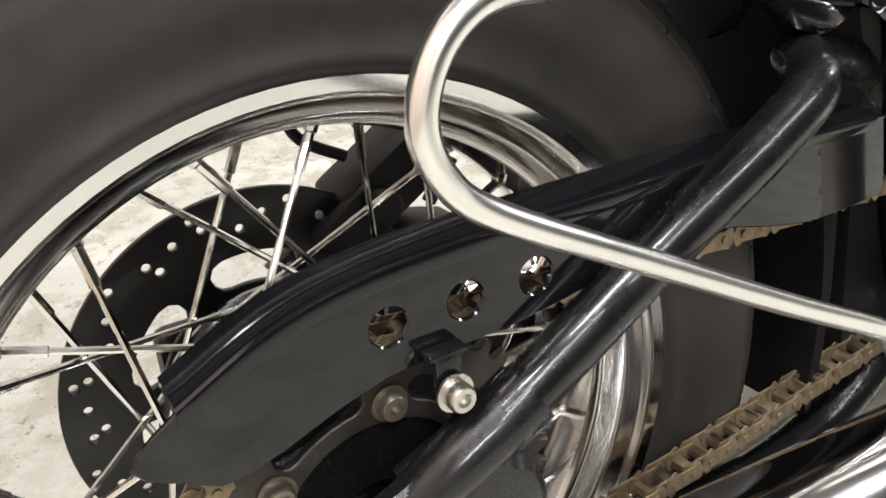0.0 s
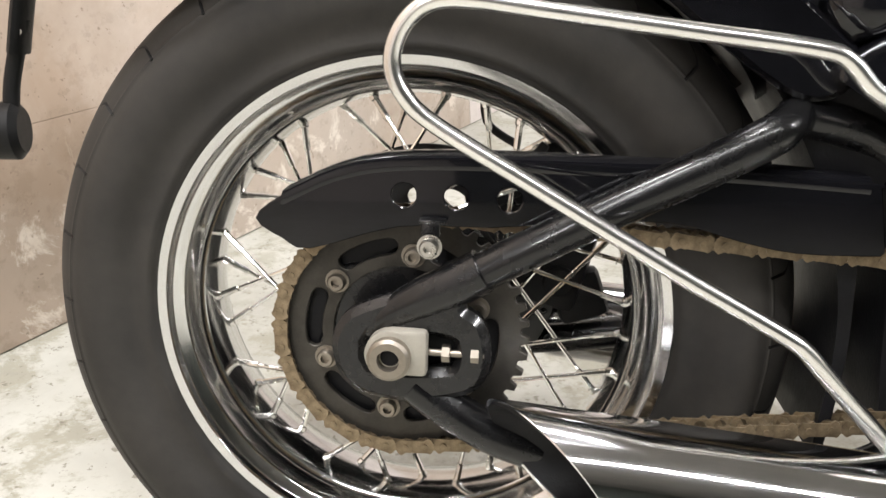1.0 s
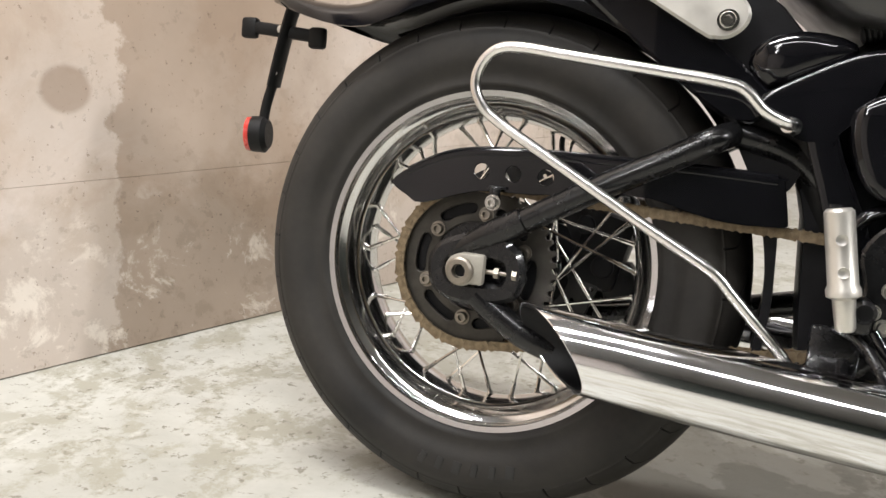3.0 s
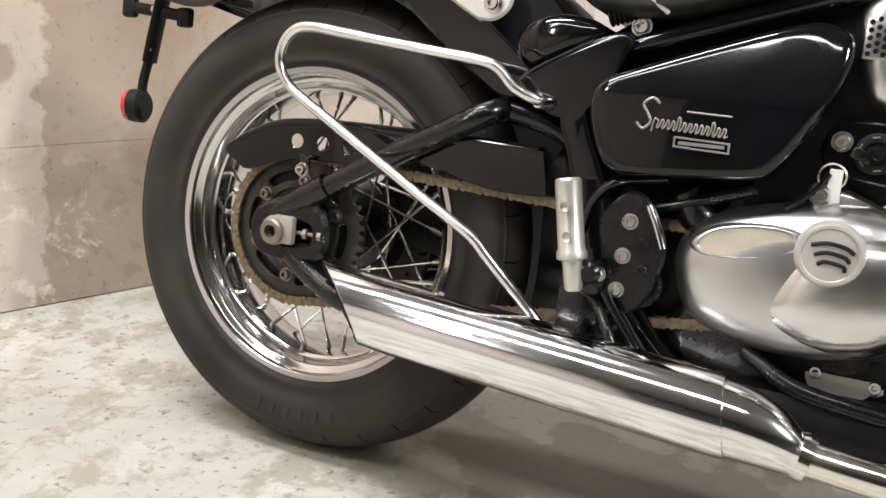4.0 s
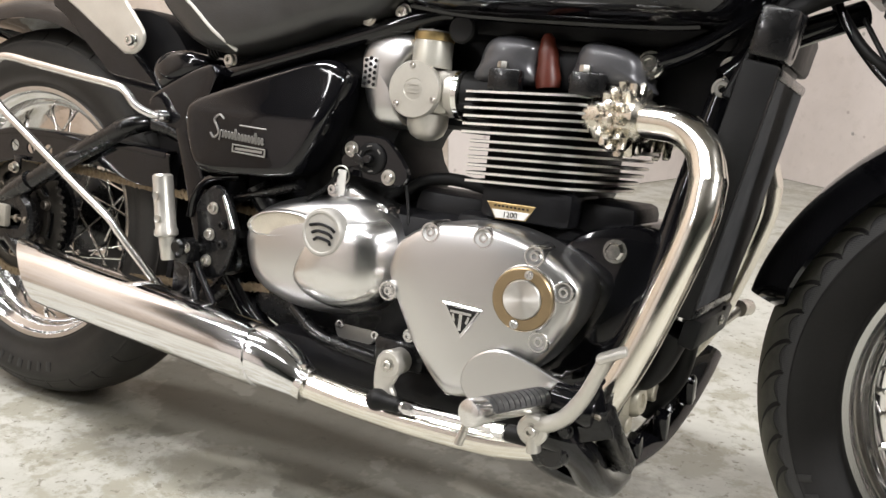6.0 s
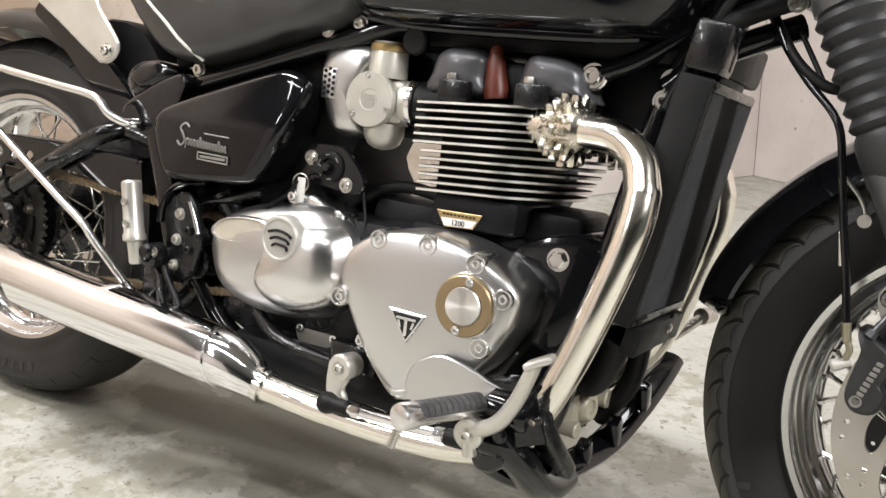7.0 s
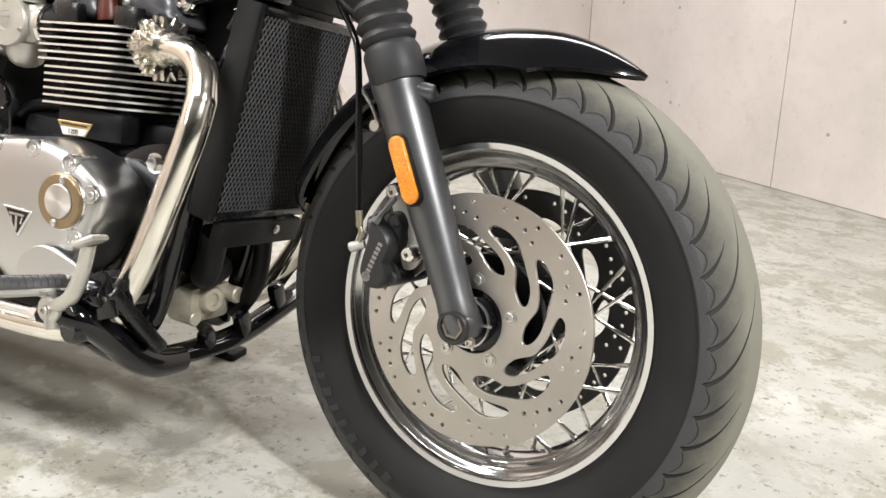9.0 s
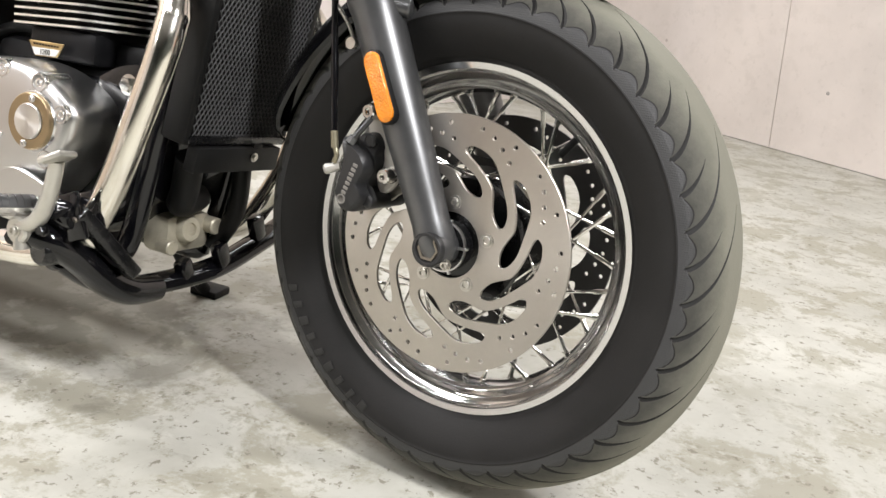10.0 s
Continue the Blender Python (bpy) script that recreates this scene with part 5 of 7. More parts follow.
# ---- seat and tank ----
bm = B()
dome(bm, [(0.262, 0.43), (0.3, 0.372), (0.335, 0.337), (0.383, 0.304), (0.453, 0.298), (0.527, 0.315), (0.6, 0.34), (0.68, 0.366), (0.72, 0.42), (0.68, 0.47), (0.5, 0.43), (0.4, 0.43), (0.3, 0.5)],
     [(0.9, 0.11), (1.0, 0.09), (1.0, -0.085), (0.985, -0.105), (0.95, -0.122), (0.88, -0.134), (0.7, -0.14), (0.3, -0.142)], 4, (0.5, 0.4))
seat = part("seat", bm, LEATHER, bike, "black leather seat with white piping", angle=70)
bm = B()
tube(bm, [(0.342, -0.1405, 0.41), (0.349, -0.141, 0.39), (0.367, -0.1418, 0.374), (0.399, -0.142, 0.351), (0.431, -0.1402, 0.325), (0.462, -0.1245, 0.302)], 0.0026, 8)
part("piping", bm, PIPING, seat)
bm = B()
dome(bm, [(0.7, 0.41), (0.705, 0.388), (0.73, 0.378), (0.797, 0.373), (0.92, 0.3725), (1.029, 0.373), (1.085, 0.376), (1.112, 0.388), (1.135, 0.43), (1.13, 0.51), (1.05, 0.57), (0.85, 0.56), (0.72, 0.49)],
     [(0.8, 0.12), (1, 0.1), (1, -0.09), (0.985, -0.108), (0.95, -0.122), (0.87, -0.138), (0.7, -0.15), (0.3, -0.156)], 5, (0.92, 0.45))
tank = part("fuel_tank", bm, GLOSS, bike, "gloss black fuel tank", angle=70)
bm = B()
tube(bm, [(0.715, -0.095, 0.381), (0.8, -0.1, 0.372), (0.92, -0.1, 0.3705), (1.03, -0.1, 0.3715), (1.08, -0.097, 0.375)], 0.005, 8)
part("seam", bm, GLOSS, tank)

# ---- engine ----
bm = box(B(), (0.79, 0, 0.02), (0.42, 0.2, 0.2), 0.03)
engine = part("engine", bm, DARK, bike, "parallel twin engine with polished covers and black finned cylinders")
part("upper_crankcase", box(B(), (0.92, 0, 0.09), (0.24, 0.17, 0.08), 0.02), DARK, engine)
part("sump", box(B(), (0.72, 0, -0.06), (0.36, 0.18, 0.08), 0.02), DARK, engine)
part("gearbox_case", box(B(), (0.6, 0, 0.06), (0.12, 0.15, 0.14), 0.03), DARK, engine)
part("pivot_housing", box(B(), (0.49, 0, 0.035), (0.17, 0.15, 0.23), 0.03), DARK, engine)
part("oil_gallery", box(B(), (0.79, -0.02, 0.115), (0.12, 0.09, 0.07), 0.02), DARK, engine)
part("barrel_foot", box(B(), (0.99, 0, 0.14), (0.09, 0.14, 0.05), 0.012), DARK, engine)
part("sump_pan", box(B(), (0.76, -0.03, -0.1), (0.42, 0.19, 0.06), 0.02), DARK, engine)
part("head_steady", box(B(), (1.08, 0.02, 0.345), (0.12, 0.11, 0.17), 0.02), DARK, engine)
part("wiring_tray", box(B(), (0.86, 0, 0.385), (0.52, 0.13, 0.07), 0.015), DARK, engine)


def fin(z, x0, x1, half, bulge):
    """A cooling fin: black faces, bright machined rim."""
    pts = []
    for x, y in ((x0, -half + 0.02), (x0 + 0.012, -half), (0.5 * (x0 + x1), -half - 0.002), (x1 - 0.03, -half), (x1 - 0.008, -half + 0.018), (x1 + bulge, -half * 0.45), (x1 + bulge, half * 0.45), (x1 - 0.008, half - 0.018), (x1 - 0.03, half), (x0 + 0.012, half), (x0, half - 0.02)):
        pts.append((x, y, 0))
    line = [(p.x, p.y) for p in smooth_line(pts, 3, True)]
    bm = B()
    h = 0.0015
    skin(bm, [[(x, y, z - h - 0.0006 + 0.05 * (x - 0.9)) for x, y in [(0.9 + (x - 0.9) * 0.985, y * 0.985) for x, y in line]], [(x, y, z - h + 0.05 * (x - 0.9)) for x, y in line], [(x, y, z + h + 0.05 * (x - 0.9)) for x, y in line], [(x, y, z + h + 0.0006 + 0.05 * (x - 0.9)) for x, y in [(0.9 + (x - 0.9) * 0.985, y * 0.985) for x, y in line]]])
    bm.normal_update()
    for f in bm.faces:
        f.material_index = 1 if abs(f.normal.z) < 0.5 else 0
    return part("fin", bm, [DARK, FIN], engine)


for k in range(6):
    fin(0.283 - 0.0098 * k, 0.815, 0.985, 0.118, 0.018)
for k in range(6):
    fin(0.283 - 0.0098 * (k + 6) - 0.0008, 0.827, 0.978, 0.117, 0.046 - 0.005 * k)
bm = B()
box(bm, (0.905, 0, 0.225), (0.125, 0.2, 0.13), 0.012)
part("cylinder", bm, DARK, engine)
bm = B()
box(bm, (0.755, 0.01, 0.3), (0.17, 0.1, 0.14), 0.02)
part("throttle_linkage", bm, DARK, engine)
# rocker covers
for pts, name in (([(0.812, 0.29), (0.8145, 0.316), (0.821, 0.34), (0.838, 0.353), (0.862, 0.3545), (0.885, 0.351), (0.899, 0.341), (0.897, 0.315), (0.897, 0.29)], "rocker_cover"), ([(0.936, 0.298), (0.937, 0.32), (0.942, 0.343), (0.955, 0.3525), (0.98, 0.351), (1.004, 0.346), (1.022, 0.333), (1.027, 0.312), (1.024, 0.298)], "rocker_cover")):
    bm = B()
    dome(bm, pts, [(0.9, 0.0), (1.0, -0.01), (1.0, -0.055), (0.985, -0.07), (0.95, -0.083), (0.89, -0.093), (0.8, -0.1), (0.65, -0.1045), (0.4, -0.107), (0.15, -0.108)], 4)
    part(name, bm, GREY, engine, "dark grey rocker cover")
bm = B()
box(bm, (0.91, 0, 0.315), (0.19, 0.17, 0.05), 0.01)
part("cylinder_head", bm, DARK, engine)
for x, z in ((0.863, 0.2965), (0.966, 0.3)):
    bm = B()
    box(bm, (x, -0.11, z), (0.042, 0.018, 0.028), 0.004)
    part("cover_lug", bm, BLACK, engine)
    bm = B()
    lathe(bm, [(0, 0.007), (0.006, 0.007), (0.008, 0.006)], (x - 0.006, -0.11, z + 0.014), (0, 0, 1), 6)
    part("bolt", bm, STEEL, engine)
bm = B()
lathe(bm, [(0, 0.015), (0.012, 0.016), (0.03, 0.013), (0.045, 0.0125), (0.052, 0.01), (0.06, 0.0085), (0.066, 0.005)], (0.911, -0.09, 0.292), (-0.16, 0.05, 1), 18)
part("plug_cap", bm, BROWN, engine, "red-brown rubber spark plug cap")
# badge plate under the fins
bm = plate([(0.866, 0.1495), (0.926, 0.1505), (0.916, 0.133), (0.878, 0.131)], [], -0.122, 0.003)
badge = part("capacity_badge", bm, BRASS, bike, "brass and white badge reading 1200")
bm = plate([(0.873, 0.1415), (0.9215, 0.1425), (0.9155, 0.1338), (0.8785, 0.132)], [], -0.1242, 0.0012, 0.0003)
part("badge_field", bm, WHITE, badge)
txt = bpy.data.curves.new("digits", "FONT")
txt.body, txt.size, txt.extrude, txt.align_x = "1200", 0.0095, 0.0002, "CENTER"
part("digits", from_curve(txt), BLACK, badge, m=Matrix.Translation((0.897, -0.1252, 0.1342)) @ Matrix.Rotation(radians(-1.5), 4, "Y") @ Matrix.Rotation(radians(90), 4, "X"))
for k in range(9):
    bm = B()
    box(bm, (0.876 + 0.0052 * k, -0.1238, 0.1465), (0.003, 0.001, 0.0022), 0)
    part("mark", bm, BLACK, badge)

# clutch-side cover: smooth double dome with a round boss
clutch_line = [(0.502, 0.04), (0.509, 0.074), (0.535, 0.097), (0.58, 0.114), (0.636, 0.124), (0.69, 0.127), (0.732, 0.105), (0.755, 0.063), (0.754, 0.02), (0.735, -0.01), (0.7, -0.028), (0.642, -0.039), (0.573, -0.034), (0.523, -0.01)]
bm = B()
dome(bm, clutch_line, [(0.97, -0.07), (1.0, -0.075), (1.0, -0.095), (0.985, -0.108), (0.95, -0.121), (0.89, -0.132), (0.8, -0.1405), (0.65, -0.1465), (0.45, -0.15), (0.2, -0.152), (0.04, -0.1525)], 6, (0.62, 0.045))
clutch = part("sprocket_cover", bm, ALU, bike, "polished alloy outer cover", angle=75)
bm = dome(B(), [(0.655, -0.03), (0.735, -0.012), (0.738, -0.03), (0.717, -0.064), (0.7, -0.074), (0.668, -0.078), (0.652, -0.06)], [(1, -0.05), (1, -0.094), (0.96, -0.099), (0.6, -0.1), (0.2, -0.1)], 3)
part("gearbox_casting", bm, PALE, engine, "dull grey-brown gearbox casting")
# raised rear shoulder and sweep
bm = B()
dome(bm, [(0.6, 0.002), (0.605, 0.045), (0.635, 0.082), (0.69, 0.1), (0.73, 0.09), (0.742, 0.05), (0.735, 0.01), (0.7, -0.014), (0.65, -0.02)], [(1.14, -0.122), (1.0, -0.138), (0.9, -0.1475), (0.75, -0.154), (0.5, -0.1585), (0.2, -0.16)], 5, (0.672, 0.04))
part("raised_dome", bm, ALU_BRIGHT, clutch, angle=75)
oval = [(0.53, 0.074), (0.55, 0.088), (0.585, 0.095), (0.618, 0.093), (0.624, 0.077), (0.595, 0.065), (0.553, 0.059), (0.533, 0.063)]
bm = B()
dome(bm, oval, [(1.2, -0.136), (1.1, -0.1475), (1.03, -0.1505), (0.97, -0.1508), (0.93, -0.1485), (0.92, -0.147)], 5)
part("oval_rim", bm, ALU, clutch, angle=60)
bm = B()
dome(bm, oval, [(0.94, -0.147), (0.94, -0.1487), (0.3, -0.149)], 5)
inset = part("oval_inset", bm, BUFF, clutch, "buff oval inset with fine ribs")
for k in range(16):
    bm = B()
    box(bm, (0.5455 + 0.0042 * k, -0.149, 0.0765 + 0.0006 * k), (0.0012, 0.0008, 0.02 if 2 < k < 13 else 0.011), 0, Matrix.Rotation(radians(-35), 4, "Y"))
    part("rib", bm, BUFF, inset)
bm = B()
dome(bm, [(0.628, 0.1), (0.632, 0.13), (0.65, 0.142), (0.668, 0.139), (0.695, 0.127), (0.72, 0.118), (0.737, 0.098), (0.745, 0.07), (0.7, 0.06)], [(1, -0.06), (1, -0.092), (0.97, -0.098), (0.85, -0.107), (0.75, -0.109)], 2)
part("cover_flange", bm, ALU_BRIGHT, clutch)
bm = B()
lathe(bm, [(-0.135, 0.033), (-0.155, 0.0325), (-0.1595, 0.031), (-0.162, 0.029), (-0.162, 0.0262), (-0.1605, 0.025), (-0.1612, 0.01), (-0.1615, 0.001)], (0.655, 0, 0.078), (0, 1, 0), 48)
boss = part("round_boss", bm, PALE, clutch, "round boss with three cast bars", angle=30)
for k in range(3):
    bm = B()
    tube(bm, [(0.637 + 0.004 * k, -0.1618, 0.086 - 0.009 * k), (0.652, -0.1622, 0.0895 - 0.009 * k), (0.668, -0.1622, 0.087 - 0.009 * k), (0.676 - 0.003 * k, -0.1618, 0.082 - 0.009 * k)], 0.002, 8)
    part("bar", bm, DARK, boss)
for x, z, y in ((0.638, 0.133, -0.109), (0.708, 0.11, -0.105), (0.661, -0.051, -0.09), (0.718, -0.055, -0.09)):
    bm = B()
    lathe(bm, [(0.02, 0.014), (-0.004, 0.013), (-0.006, 0.011)], (x, y, z), (0, 1, 0), 22)
    hexbolt(bm, x, y - 0.006, z, 0.0068, 0.007, socket=True)
    part("bolt_boss", bm, ALU_BRIGHT, clutch)
bm = B()
dome(bm, [(0.64, -0.03), (0.66, -0.055), (0.72, -0.062), (0.745, -0.03), (0.74, 0.0)], [(1, -0.06), (1, -0.085), (0.9, -0.09)], 3)
part("lower_case", bm, ALU, clutch)

# alternator-side style cover with cap and emblem
cover_line = [(0.769, 0.05), (0.772, 0.078), (0.786, 0.098), (0.822, 0.118), (0.884, 0.126), (0.942, 0.1185), (0.989, 0.098), (1.013, 0.074), (1.012, 0.046), (1.0, 0.018), (0.972, -0.026), (0.93, -0.062), (0.895, -0.08), (0.866, -0.084), (0.843, -0.067), (0.815, -0.034), (0.787, 0.012)]
bm = B()
dome(bm, cover_line, [(0.98, -0.1), (1.0, -0.104), (1.0, -0.155), (0.9955, -0.165), (0.987, -0.1725), (0.97, -0.1785), (0.935, -0.183), (0.85, -0.1855), (0.6, -0.1875), (0.35, -0.1885), (0.08, -0.189)], 6, (0.885, 0.035))
cover = part("engine_cover", bm, ALU, bike, "polished triangular alloy engine cover", angle=75)
for x, z in ((0.824, 0.108), (0.892, 0.112), (0.956, 0.102), (0.995, 0.068), (0.974, 0.007), (0.776, 0.028), (0.858, -0.083), (0.795, -0.03)):
    big = z > 0.0
    bm = B()
    if big:
        lathe(bm, [(0.03, 0.0138), (-0.0105, 0.0128), (-0.0125, 0.0115), (-0.0125, 0.0098), (-0.006, 0.0092)], (x, -0.1745, z), (0, 1, 0), 26)
    hexbolt(bm, x, -0.1805 if big else -0.152, z, 0.0062, 0.006, socket=True)
    part("bolt_boss", bm, ALU_BRIGHT, cover)
bm = B()
lathe(bm, [(-0.17, 0.0395), (-0.186, 0.0395), (-0.189, 0.0375)], (0.951, 0, 0.0525), (0, 1, 0), 48)
part("cap_seat", bm, ALU_BRIGHT, cover)
bm = B()
lathe(bm, [(-0.186, 0.0362), (-0.1925, 0.0362), (-0.194, 0.0345), (-0.194, 0.0235), (-0.192, 0.023)], (0.951, 0, 0.0525), (0, 1, 0), 48)
part("cap_ring", bm, BRONZE, cover, "bronze ring round the oil cap")
bm = B()
lathe(bm, [(-0.186, 0.0228), (-0.195, 0.0228), (-0.1965, 0.0215), (-0.1965, 0.002)], (0.951, 0, 0.0525), (0, 1, 0), 48)
part("oil_cap", bm, SPUN, cover, "spun silver cap")
for a in (80, 260):
    bm = hexbolt(B(), 0.951 + 0.0295 * math.cos(radians(a)), -0.194, 0.0525 + 0.0295 * math.sin(radians(a)), 0.004, 0.003, socket=True)
    part("bolt", bm, ALU_BRIGHT, cover)
tri_line = [(0.8555, 0.0305), (0.9025, 0.0292), (0.8815, -0.006)]
bm = plate(tri_line, [], -0.190, 0.004, 0.001)
emblem = part("emblem", bm, CHROME, cover, "triangular black and silver emblem")
bm = plate([(0.8592, 0.0283), (0.8985, 0.0272), (0.8808, -0.0022)], [], -0.1925, 0.001, 0.0003)
part("emblem_field", bm, BLACK, emblem)
bm = B()
box(bm, (0.879, -0.1932, 0.0225), (0.027, 0.001, 0.0032), 0)
box(bm, (0.8795, -0.1932, 0.0115), (0.0042, 0.001, 0.02), 0)
box(bm, (0.8705, -0.1932, 0.0155), (0.003, 0.001, 0.009), 0, Matrix.Rotation(radians(-18), 4, "Y"))
box(bm, (0.8885, -0.1932, 0.015), (0.003, 0.001, 0.009), 0, Matrix.Rotation(radians(18), 4, "Y"))
part("emblem_bars", bm, CHROME, emblem)
# black case behind the covers
bm = B()
dome(bm, [(0.96, 0.1), (0.985, 0.13), (1.03, 0.145), (1.068, 0.14), (1.08, 0.1), (1.075, 0.04), (1.03, -0.06), (0.98, -0.1), (0.93, -0.1), (0.96, 0.0)], [(1, 0.08), (1, -0.09), (0.96, -0.1), (0.8, -0.104)], 4)
case = part("front_case", bm, GLOSS, bike)
bm = hexbolt(B(), 1.025, -0.104, 0.1135, 0.0105, 0.009)
part("bolt", bm, CHROME_WORN, case)
bm = B()
box(bm, (0.908, -0.05, 0.15), (0.12, 0.12, 0.045), 0.01)
part("cylinder_base", bm, DARK, engine)

# throttle body styled as a carburettor
bm = B()
lathe(bm, [(-0.05, 0.034), (-0.095, 0.036), (-0.101, 0.0375), (-0.104, 0.0372), (-0.1065, 0.0355), (-0.1068, 0.014), (-0.1062, 0.0135), (-0.107, 0.001)], (0.736, 0, 0.275), (0, 1, 0), 44)
carb = part("carburettor", bm, DIECAST, bike, "cast silver carburettor body with round cover", angle=30)
for a in (100, 220, 340):
    bm = hexbolt(B(), 0.736 + 0.031 * math.cos(radians(a)), -0.106, 0.275 + 0.031 * math.sin(radians(a)), 0.0036, 0.003, socket=True)
    part("bolt", bm, STEEL, carb)
bm = B()
for k in range(3):
    box(bm, (0.736, -0.1075, 0.281 - 0.005 * k), (0.016, 0.0008, 0.0016), 0)
part("raised_mark", bm, DIECAST, carb)
bm = B()
lathe(bm, [(0, 0.026), (0.004, 0.0265), (0.03, 0.0255), (0.034, 0.0245)], (0.745, -0.08, 0.305), (0, 0, 1), 36)
part("dashpot", bm, BUFFWHITE, carb)
bm = B()
lathe(bm, [(0, 0.0255), (0.001, 0.0262), (0.009, 0.0262), (0.0105, 0.025)], (0.745, -0.08, 0.339), (0, 0, 1), 36)
part("brass_ring", bm, BRASS, carb)
bm = B()
lathe(bm, [(0, 0.024), (0.003, 0.022), (0.005, 0.001)], (0.745, -0.08, 0.349), (0, 0, 1), 36)
part("dashpot_top", bm, SILVER, carb)
bm = B()
lathe(bm, [(0, 0.028), (0.015, 0.027), (0.026, 0.022), (0.032, 0.013), (0.034, 0.002)], (0.745, -0.075, 0.245), (0.05, 0, -1), 32)
part("float_bowl", bm, DIECAST, carb)
bm = B()
box(bm, (0.752, -0.07, 0.275), (0.06, 0.05, 0.06), 0.012)
rod(bm, (0.77, -0.07, 0.275), (0.79, -0.07, 0.276), 0.03)
part("venturi", bm, DIECAST, carb)
bm = B()
lathe(bm, [(0, 0.031), (0.001, 0.0335), (0.008, 0.0335), (0.009, 0.031)], (0.787, -0.072, 0.276), (1, 0, 0.03), 36)
part("hose_clip", bm, CHROME_WORN, carb)
bm = B()
rod(bm, (0.794, -0.07, 0.276), (0.85, -0.07, 0.28), 0.03, seg=32)
rod(bm, (0.79, -0.09, 0.262), (0.83, -0.09, 0.262), 0.008)
part("inlet_rubber", bm, MATT, carb)
bm = B()
rod(bm, (0.79, -0.085, 0.355), (0.79, -0.1, 0.355), 0.018, seg=24)
part("breather_cap", bm, MATT, carb)
# air-box cover with its perforated patch
bm = B()
dome(bm, [(0.644, 0.29), (0.642, 0.322), (0.656, 0.341), (0.688, 0.35), (0.718, 0.349), (0.728, 0.332), (0.712, 0.301), (0.7, 0.262), (0.715, 0.226), (0.677, 0.222), (0.658, 0.242)], [(0.97, -0.02), (1.0, -0.03), (1.0, -0.055), (0.985, -0.07), (0.95, -0.081), (0.88, -0.089), (0.76, -0.094), (0.5, -0.0965)], 5, (0.684, 0.29))
airbox = part("airbox_cover", bm, ALU, bike, "brushed silver air-box cover")
bm = B()
box(bm, (0.6635, -0.0955, 0.291), (0.024, 0.003, 0.04), 0.004)
patch = part("perforated_patch", bm, ALU, airbox)
for i in range(3):
    for j in range(5):
        bm = B()
        lathe(bm, [(0, 0.0026), (-0.0007, 0.0026)], (0.6565 + 0.007 * i, -0.0972, 0.276 + 0.0078 * j + (0.003 if i == 1 else 0)), (0, 1, 0), 10)
        part("hole", bm, DARK, patch)

# ignition switch plate with key and tag
bm = plate(outline([(0.632, 0.178), (0.638, 0.2), (0.655, 0.207), (0.69, 0.207), (0.706, 0.2), (0.732, 0.172), (0.734, 0.155), (0.715, 0.148), (0.66, 0.154), (0.64, 0.16)], 3), [], -0.092, 0.01, 0.002)
ign = part("ignition_plate", bm, GLOSS, bike, "black ignition switch plate with key")
for x, z in ((0.648, 0.188), (0.709, 0.1575)):
    bm = hexbolt(B(), x, -0.097, z, 0.0078, 0.007, socket=True)
    part("bolt", bm, STEEL, ign)
bm = B()
lathe(bm, [(-0.09, 0.021), (-0.101, 0.021), (-0.1025, 0.019), (-0.1025, 0.012), (-0.099, 0.0115), (-0.1, 0.002)], (0.681, 0, 0.179), (0, 1, 0), 30)
part("key_switch", bm, MATT, ign)
for k in range(5):
    bm = B()
    a = radians(40 + 60 * k)
    box(bm, (0.681 + 0.0165 * math.cos(a), -0.1032, 0.179 + 0.0165 * math.sin(a)), (0.007, 0.0008, 0.0018), 0, Matrix.Rotation(-a + radians(90), 4, "Y"))
    part("mark", bm, MARK, ign)
bm = B()
box(bm, (0.668, -0.108, 0.176), (0.02, 0.004, 0.012), 0.003, Matrix.Rotation(radians(20), 4, "Y"))
rod(bm, (0.681, -0.1, 0.179), (0.681, -0.112, 0.179), 0.006)
key = part("key", bm, BLACK, ign)
bm = B()
tube(bm, [(0.645 + 0.013 * math.cos(a), -0.113, 0.152 + 0.013 * math.sin(a)) for a in np.linspace(0, 5.5, 8)], 0.0012, 6, 4, closed=True)
part("key_ring", bm, STEEL, ign)
bm = B()
box(bm, (0.648, -0.115, 0.143), (0.013, 0.003, 0.034), 0.002)
part("key_tag", bm, WHITE, ign, "small white key tag")
bm = B()
tube(bm, [(0.642, -0.114, 0.155), (0.63, -0.116, 0.135), (0.605, -0.13, 0.113)], 0.0075, 8, flat=0.4)
part("key_strap", bm, MATT, ign, "black key strap")
bm = B()
tube(bm, [(0.73, -0.085, 0.15), (0.74, -0.09, 0.12), (0.745, -0.095, 0.1)], 0.0022)
part("clutch_cable", bm, MATT, bike)
bm = B()
tube(bm, [(0.575, -0.1, 0.13), (0.5, -0.105, 0.105), (0.455, -0.1, 0.09)], 0.014, flat=0.6)
tube(bm, [(0.5, -0.1, 0.12), (0.52, -0.09, 0.09), (0.56, -0.08, 0.08)], 0.02)
part("pivot_cover", bm, BLACK, bike)
bm = B()
dome(bm, [(0.5, -0.05), (0.52, 0.0), (0.6, -0.03), (0.72, -0.05), (0.8, -0.05), (0.83, -0.08), (0.79, -0.11), (0.65, -0.1), (0.55, -0.08)], [(1, 0.05), (1, -0.085), (0.9, -0.095)], 3)
tube(bm, [(0.59, -0.11, -0.04), (0.64, -0.125, -0.065), (0.7, -0.125, -0.075), (0.74, -0.12, -0.08)], 0.009)
box(bm, (0.775, -0.125, -0.062), (0.075, 0.03, 0.04), 0.008)
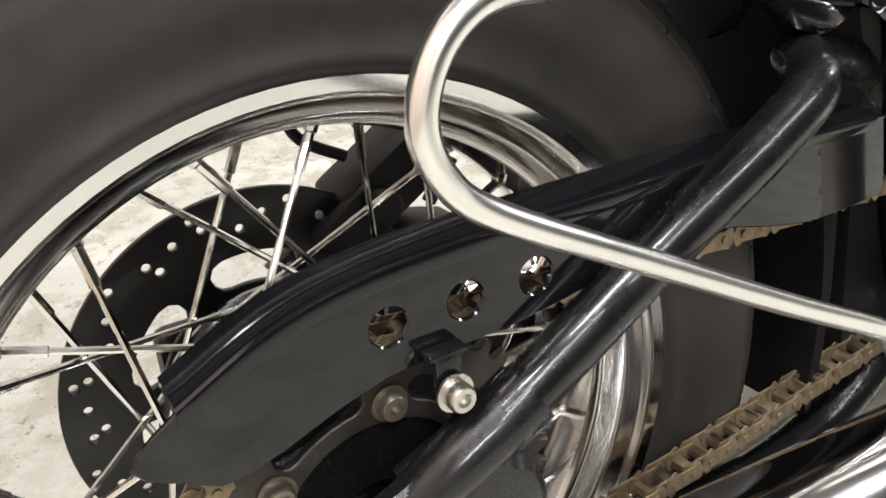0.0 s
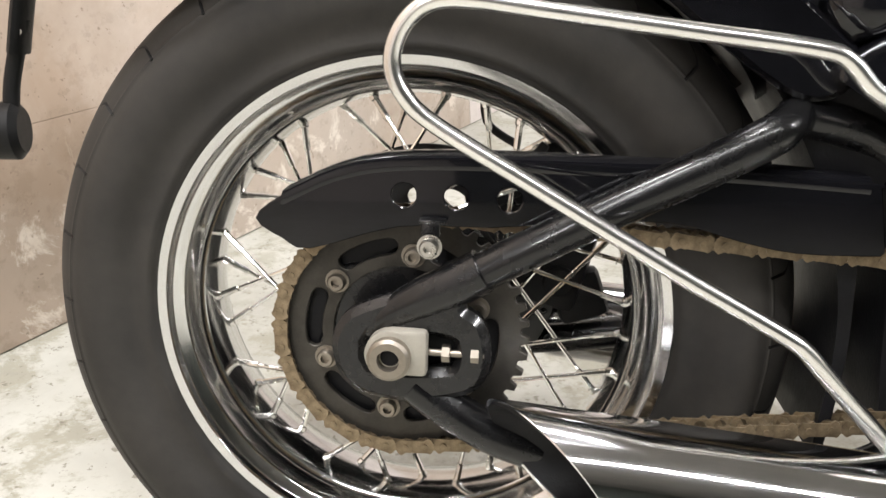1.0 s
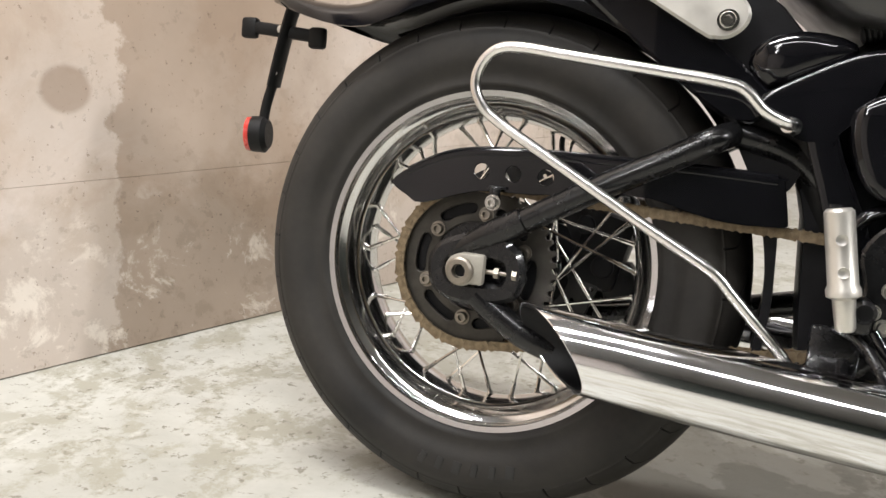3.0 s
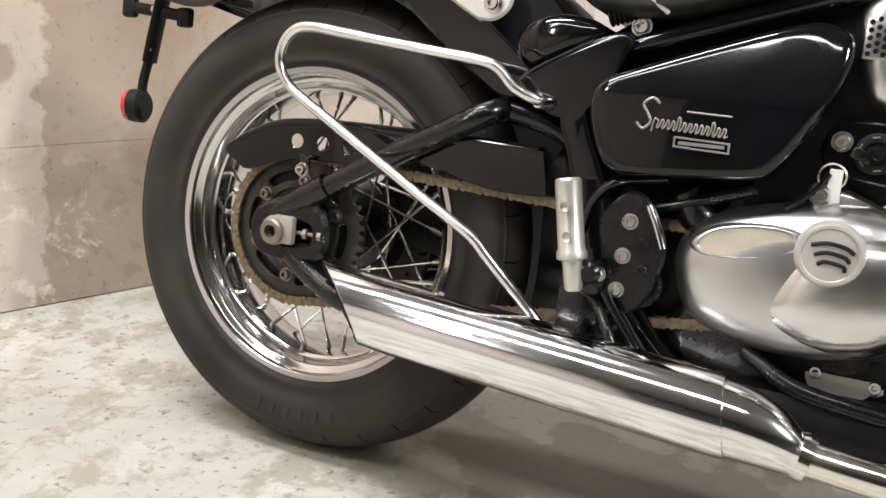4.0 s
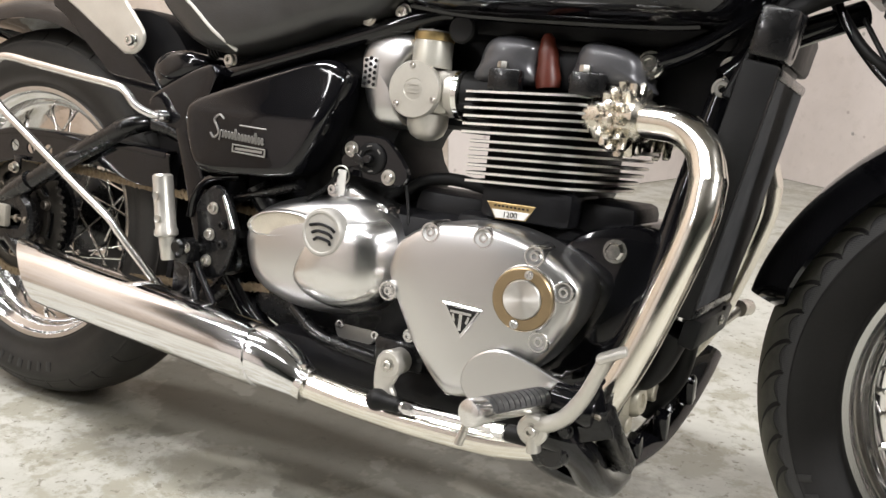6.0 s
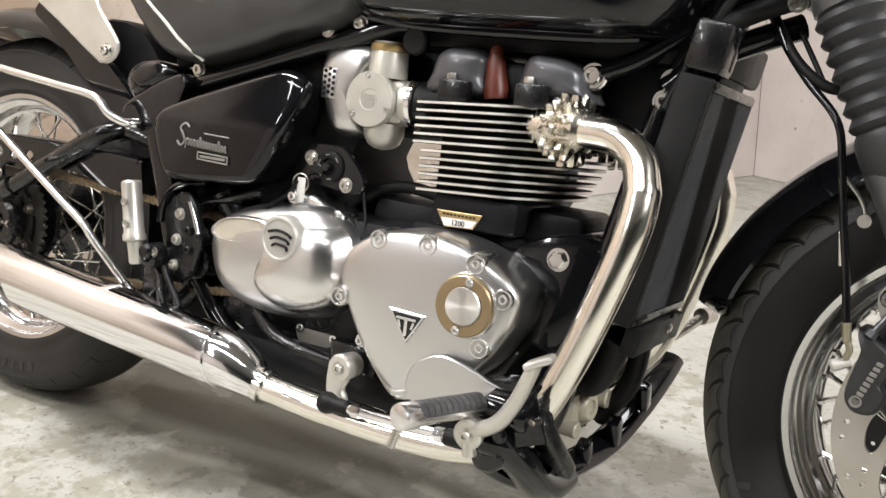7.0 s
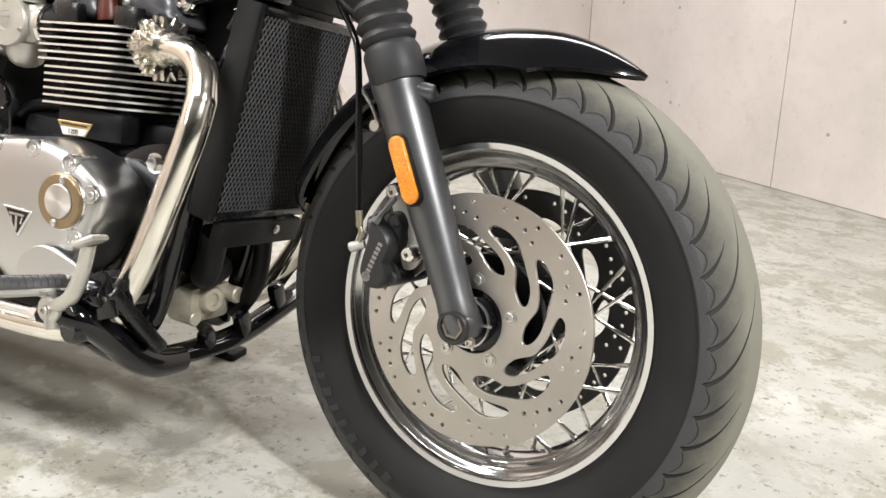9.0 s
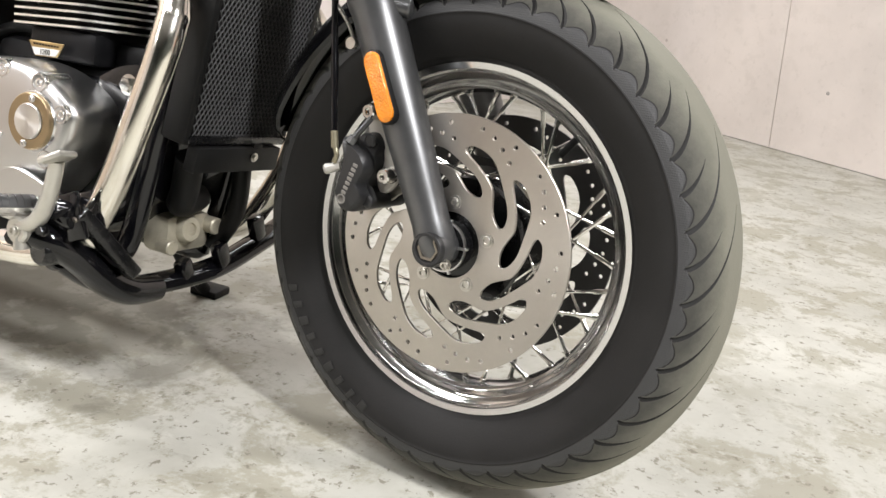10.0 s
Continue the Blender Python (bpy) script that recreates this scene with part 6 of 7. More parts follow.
part("master_cylinder", bm, BLACK, bike)

# ---- forward controls ----
bm = B()
lathe(bm, [(0.022, 0.0165), (-0.008, 0.0175), (-0.011, 0.0155), (-0.011, 0.009), (-0.008, 0.0085)], (0.786, -0.173, -0.064), (0, 1, 0), 28)
link = part("brake_link_arm", bm, SILVER, bike, "silver brake link arm")
bm = plate(outline([(0.7715, -0.064), (0.778, -0.051), (0.792, -0.05), (0.8, -0.062), (0.796, -0.078), (0.791, -0.09), (0.797, -0.102), (0.788, -0.112), (0.775, -0.107), (0.77, -0.086)], 3), [], -0.178, 0.01, 0.003)
part("arm", bm, SILVER, link)
bm = hexbolt(B(), 0.786, -0.183, -0.064, 0.006, 0.005, socket=True)
part("bolt", bm, STEEL, link)
bm = B()
lathe(bm, [(-0.0135, 0.004), (-0.011, 0.0095), (-0.005, 0.0135), (0.002, 0.014), (0.009, 0.0115), (0.014, 0.01), (0.03, 0.0095), (0.034, 0.006)], (0.79, -0.206, -0.102), (1, -0.08, 0.04), 22)
part("boot", bm, MATT, bike, "black rubber boot")
bm = B()
rod(bm, (0.82, -0.2085, -0.101), (0.985, -0.2235, -0.09), 0.0055, seg=14)
lathe(bm, [(0, 0.0085), (0.012, 0.0085)], (0.83, -0.2095, -0.1003), (1, -0.09, 0.067), 6)
lathe(bm, [(0, 0.0085), (0.012, 0.0085)], (0.95, -0.2203, -0.0923), (1, -0.09, 0.067), 6)
part("brake_rod", bm, CHROME, bike, "chrome brake rod")
bm = B()
rod(bm, (0.965, -0.222, -0.0915), (0.998, -0.226, -0.089), 0.01)
part("rod_end", bm, MATT, bike)
# footpeg pointing out to the side
bm = B()
p, q = Vector((1.005, -0.2, -0.046)), Vector((0.961, -0.336, -0.042))
lathe(bm, [(0, 0.012), (0.01, 0.013), (0.02, 0.0128), (0.112, 0.0128), (0.116, 0.0142), (0.136, 0.0148), (0.14, 0.0135), (0.142, 0.008)], p, q - p, 28)
foot = part("footpeg", bm, ALU_BRIGHT, bike, "silver footpeg with rubber tread")
bm = B()
u = (q - p).normalized().cross(Vector((0, 0, 1))).normalized()
for k in range(11):
    c = p + (q - p) * (0.16 + 0.062 * k)
    ring = []
    for r in (0.0146, 0.01):
        arc = [c + (u * math.cos(radians(a)) + Vector((0, 0, 1)) * math.sin(radians(a))) * r for a in range(10, 171, 20)]
        ring += arc if r > 0.012 else arc[::-1]
    d = (q - p) * 0.05
    skin(bm, [ring, [v + d for v in ring]])
skin(bm, [[p + (q - p) * s + (u * math.cos(radians(a)) + Vector((0, 0, 1)) * math.sin(radians(a))) * 0.0133 for a in range(0, 181, 20)] for s in (0.16, 0.83)])
part("rubber_tread", bm, FORKGREY, foot, "ribbed black rubber pad")
bm = B()
rod(bm, q + Vector((-0.002, 0.012, -0.01)), q + Vector((-0.008, 0.008, -0.036)), 0.0045)
part("feeler", bm, STEEL, foot)
bm = plate(outline([(0.893, -0.055), (0.9, -0.03), (0.92, -0.0145), (0.942, -0.01), (0.97, -0.016), (1.0, -0.026), (1.03, -0.037), (1.0, -0.06), (0.96, -0.075), (0.91, -0.074)], 4), [], -0.196, 0.008, 0.0015)
part("heel_plate", bm, ALU, bike, "silver heel guard plate")
bm = B()
tube(bm, [(1.002, -0.238, -0.07), (1.03, -0.243, -0.054), (1.05, -0.249, -0.026), (1.062, -0.254, 0.002), (1.071, -0.259, 0.026)], 0.0095, 14, radii=[0.0125, 0.012, 0.0108, 0.0098, 0.009], flat=0.75)
lathe(bm, [(0.012, 0.017), (-0.006, 0.017), (-0.009, 0.014)], (1.001, -0.24, -0.073), (0, 1, 0), 26)
tube(bm, [(1.001, -0.24, -0.073), (1.004, -0.24, -0.097)], 0.011, flat=0.7)
pedal = part("brake_pedal", bm, SILVER, bike, "curved silver brake pedal")
bm = B()
box(bm, (1.078, -0.266, 0.031), (0.032, 0.036, 0.0085), 0.004, Matrix.Rotation(radians(-28), 4, "Y") @ Matrix.Rotation(radians(14), 4, "Z"))
part("pad", bm, SILVER, pedal)
bm = hexbolt(B(), 1.001, -0.249, -0.073, 0.0065, 0.006, socket=True)
part("bolt", bm, STEEL, pedal)
bm = B()
tube(bm, [(1.004, -0.23, -0.077), (1.026, -0.212, -0.086), (1.04, -0.18, -0.11), (1.046, -0.14, -0.143), (1.052, -0.1, -0.162), (1.056, -0.05, -0.166)], 0.02, 18, radii=[0.016, 0.0195, 0.021, 0.0215, 0.021, 0.018])
bracket = part("control_bracket", bm, GLOSS, bike, "black forward control bracket")
bm = B()
lathe(bm, [(-0.014, 0.016), (-0.01, 0.019), (0.012, 0.019), (0.016, 0.016)], (1.02, -0.215, -0.098), (0.2, 1, 0), 26)
part("boss", bm, BLACK, bracket)
bm = B()
lathe(bm, [(0.0, 0.008), (0.001, 0.016), (0.005, 0.0195), (0.03, 0.0205), (0.048, 0.0195), (0.053, 0.0165), (0.055, 0.006)], (1.004, -0.205, -0.046), (1, -0.06, -0.05), 26)
part("pivot_barrel", bm, GLOSS, bracket)
for dy in (-0.012, 0.018):
    bm = B()
    box(bm, (1.05, -0.2 + dy, -0.05), (0.042, 0.008, 0.06), 0.004, Matrix.Rotation(radians(-22), 4, "Y"))
    part("clevis_plate", bm, GLOSS, bracket)
bm = B()
arm_p, arm_q = Vector((1.056, -0.21, -0.04)), Vector((1.075, -0.126, -0.128))
box(bm, (arm_p + arm_q) / 2, (0.034, 0.02, (arm_q - arm_p).length), 0.005, (arm_q - arm_p).to_track_quat("Z", "Y").to_matrix().to_4x4())
part("brace_bar", bm, BLACK, bracket)
bm = B()
lathe(bm, [(0, 0.0085), (0.006, 0.0085), (0.0075, 0.007), (0.0075, 0.003)], (1.058, -0.209, -0.05), (1, -0.1, -0.05), 6)
part("pivot_bolt", bm, SPROCKET_BOLT, bracket)
part("bolt", hexbolt(B(), 1.035, -0.238, -0.066, 0.0065, 0.008), BLACK, bracket)

# ---- radiator ----
RAD = Matrix.Translation((1.14, 0.003, 0.1955)) @ Matrix.Rotation(radians(-3), 4, "Z") @ Matrix.Rotation(0.169, 4, "Y")
bm = B()
box(bm, (-0.012, 0, 0), (0.03, 0.208, 0.28), 0.004)
rad = part("radiator", bm, MATT, bike, "black radiator behind a wire mesh guard", m=RAD)
for y in (-0.1035, 0.1035):
    bm = B()
    box(bm, (-0.008, y, 0), (0.04, 0.013, 0.292), 0.004)
    part("side_tank", bm, MATT, rad, m=RAD)
for z in (-0.1385, 0.1385):
    bm = B()
    box(bm, (-0.002, 0, z), (0.034, 0.204, 0.013), 0.004)
    part("frame_bar", bm, BLACK, rad, m=RAD)
bm = B()
box(bm, (-0.006, 0.034, 0.178), (0.034, 0.155, 0.05), 0.007)
box(bm, (-0.004, 0.0, 0.15), (0.02, 0.12, 0.016), 0.003)
part("top_tank", bm, MATT, rad, m=RAD)
bm = B()
box(bm, (-0.006, -0.082, 0.178), (0.042, 0.056, 0.056), 0.006)
box(bm, (0.012, -0.068, 0.182), (0.008, 0.018, 0.05), 0.003)
part("filler_housing", bm, BLACK, rad, m=RAD)
bm = B()
box(bm, (0.012, 0.0, -0.164), (0.02, 0.18, 0.036), 0.003)
box(bm, (0.023, 0.03, -0.142), (0.004, 0.02, 0.006), 0.001)
part("bottom_bracket", bm, MATT, rad, m=RAD)
bm = hexbolt(B(), 0, 0, 0, 0.005, 0.004)
part("bolt", bm, STEEL, rad, m=RAD @ Matrix.Translation((0.022, 0.03, -0.16)) @ Matrix.Rotation(radians(90), 4, "Z"))
# mesh of crossed wires
bm = B()
pitch, hy, hz = 0.0072, 0.097, 0.132
for s in (1, -1):
    c = -hz - hy * 1.7
    while c < hz + hy * 1.7:
        y0, y1 = -hy, hy
        z0, z1 = c + s * 1.7 * y0, c + s * 1.7 * y1
        pts = []
        for y, z in ((y0, z0), (y1, z1)):
            if z > hz:
                y, z = (hz - c) / (s * 1.7), hz
            if z < -hz:
                y, z = (-hz - c) / (s * 1.7), -hz
            pts.append((0.0115 + 0.0007 * s, y, z))
        if abs(pts[0][1] - pts[1][1]) > 0.002:
            rod(bm, pts[0], pts[1], 0.0009, seg=5)
        c += pitch * 1.9
tagged(part("mesh_guard", bm, MESH, rad, "black diamond wire mesh", m=RAD), kind="stuff")
# cream water pump and hoses low behind it
bm = B()
box(bm, (1.025, 0.02, -0.095), (0.05, 0.1, 0.06), 0.014)
lathe(bm, [(0, 0.023), (0.018, 0.022), (0.024, 0.017), (0.024, 0.01), (0.02, 0.009)], (1.038, 0.01, -0.088), (1, -0.15, 0.1), 26)
rod(bm, (1.045, 0.06, -0.085), (1.068, 0.058, -0.085), 0.013)
rod(bm, (1.03, -0.02, -0.112), (1.056, -0.024, -0.112), 0.011)
part("oil_pump_cover", bm, PUMP, engine, "pale cast pump cover")
bm = B()
tube(bm, [(1.1, -0.06, 0.03), (1.08, -0.04, -0.02), (1.06, -0.02, -0.045), (1.05, 0.03, -0.04)], 0.02)
tube(bm, [(1.1, 0.06, 0.02), (1.09, 0.07, -0.06), (1.05, 0.08, -0.12)], 0.014)
part("coolant_hose", bm, MATT, engine)

# ---- front fork ----
RAKE = -0.494


def fork_at(w, y):
    return Vector((RAKE * w, y, w))


for s, name in ((-1, "fork_leg"), (1, "fork_leg")):
    y = 0.099 * s
    d = fork_at(1, 0)
    u = d.normalized()
    bm = B()
    lathe(bm, [(-0.018, 0.016), (-0.01, 0.0205), (0.01, 0.0245), (0.03, 0.0225), (0.06, 0.0235), (0.14, 0.027), (0.25, 0.0295), (0.285, 0.03), (0.29, 0.0315), (0.3, 0.0315)], (0, y, 0), u, 36)
    leg = part(name, bm, FORKGREY, bike, "dark grey fork leg with rubber gaiter", m=FRONT)
    bm = B()
    prof = [(0.296, 0.0325), (0.305, 0.0345), (0.312, 0.035), (0.335, 0.035), (0.342, 0.032)]
    z = 0.345
    for k in range(7):
        prof += [(z, 0.0295), (z + 0.0035, 0.0335), (z + 0.0075, 0.0352), (z + 0.017, 0.029)]
        z += 0.0185
    lathe(bm, prof, (0.004, y, 0), u, 36)
    part("gaiter", bm, RUBBER2, leg, "black ribbed rubber fork gaiter", angle=40, m=FRONT)
    bm = B()
    lathe(bm, [(z - 0.002, 0.029), (z, 0.0325), (z + 0.014, 0.0325), (z + 0.016, 0.0305), (z + 0.09, 0.0305)], (0.004, y, 0), u, 36)
    part("shroud", bm, FORKGREY, leg, m=FRONT)
    bm = B()
    lathe(bm, [(0.51, 0.034), (0.6, 0.034)], (0, y, 0), u, 24)
    part("upper_tube", bm, FORKGREY, leg, m=FRONT)
    bm = B()
    lathe(bm, [(0.05, 0.02), (0.015, 0.0225), (0.005, 0.022), (0.0, 0.02)], (0.0, s * 0.117, 0.0), (0, -s, 0), 28)
    part("axle_clamp", bm, FORKGREY, leg, m=FRONT)
    bm = B()
    lathe(bm, [(-0.006, 0.0205), (0.004, 0.0205), (0.006, 0.019), (0.006, 0.0155), (0.002, 0.0145)], (0.0, s * 0.117, 0.0), (0, s, 0), 32)
    part("axle_collar", bm, CALIPER, leg, m=FRONT)
    bm = B()
    lathe(bm, [(-0.004, 0.0148), (0.003, 0.0148), (0.0036, 0.014), (0.0036, 0.0112), (-0.003, 0.0106)], (0.0, s * 0.117, 0.0), (0, s, 0), 6)
    part("axle_nut", bm, SPROCKET_BOLT, leg, m=FRONT)
    part("axle_bore", rod(B(), (0, s * 0.107, 0), (0, s * 0.1145, 0), 0.0115), DARK, leg, m=FRONT)
    bm = hexbolt(B(), 0.022, s * 0.112, -0.014, 0.005, 0.006, s, socket=True)
    part("bolt", bm, STEEL, leg, m=FRONT)
    bm = B()
    rod(bm, fork_at(0.262, y) + Vector((0.02, 0, 0)), fork_at(0.262, y) + Vector((0.045, -s * 0.01, -0.002)), 0.011)
    part("mudguard_stay", bm, FORKGREY, leg, m=FRONT)
bm = B()
c = Vector((-0.0845, -0.131, 0.17))
u = fork_at(1, 0).normalized()
v = Vector((u.z, 0, -u.x))
half, w = 0.044, 0.0115
shape = []
for k in range(24):
    a = 2 * math.pi * k / 24
    shape.append((math.cos(a) * w, math.sin(a) * w + (half - w) * (1 if math.sin(a) > 0 else -1)))
for mat, grow, y0, y1, nm in ((ORANGE, 0.93, 0.0, -0.005, "amber_reflector"), (MATT, 1.0, 0.012, -0.001, "reflector_back")):
    bm = B()
    skin(bm, [[c + u * (b * grow) + v * (a * grow) + Vector((0, yy, 0)) for a, b in shape] for yy in (y0, y1)] + [[c + u * (b * grow * 0.95) + v * (a * grow * 0.9) + Vector((0, y1 - 0.0015, 0)) for a, b in shape]])
    ob = part(nm, bm, mat, bike, "amber oval fork reflector" if mat is ORANGE else "", m=FRONT)
# front discs with wavy windows
def front_disc(y, mat, label):
    holes = [circle(0, 0, 0.04, 36)]
    # one window: a wide rounded foot near the hub, a narrow waist, a rounded outer end swept back
    window = [(0.1146, 88.5), (0.1187, 86.7), (0.1206, 83.3), (0.1196, 76.5), (0.1166, 70.5), (0.1118, 65.0), (0.1031, 58.0), (0.0955, 50.0), (0.0905, 42.5), (0.0846, 34.9), (0.0772, 28.6), (0.071, 27.2), (0.067, 32.4), (0.0686, 43.8), (0.0763, 51.9), (0.0857, 58.0), (0.0906, 63.7), (0.0957, 71.4), (0.1018, 79.6), (0.1085, 86.3)]
    for k in range(10):
        turned = [(r * math.cos(radians(a + 36 * k)), r * math.sin(radians(a + 36 * k))) for r, a in window]
        holes.append(outline(turned, 3))
        for r, a in ((0.143, 26.5), (0.1245, 24.6), (0.1422, 9.3), (0.1383, 2.1), (0.1315, 31.5)):
            a = radians(a + 36 * k)
            holes.append(circle(r * math.cos(a), r * math.sin(a), 0.0031, 12))
    bm = plate(circle(0, 0, 0.1535, 110), holes, y, 0.0048, 0.0004)
    disc = part("front_brake_disc", bm, mat, front, label, m=FRONT)
    for k in range(5):
        a = 2 * math.pi * k / 5 + 0.32
        bm = hexbolt(B(), 0.0512 * math.cos(a), y - 0.0024 if y < 0 else y + 0.0024, 0.0512 * math.sin(a), 0.0062, 0.004, -1 if y < 0 else 1, socket=True)
        part("bolt", bm, STEEL, front, m=FRONT)
    return disc


front_disc(-0.07, DISC, "brushed steel brake disc with wavy windows")
front_disc(0.07, DISC_SHADED, "far front brake disc, steel darkened for shade")
bm = B()
lathe(bm, [(-0.085, 0.029), (-0.068, 0.03), (-0.064, 0.056), (-0.058, 0.057), (-0.05, 0.04)], seg=36)
part("hub_flange", bm, BLACK, front, m=FRONT)
for k in range(5):
    a = 2 * math.pi * k / 5 + 0.1
    bm = B()
    box(bm, (0.024 * math.cos(a), -0.0865, 0.024 * math.sin(a)), (0.02, 0.004, 0.0035), 0.001, Matrix.Rotation(-a, 4, "Y"))
    part("hub_rib", bm, ALU, front, m=FRONT)
bm = B()
lathe(bm, [(-0.09, 0.016), (-0.112, 0.016)], seg=24)
lathe(bm, [(-0.084, 0.0305), (-0.088, 0.0305), (-0.088, 0.0285), (-0.084, 0.0285)], seg=36, loop=True)
part("axle", bm, ALU, front, m=FRONT)

# front caliper, its bracket, hose and bolts
bm = B()
dome(bm, [(-0.1369, 0.1057), (-0.1175, 0.0997), (-0.1024, 0.0878), (-0.0977, 0.0727), (-0.1055, 0.0529), (-0.0992, 0.0395), (-0.1098, 0.0202), (-0.1283, 0.0182), (-0.1388, 0.0312), (-0.1381, 0.0499), (-0.134, 0.0691), (-0.1317, 0.0878)], [(1, -0.08), (1, -0.112), (0.96, -0.119), (0.85, -0.1235), (0.5, -0.125)], 4)
cal = part("front_caliper", bm, CALIPER, bike, "matt black two-lobed brake caliper with pale marks", m=FRONT)
bm = B()
dome(bm, [(-0.128, 0.104), (-0.118, 0.113), (-0.1068, 0.1141), (-0.098, 0.105), (-0.0965, 0.0936), (-0.0945, 0.082), (-0.0961, 0.0721), (-0.1037, 0.0507), (-0.092, 0.042), (-0.0899, 0.0322), (-0.097, 0.025), (-0.1117, 0.022), (-0.128, 0.04)], [(0.95, -0.03), (1, -0.036), (1, -0.094), (0.94, -0.102), (0.7, -0.105)], 3)
part("inner_body", bm, CALIPER, cal, m=FRONT)
for x, z in ((-0.106, 0.105), (-0.1, 0.034)):
    bm = B()
    lathe(bm, [(0, 0.0085), (-0.006, 0.0082), (-0.008, 0.006)], (x, -0.102, z), (0, 1, 0), 18)
    part("pin_boss", bm, CALIPER, cal, m=FRONT)
for k in range(7):
    w = 0.2 + 0.8 * k / 6
    bm = B()
    box(bm, (-0.1262 + 0.0157 * w, -0.1254, 0.0325 + 0.043 * w), (0.0068, 0.001, 0.0042), 0.0007, Matrix.Rotation(radians(14), 4, "Y"))
    part("letter_mark", bm, MARK, cal, m=FRONT)
bm = B()
lathe(bm, [(-0.1245, 0.0062), (-0.1258, 0.0062), (-0.1258, 0.0044), (-0.1245, 0.0042)], (-0.1262, 0, 0.0325), (0, 1, 0), 22)
part("letter_mark", bm, MARK, cal, m=FRONT)
bm = plate(outline([(-0.127, 0.142), (-0.118, 0.15), (-0.107, 0.144), (-0.1, 0.118), (-0.082, 0.084), (-0.074, 0.067), (-0.083, 0.05), (-0.095, 0.046), (-0.102, 0.06), (-0.115, 0.1), (-0.126, 0.126)], 2), [circle(-0.099, 0.098, 0.004, 12)], -0.086, 0.008, 0.0015)
part("caliper_bracket", bm, PALE, cal, "pale caliper bracket", m=FRONT)
for x, z in ((-0.116, 0.1386), (-0.0835, 0.0672)):
    bm = B()
    lathe(bm, [(0.012, 0.0105), (-0.003, 0.0105), (-0.005, 0.0095), (-0.011, 0.009), (-0.0125, 0.0075), (-0.0125, 0.0045), (-0.008, 0.004)], (x, -0.094, z), (0, 1, 0), 22)
    part("bolt", bm, CHROME_WORN, cal, m=FRONT)
bm = B()
rod(bm, (-0.1225, -0.118, 0.1055), (-0.108, -0.108, 0.132), 0.0036)
lathe(bm, [(0, 0.0065), (0.008, 0.006)], (-0.126, -0.12, 0.1), (0.45, 0.2, 0.85), 6)
part("guide_pin", bm, FORKGREY, cal, m=FRONT)
bm = B()
lathe(bm, [(-0.012, 0.005), (0, 0.006), (0.002, 0.0066), (0.006, 0.0066), (0.008, 0.005)], (-0.1485, -0.122, 0.0655), (-0.8, -0.3, -0.35), 16)
part("banjo_bolt", bm, PALE, cal, m=FRONT)
bm = B()
tube(bm, [(-0.143, -0.124, 0.0735), (-0.1405, -0.124, 0.083), (-0.1445, -0.124, 0.0925)], 0.0034)
rod(bm, (-0.1443, -0.124, 0.0905), (-0.148, -0.124, 0.1106), 0.0045, seg=14)
part("banjo_neck", bm, BRASS2, cal, m=FRONT)
bm = B()
tube(bm, [(-0.148, -0.124, 0.11), (-0.158, -0.12, 0.16), (-0.17, -0.114, 0.21), (-0.182, -0.108, 0.265), (-0.195, -0.105, 0.31), (-0.235, -0.09, 0.35), (-0.265, -0.08, 0.385), (-0.285, -0.07, 0.42)], 0.0042, 12)
hose = part("brake_hose", bm, GLOSS, bike, "black front brake hose", m=FRONT)
bm = B()
tube(bm, [(-0.164, -0.1125, 0.165), (-0.17, -0.111, 0.2)], 0.0046, 10)
part("hose_sleeve", bm, CHROME_WORN, hose, m=FRONT)
bm = B()
tube(bm, [(-0.178, -0.108, 0.255), (-0.16, -0.105, 0.235), (-0.152, -0.1, 0.215)], 0.0025)
lathe(bm, [(0, 0.007), (-0.008, 0.007)], (-0.152, -0.1, 0.213), (0, 1, 0), 14)
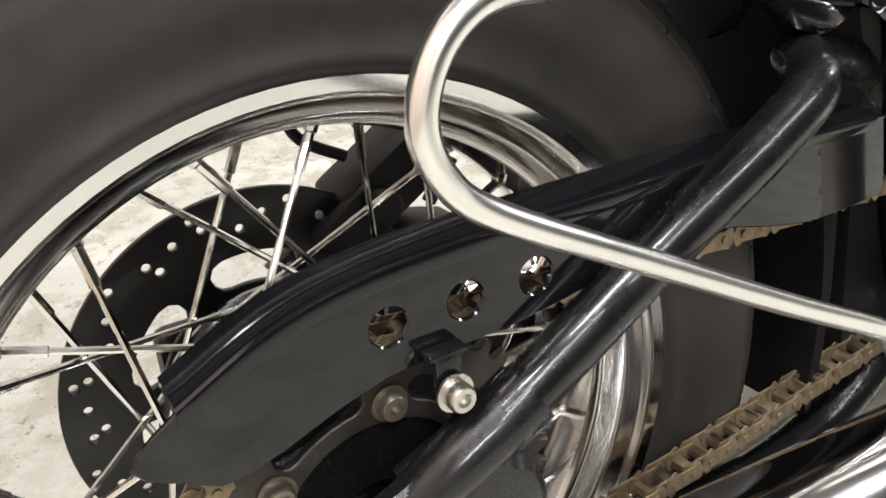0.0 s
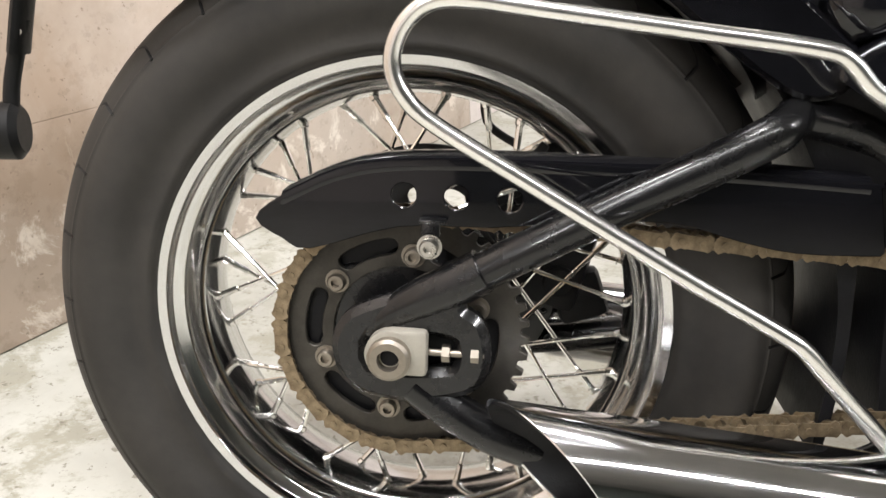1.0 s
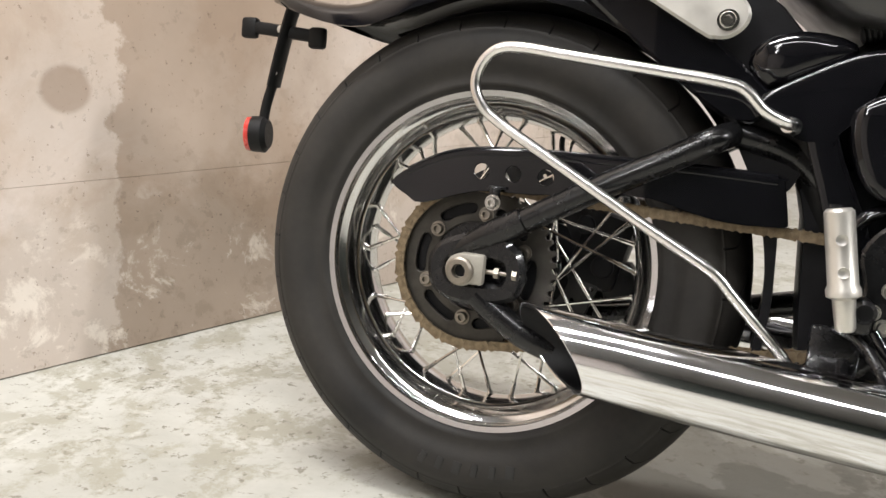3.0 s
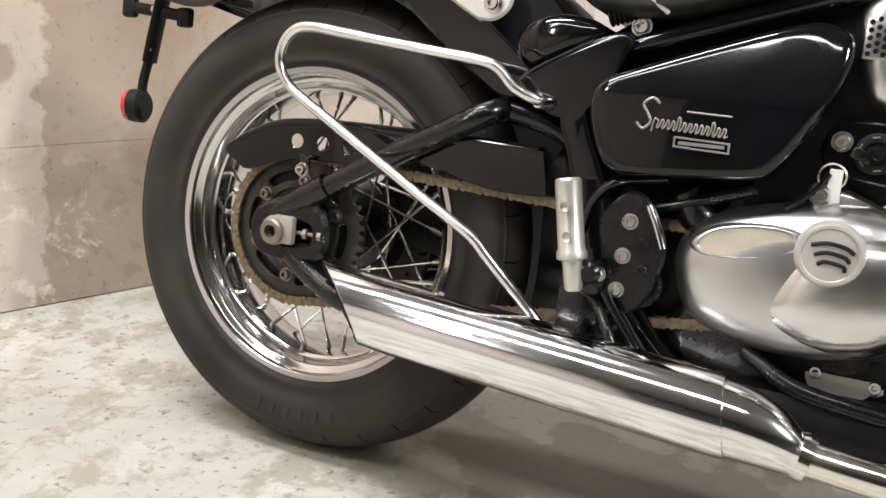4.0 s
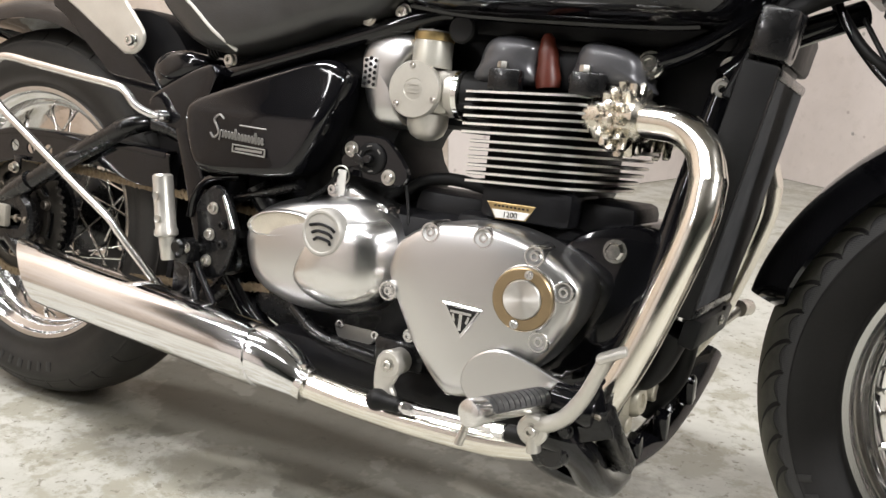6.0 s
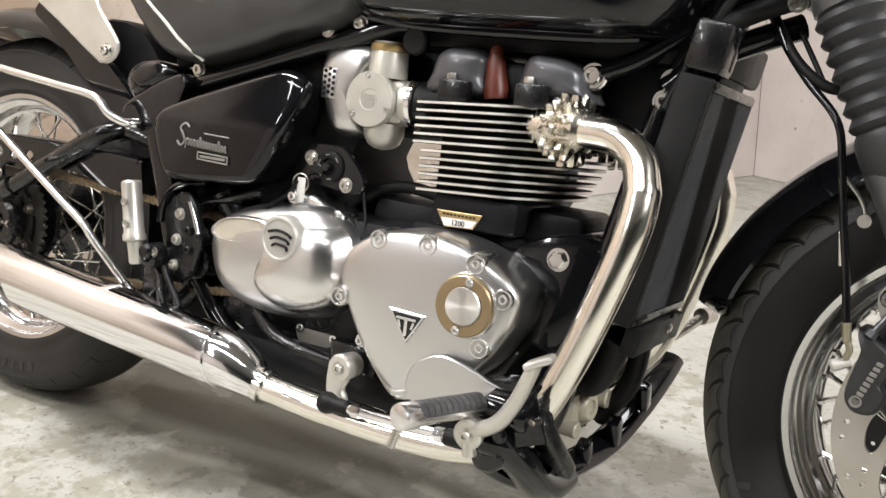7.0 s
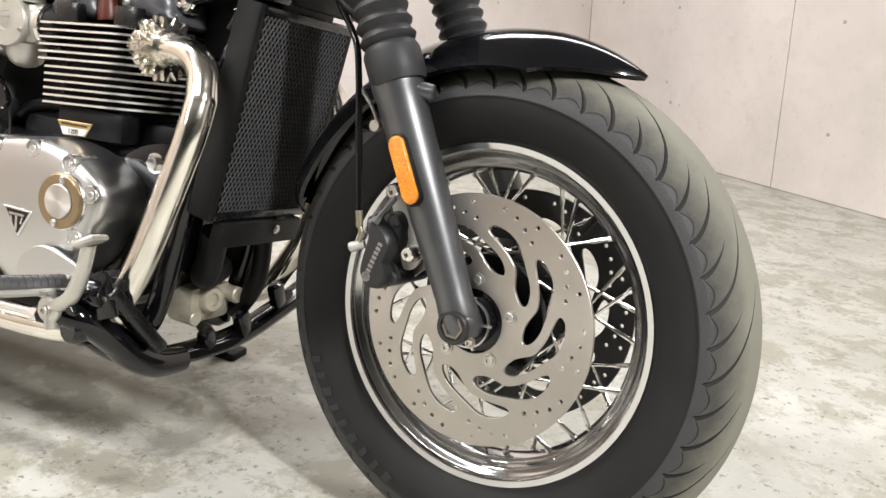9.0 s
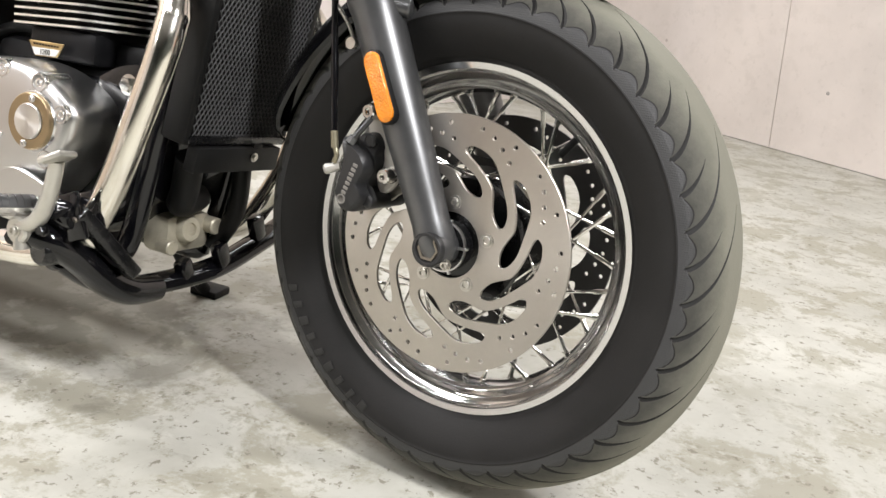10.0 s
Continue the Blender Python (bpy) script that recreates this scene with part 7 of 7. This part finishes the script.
part("hose_clip", bm, STEEL, hose, m=FRONT)
bm = B()
tube(bm, [(-0.29, -0.06, 0.42), (-0.25, -0.085, 0.37), (-0.215, -0.09, 0.345), (-0.19, -0.08, 0.345)], 0.006, 10)
tube(bm, [(-0.27, -0.05, 0.42), (-0.235, -0.07, 0.37), (-0.22, -0.085, 0.35)], 0.003, 8)
part("brake_hose", bm, MATT, bike, m=FRONT)
bm = B()
box(bm, (-0.235, 0, 0.475), (0.11, 0.26, 0.045), 0.015, Matrix.Rotation(radians(-26), 4, "Y"))
part("lower_yoke", bm, BLACK, bike, m=FRONT)
for k, (x, z) in enumerate(((1.232, 0.446), (1.236, 0.427))):
    bm = hexbolt(B(), x, -0.07, z, 0.008, 0.006, socket=True)
    part("bolt", bm, STEEL, frame_part)
bm = B()
tube(bm, [(1.25, -0.05, 0.44), (1.2, -0.06, 0.42), (1.15, -0.08, 0.39)], 0.012)
tube(bm, [(1.24, -0.03, 0.47), (1.18, -0.075, 0.44), (1.14, -0.085, 0.36), (1.12, -0.1, 0.3)], 0.006)
part("wiring_loom", bm, MATT, bike)
# far-side gear lever end and the side stand
bm = B()
tube(bm, [(1.04, 0.22, -0.06), (1.1, 0.26, -0.02), (1.13, 0.29, 0.01)], 0.008)
lathe(bm, [(-0.016, 0.013), (0.016, 0.013)], (1.135, 0.3, 0.013), (0.3, 1, 0), 20)
part("gear_lever", bm, STEEL, bike, "steel gear lever with round end")
bm = B()
tube(bm, [(0.93, 0.12, -0.13), (0.905, 0.2, -0.2), (0.885, 0.29, -0.268)], 0.012)
box(bm, (0.885, 0.308, -0.2735), (0.06, 0.045, 0.016), 0.004, Matrix.Rotation(radians(8), 4, "X"))
part("side_stand", bm, MATT, bike, "black side stand standing on the floor")
# lugs along the lower cross bar
for x, y, z in ((1.062, 0.0, -0.148), (1.082, 0.055, -0.125), (1.1, 0.115, -0.085)):
    part("lug", box(B(), (x, y, z), (0.02, 0.024, 0.04), 0.005, Matrix.Rotation(radians(25), 4, "X")), GLOSS, cross)
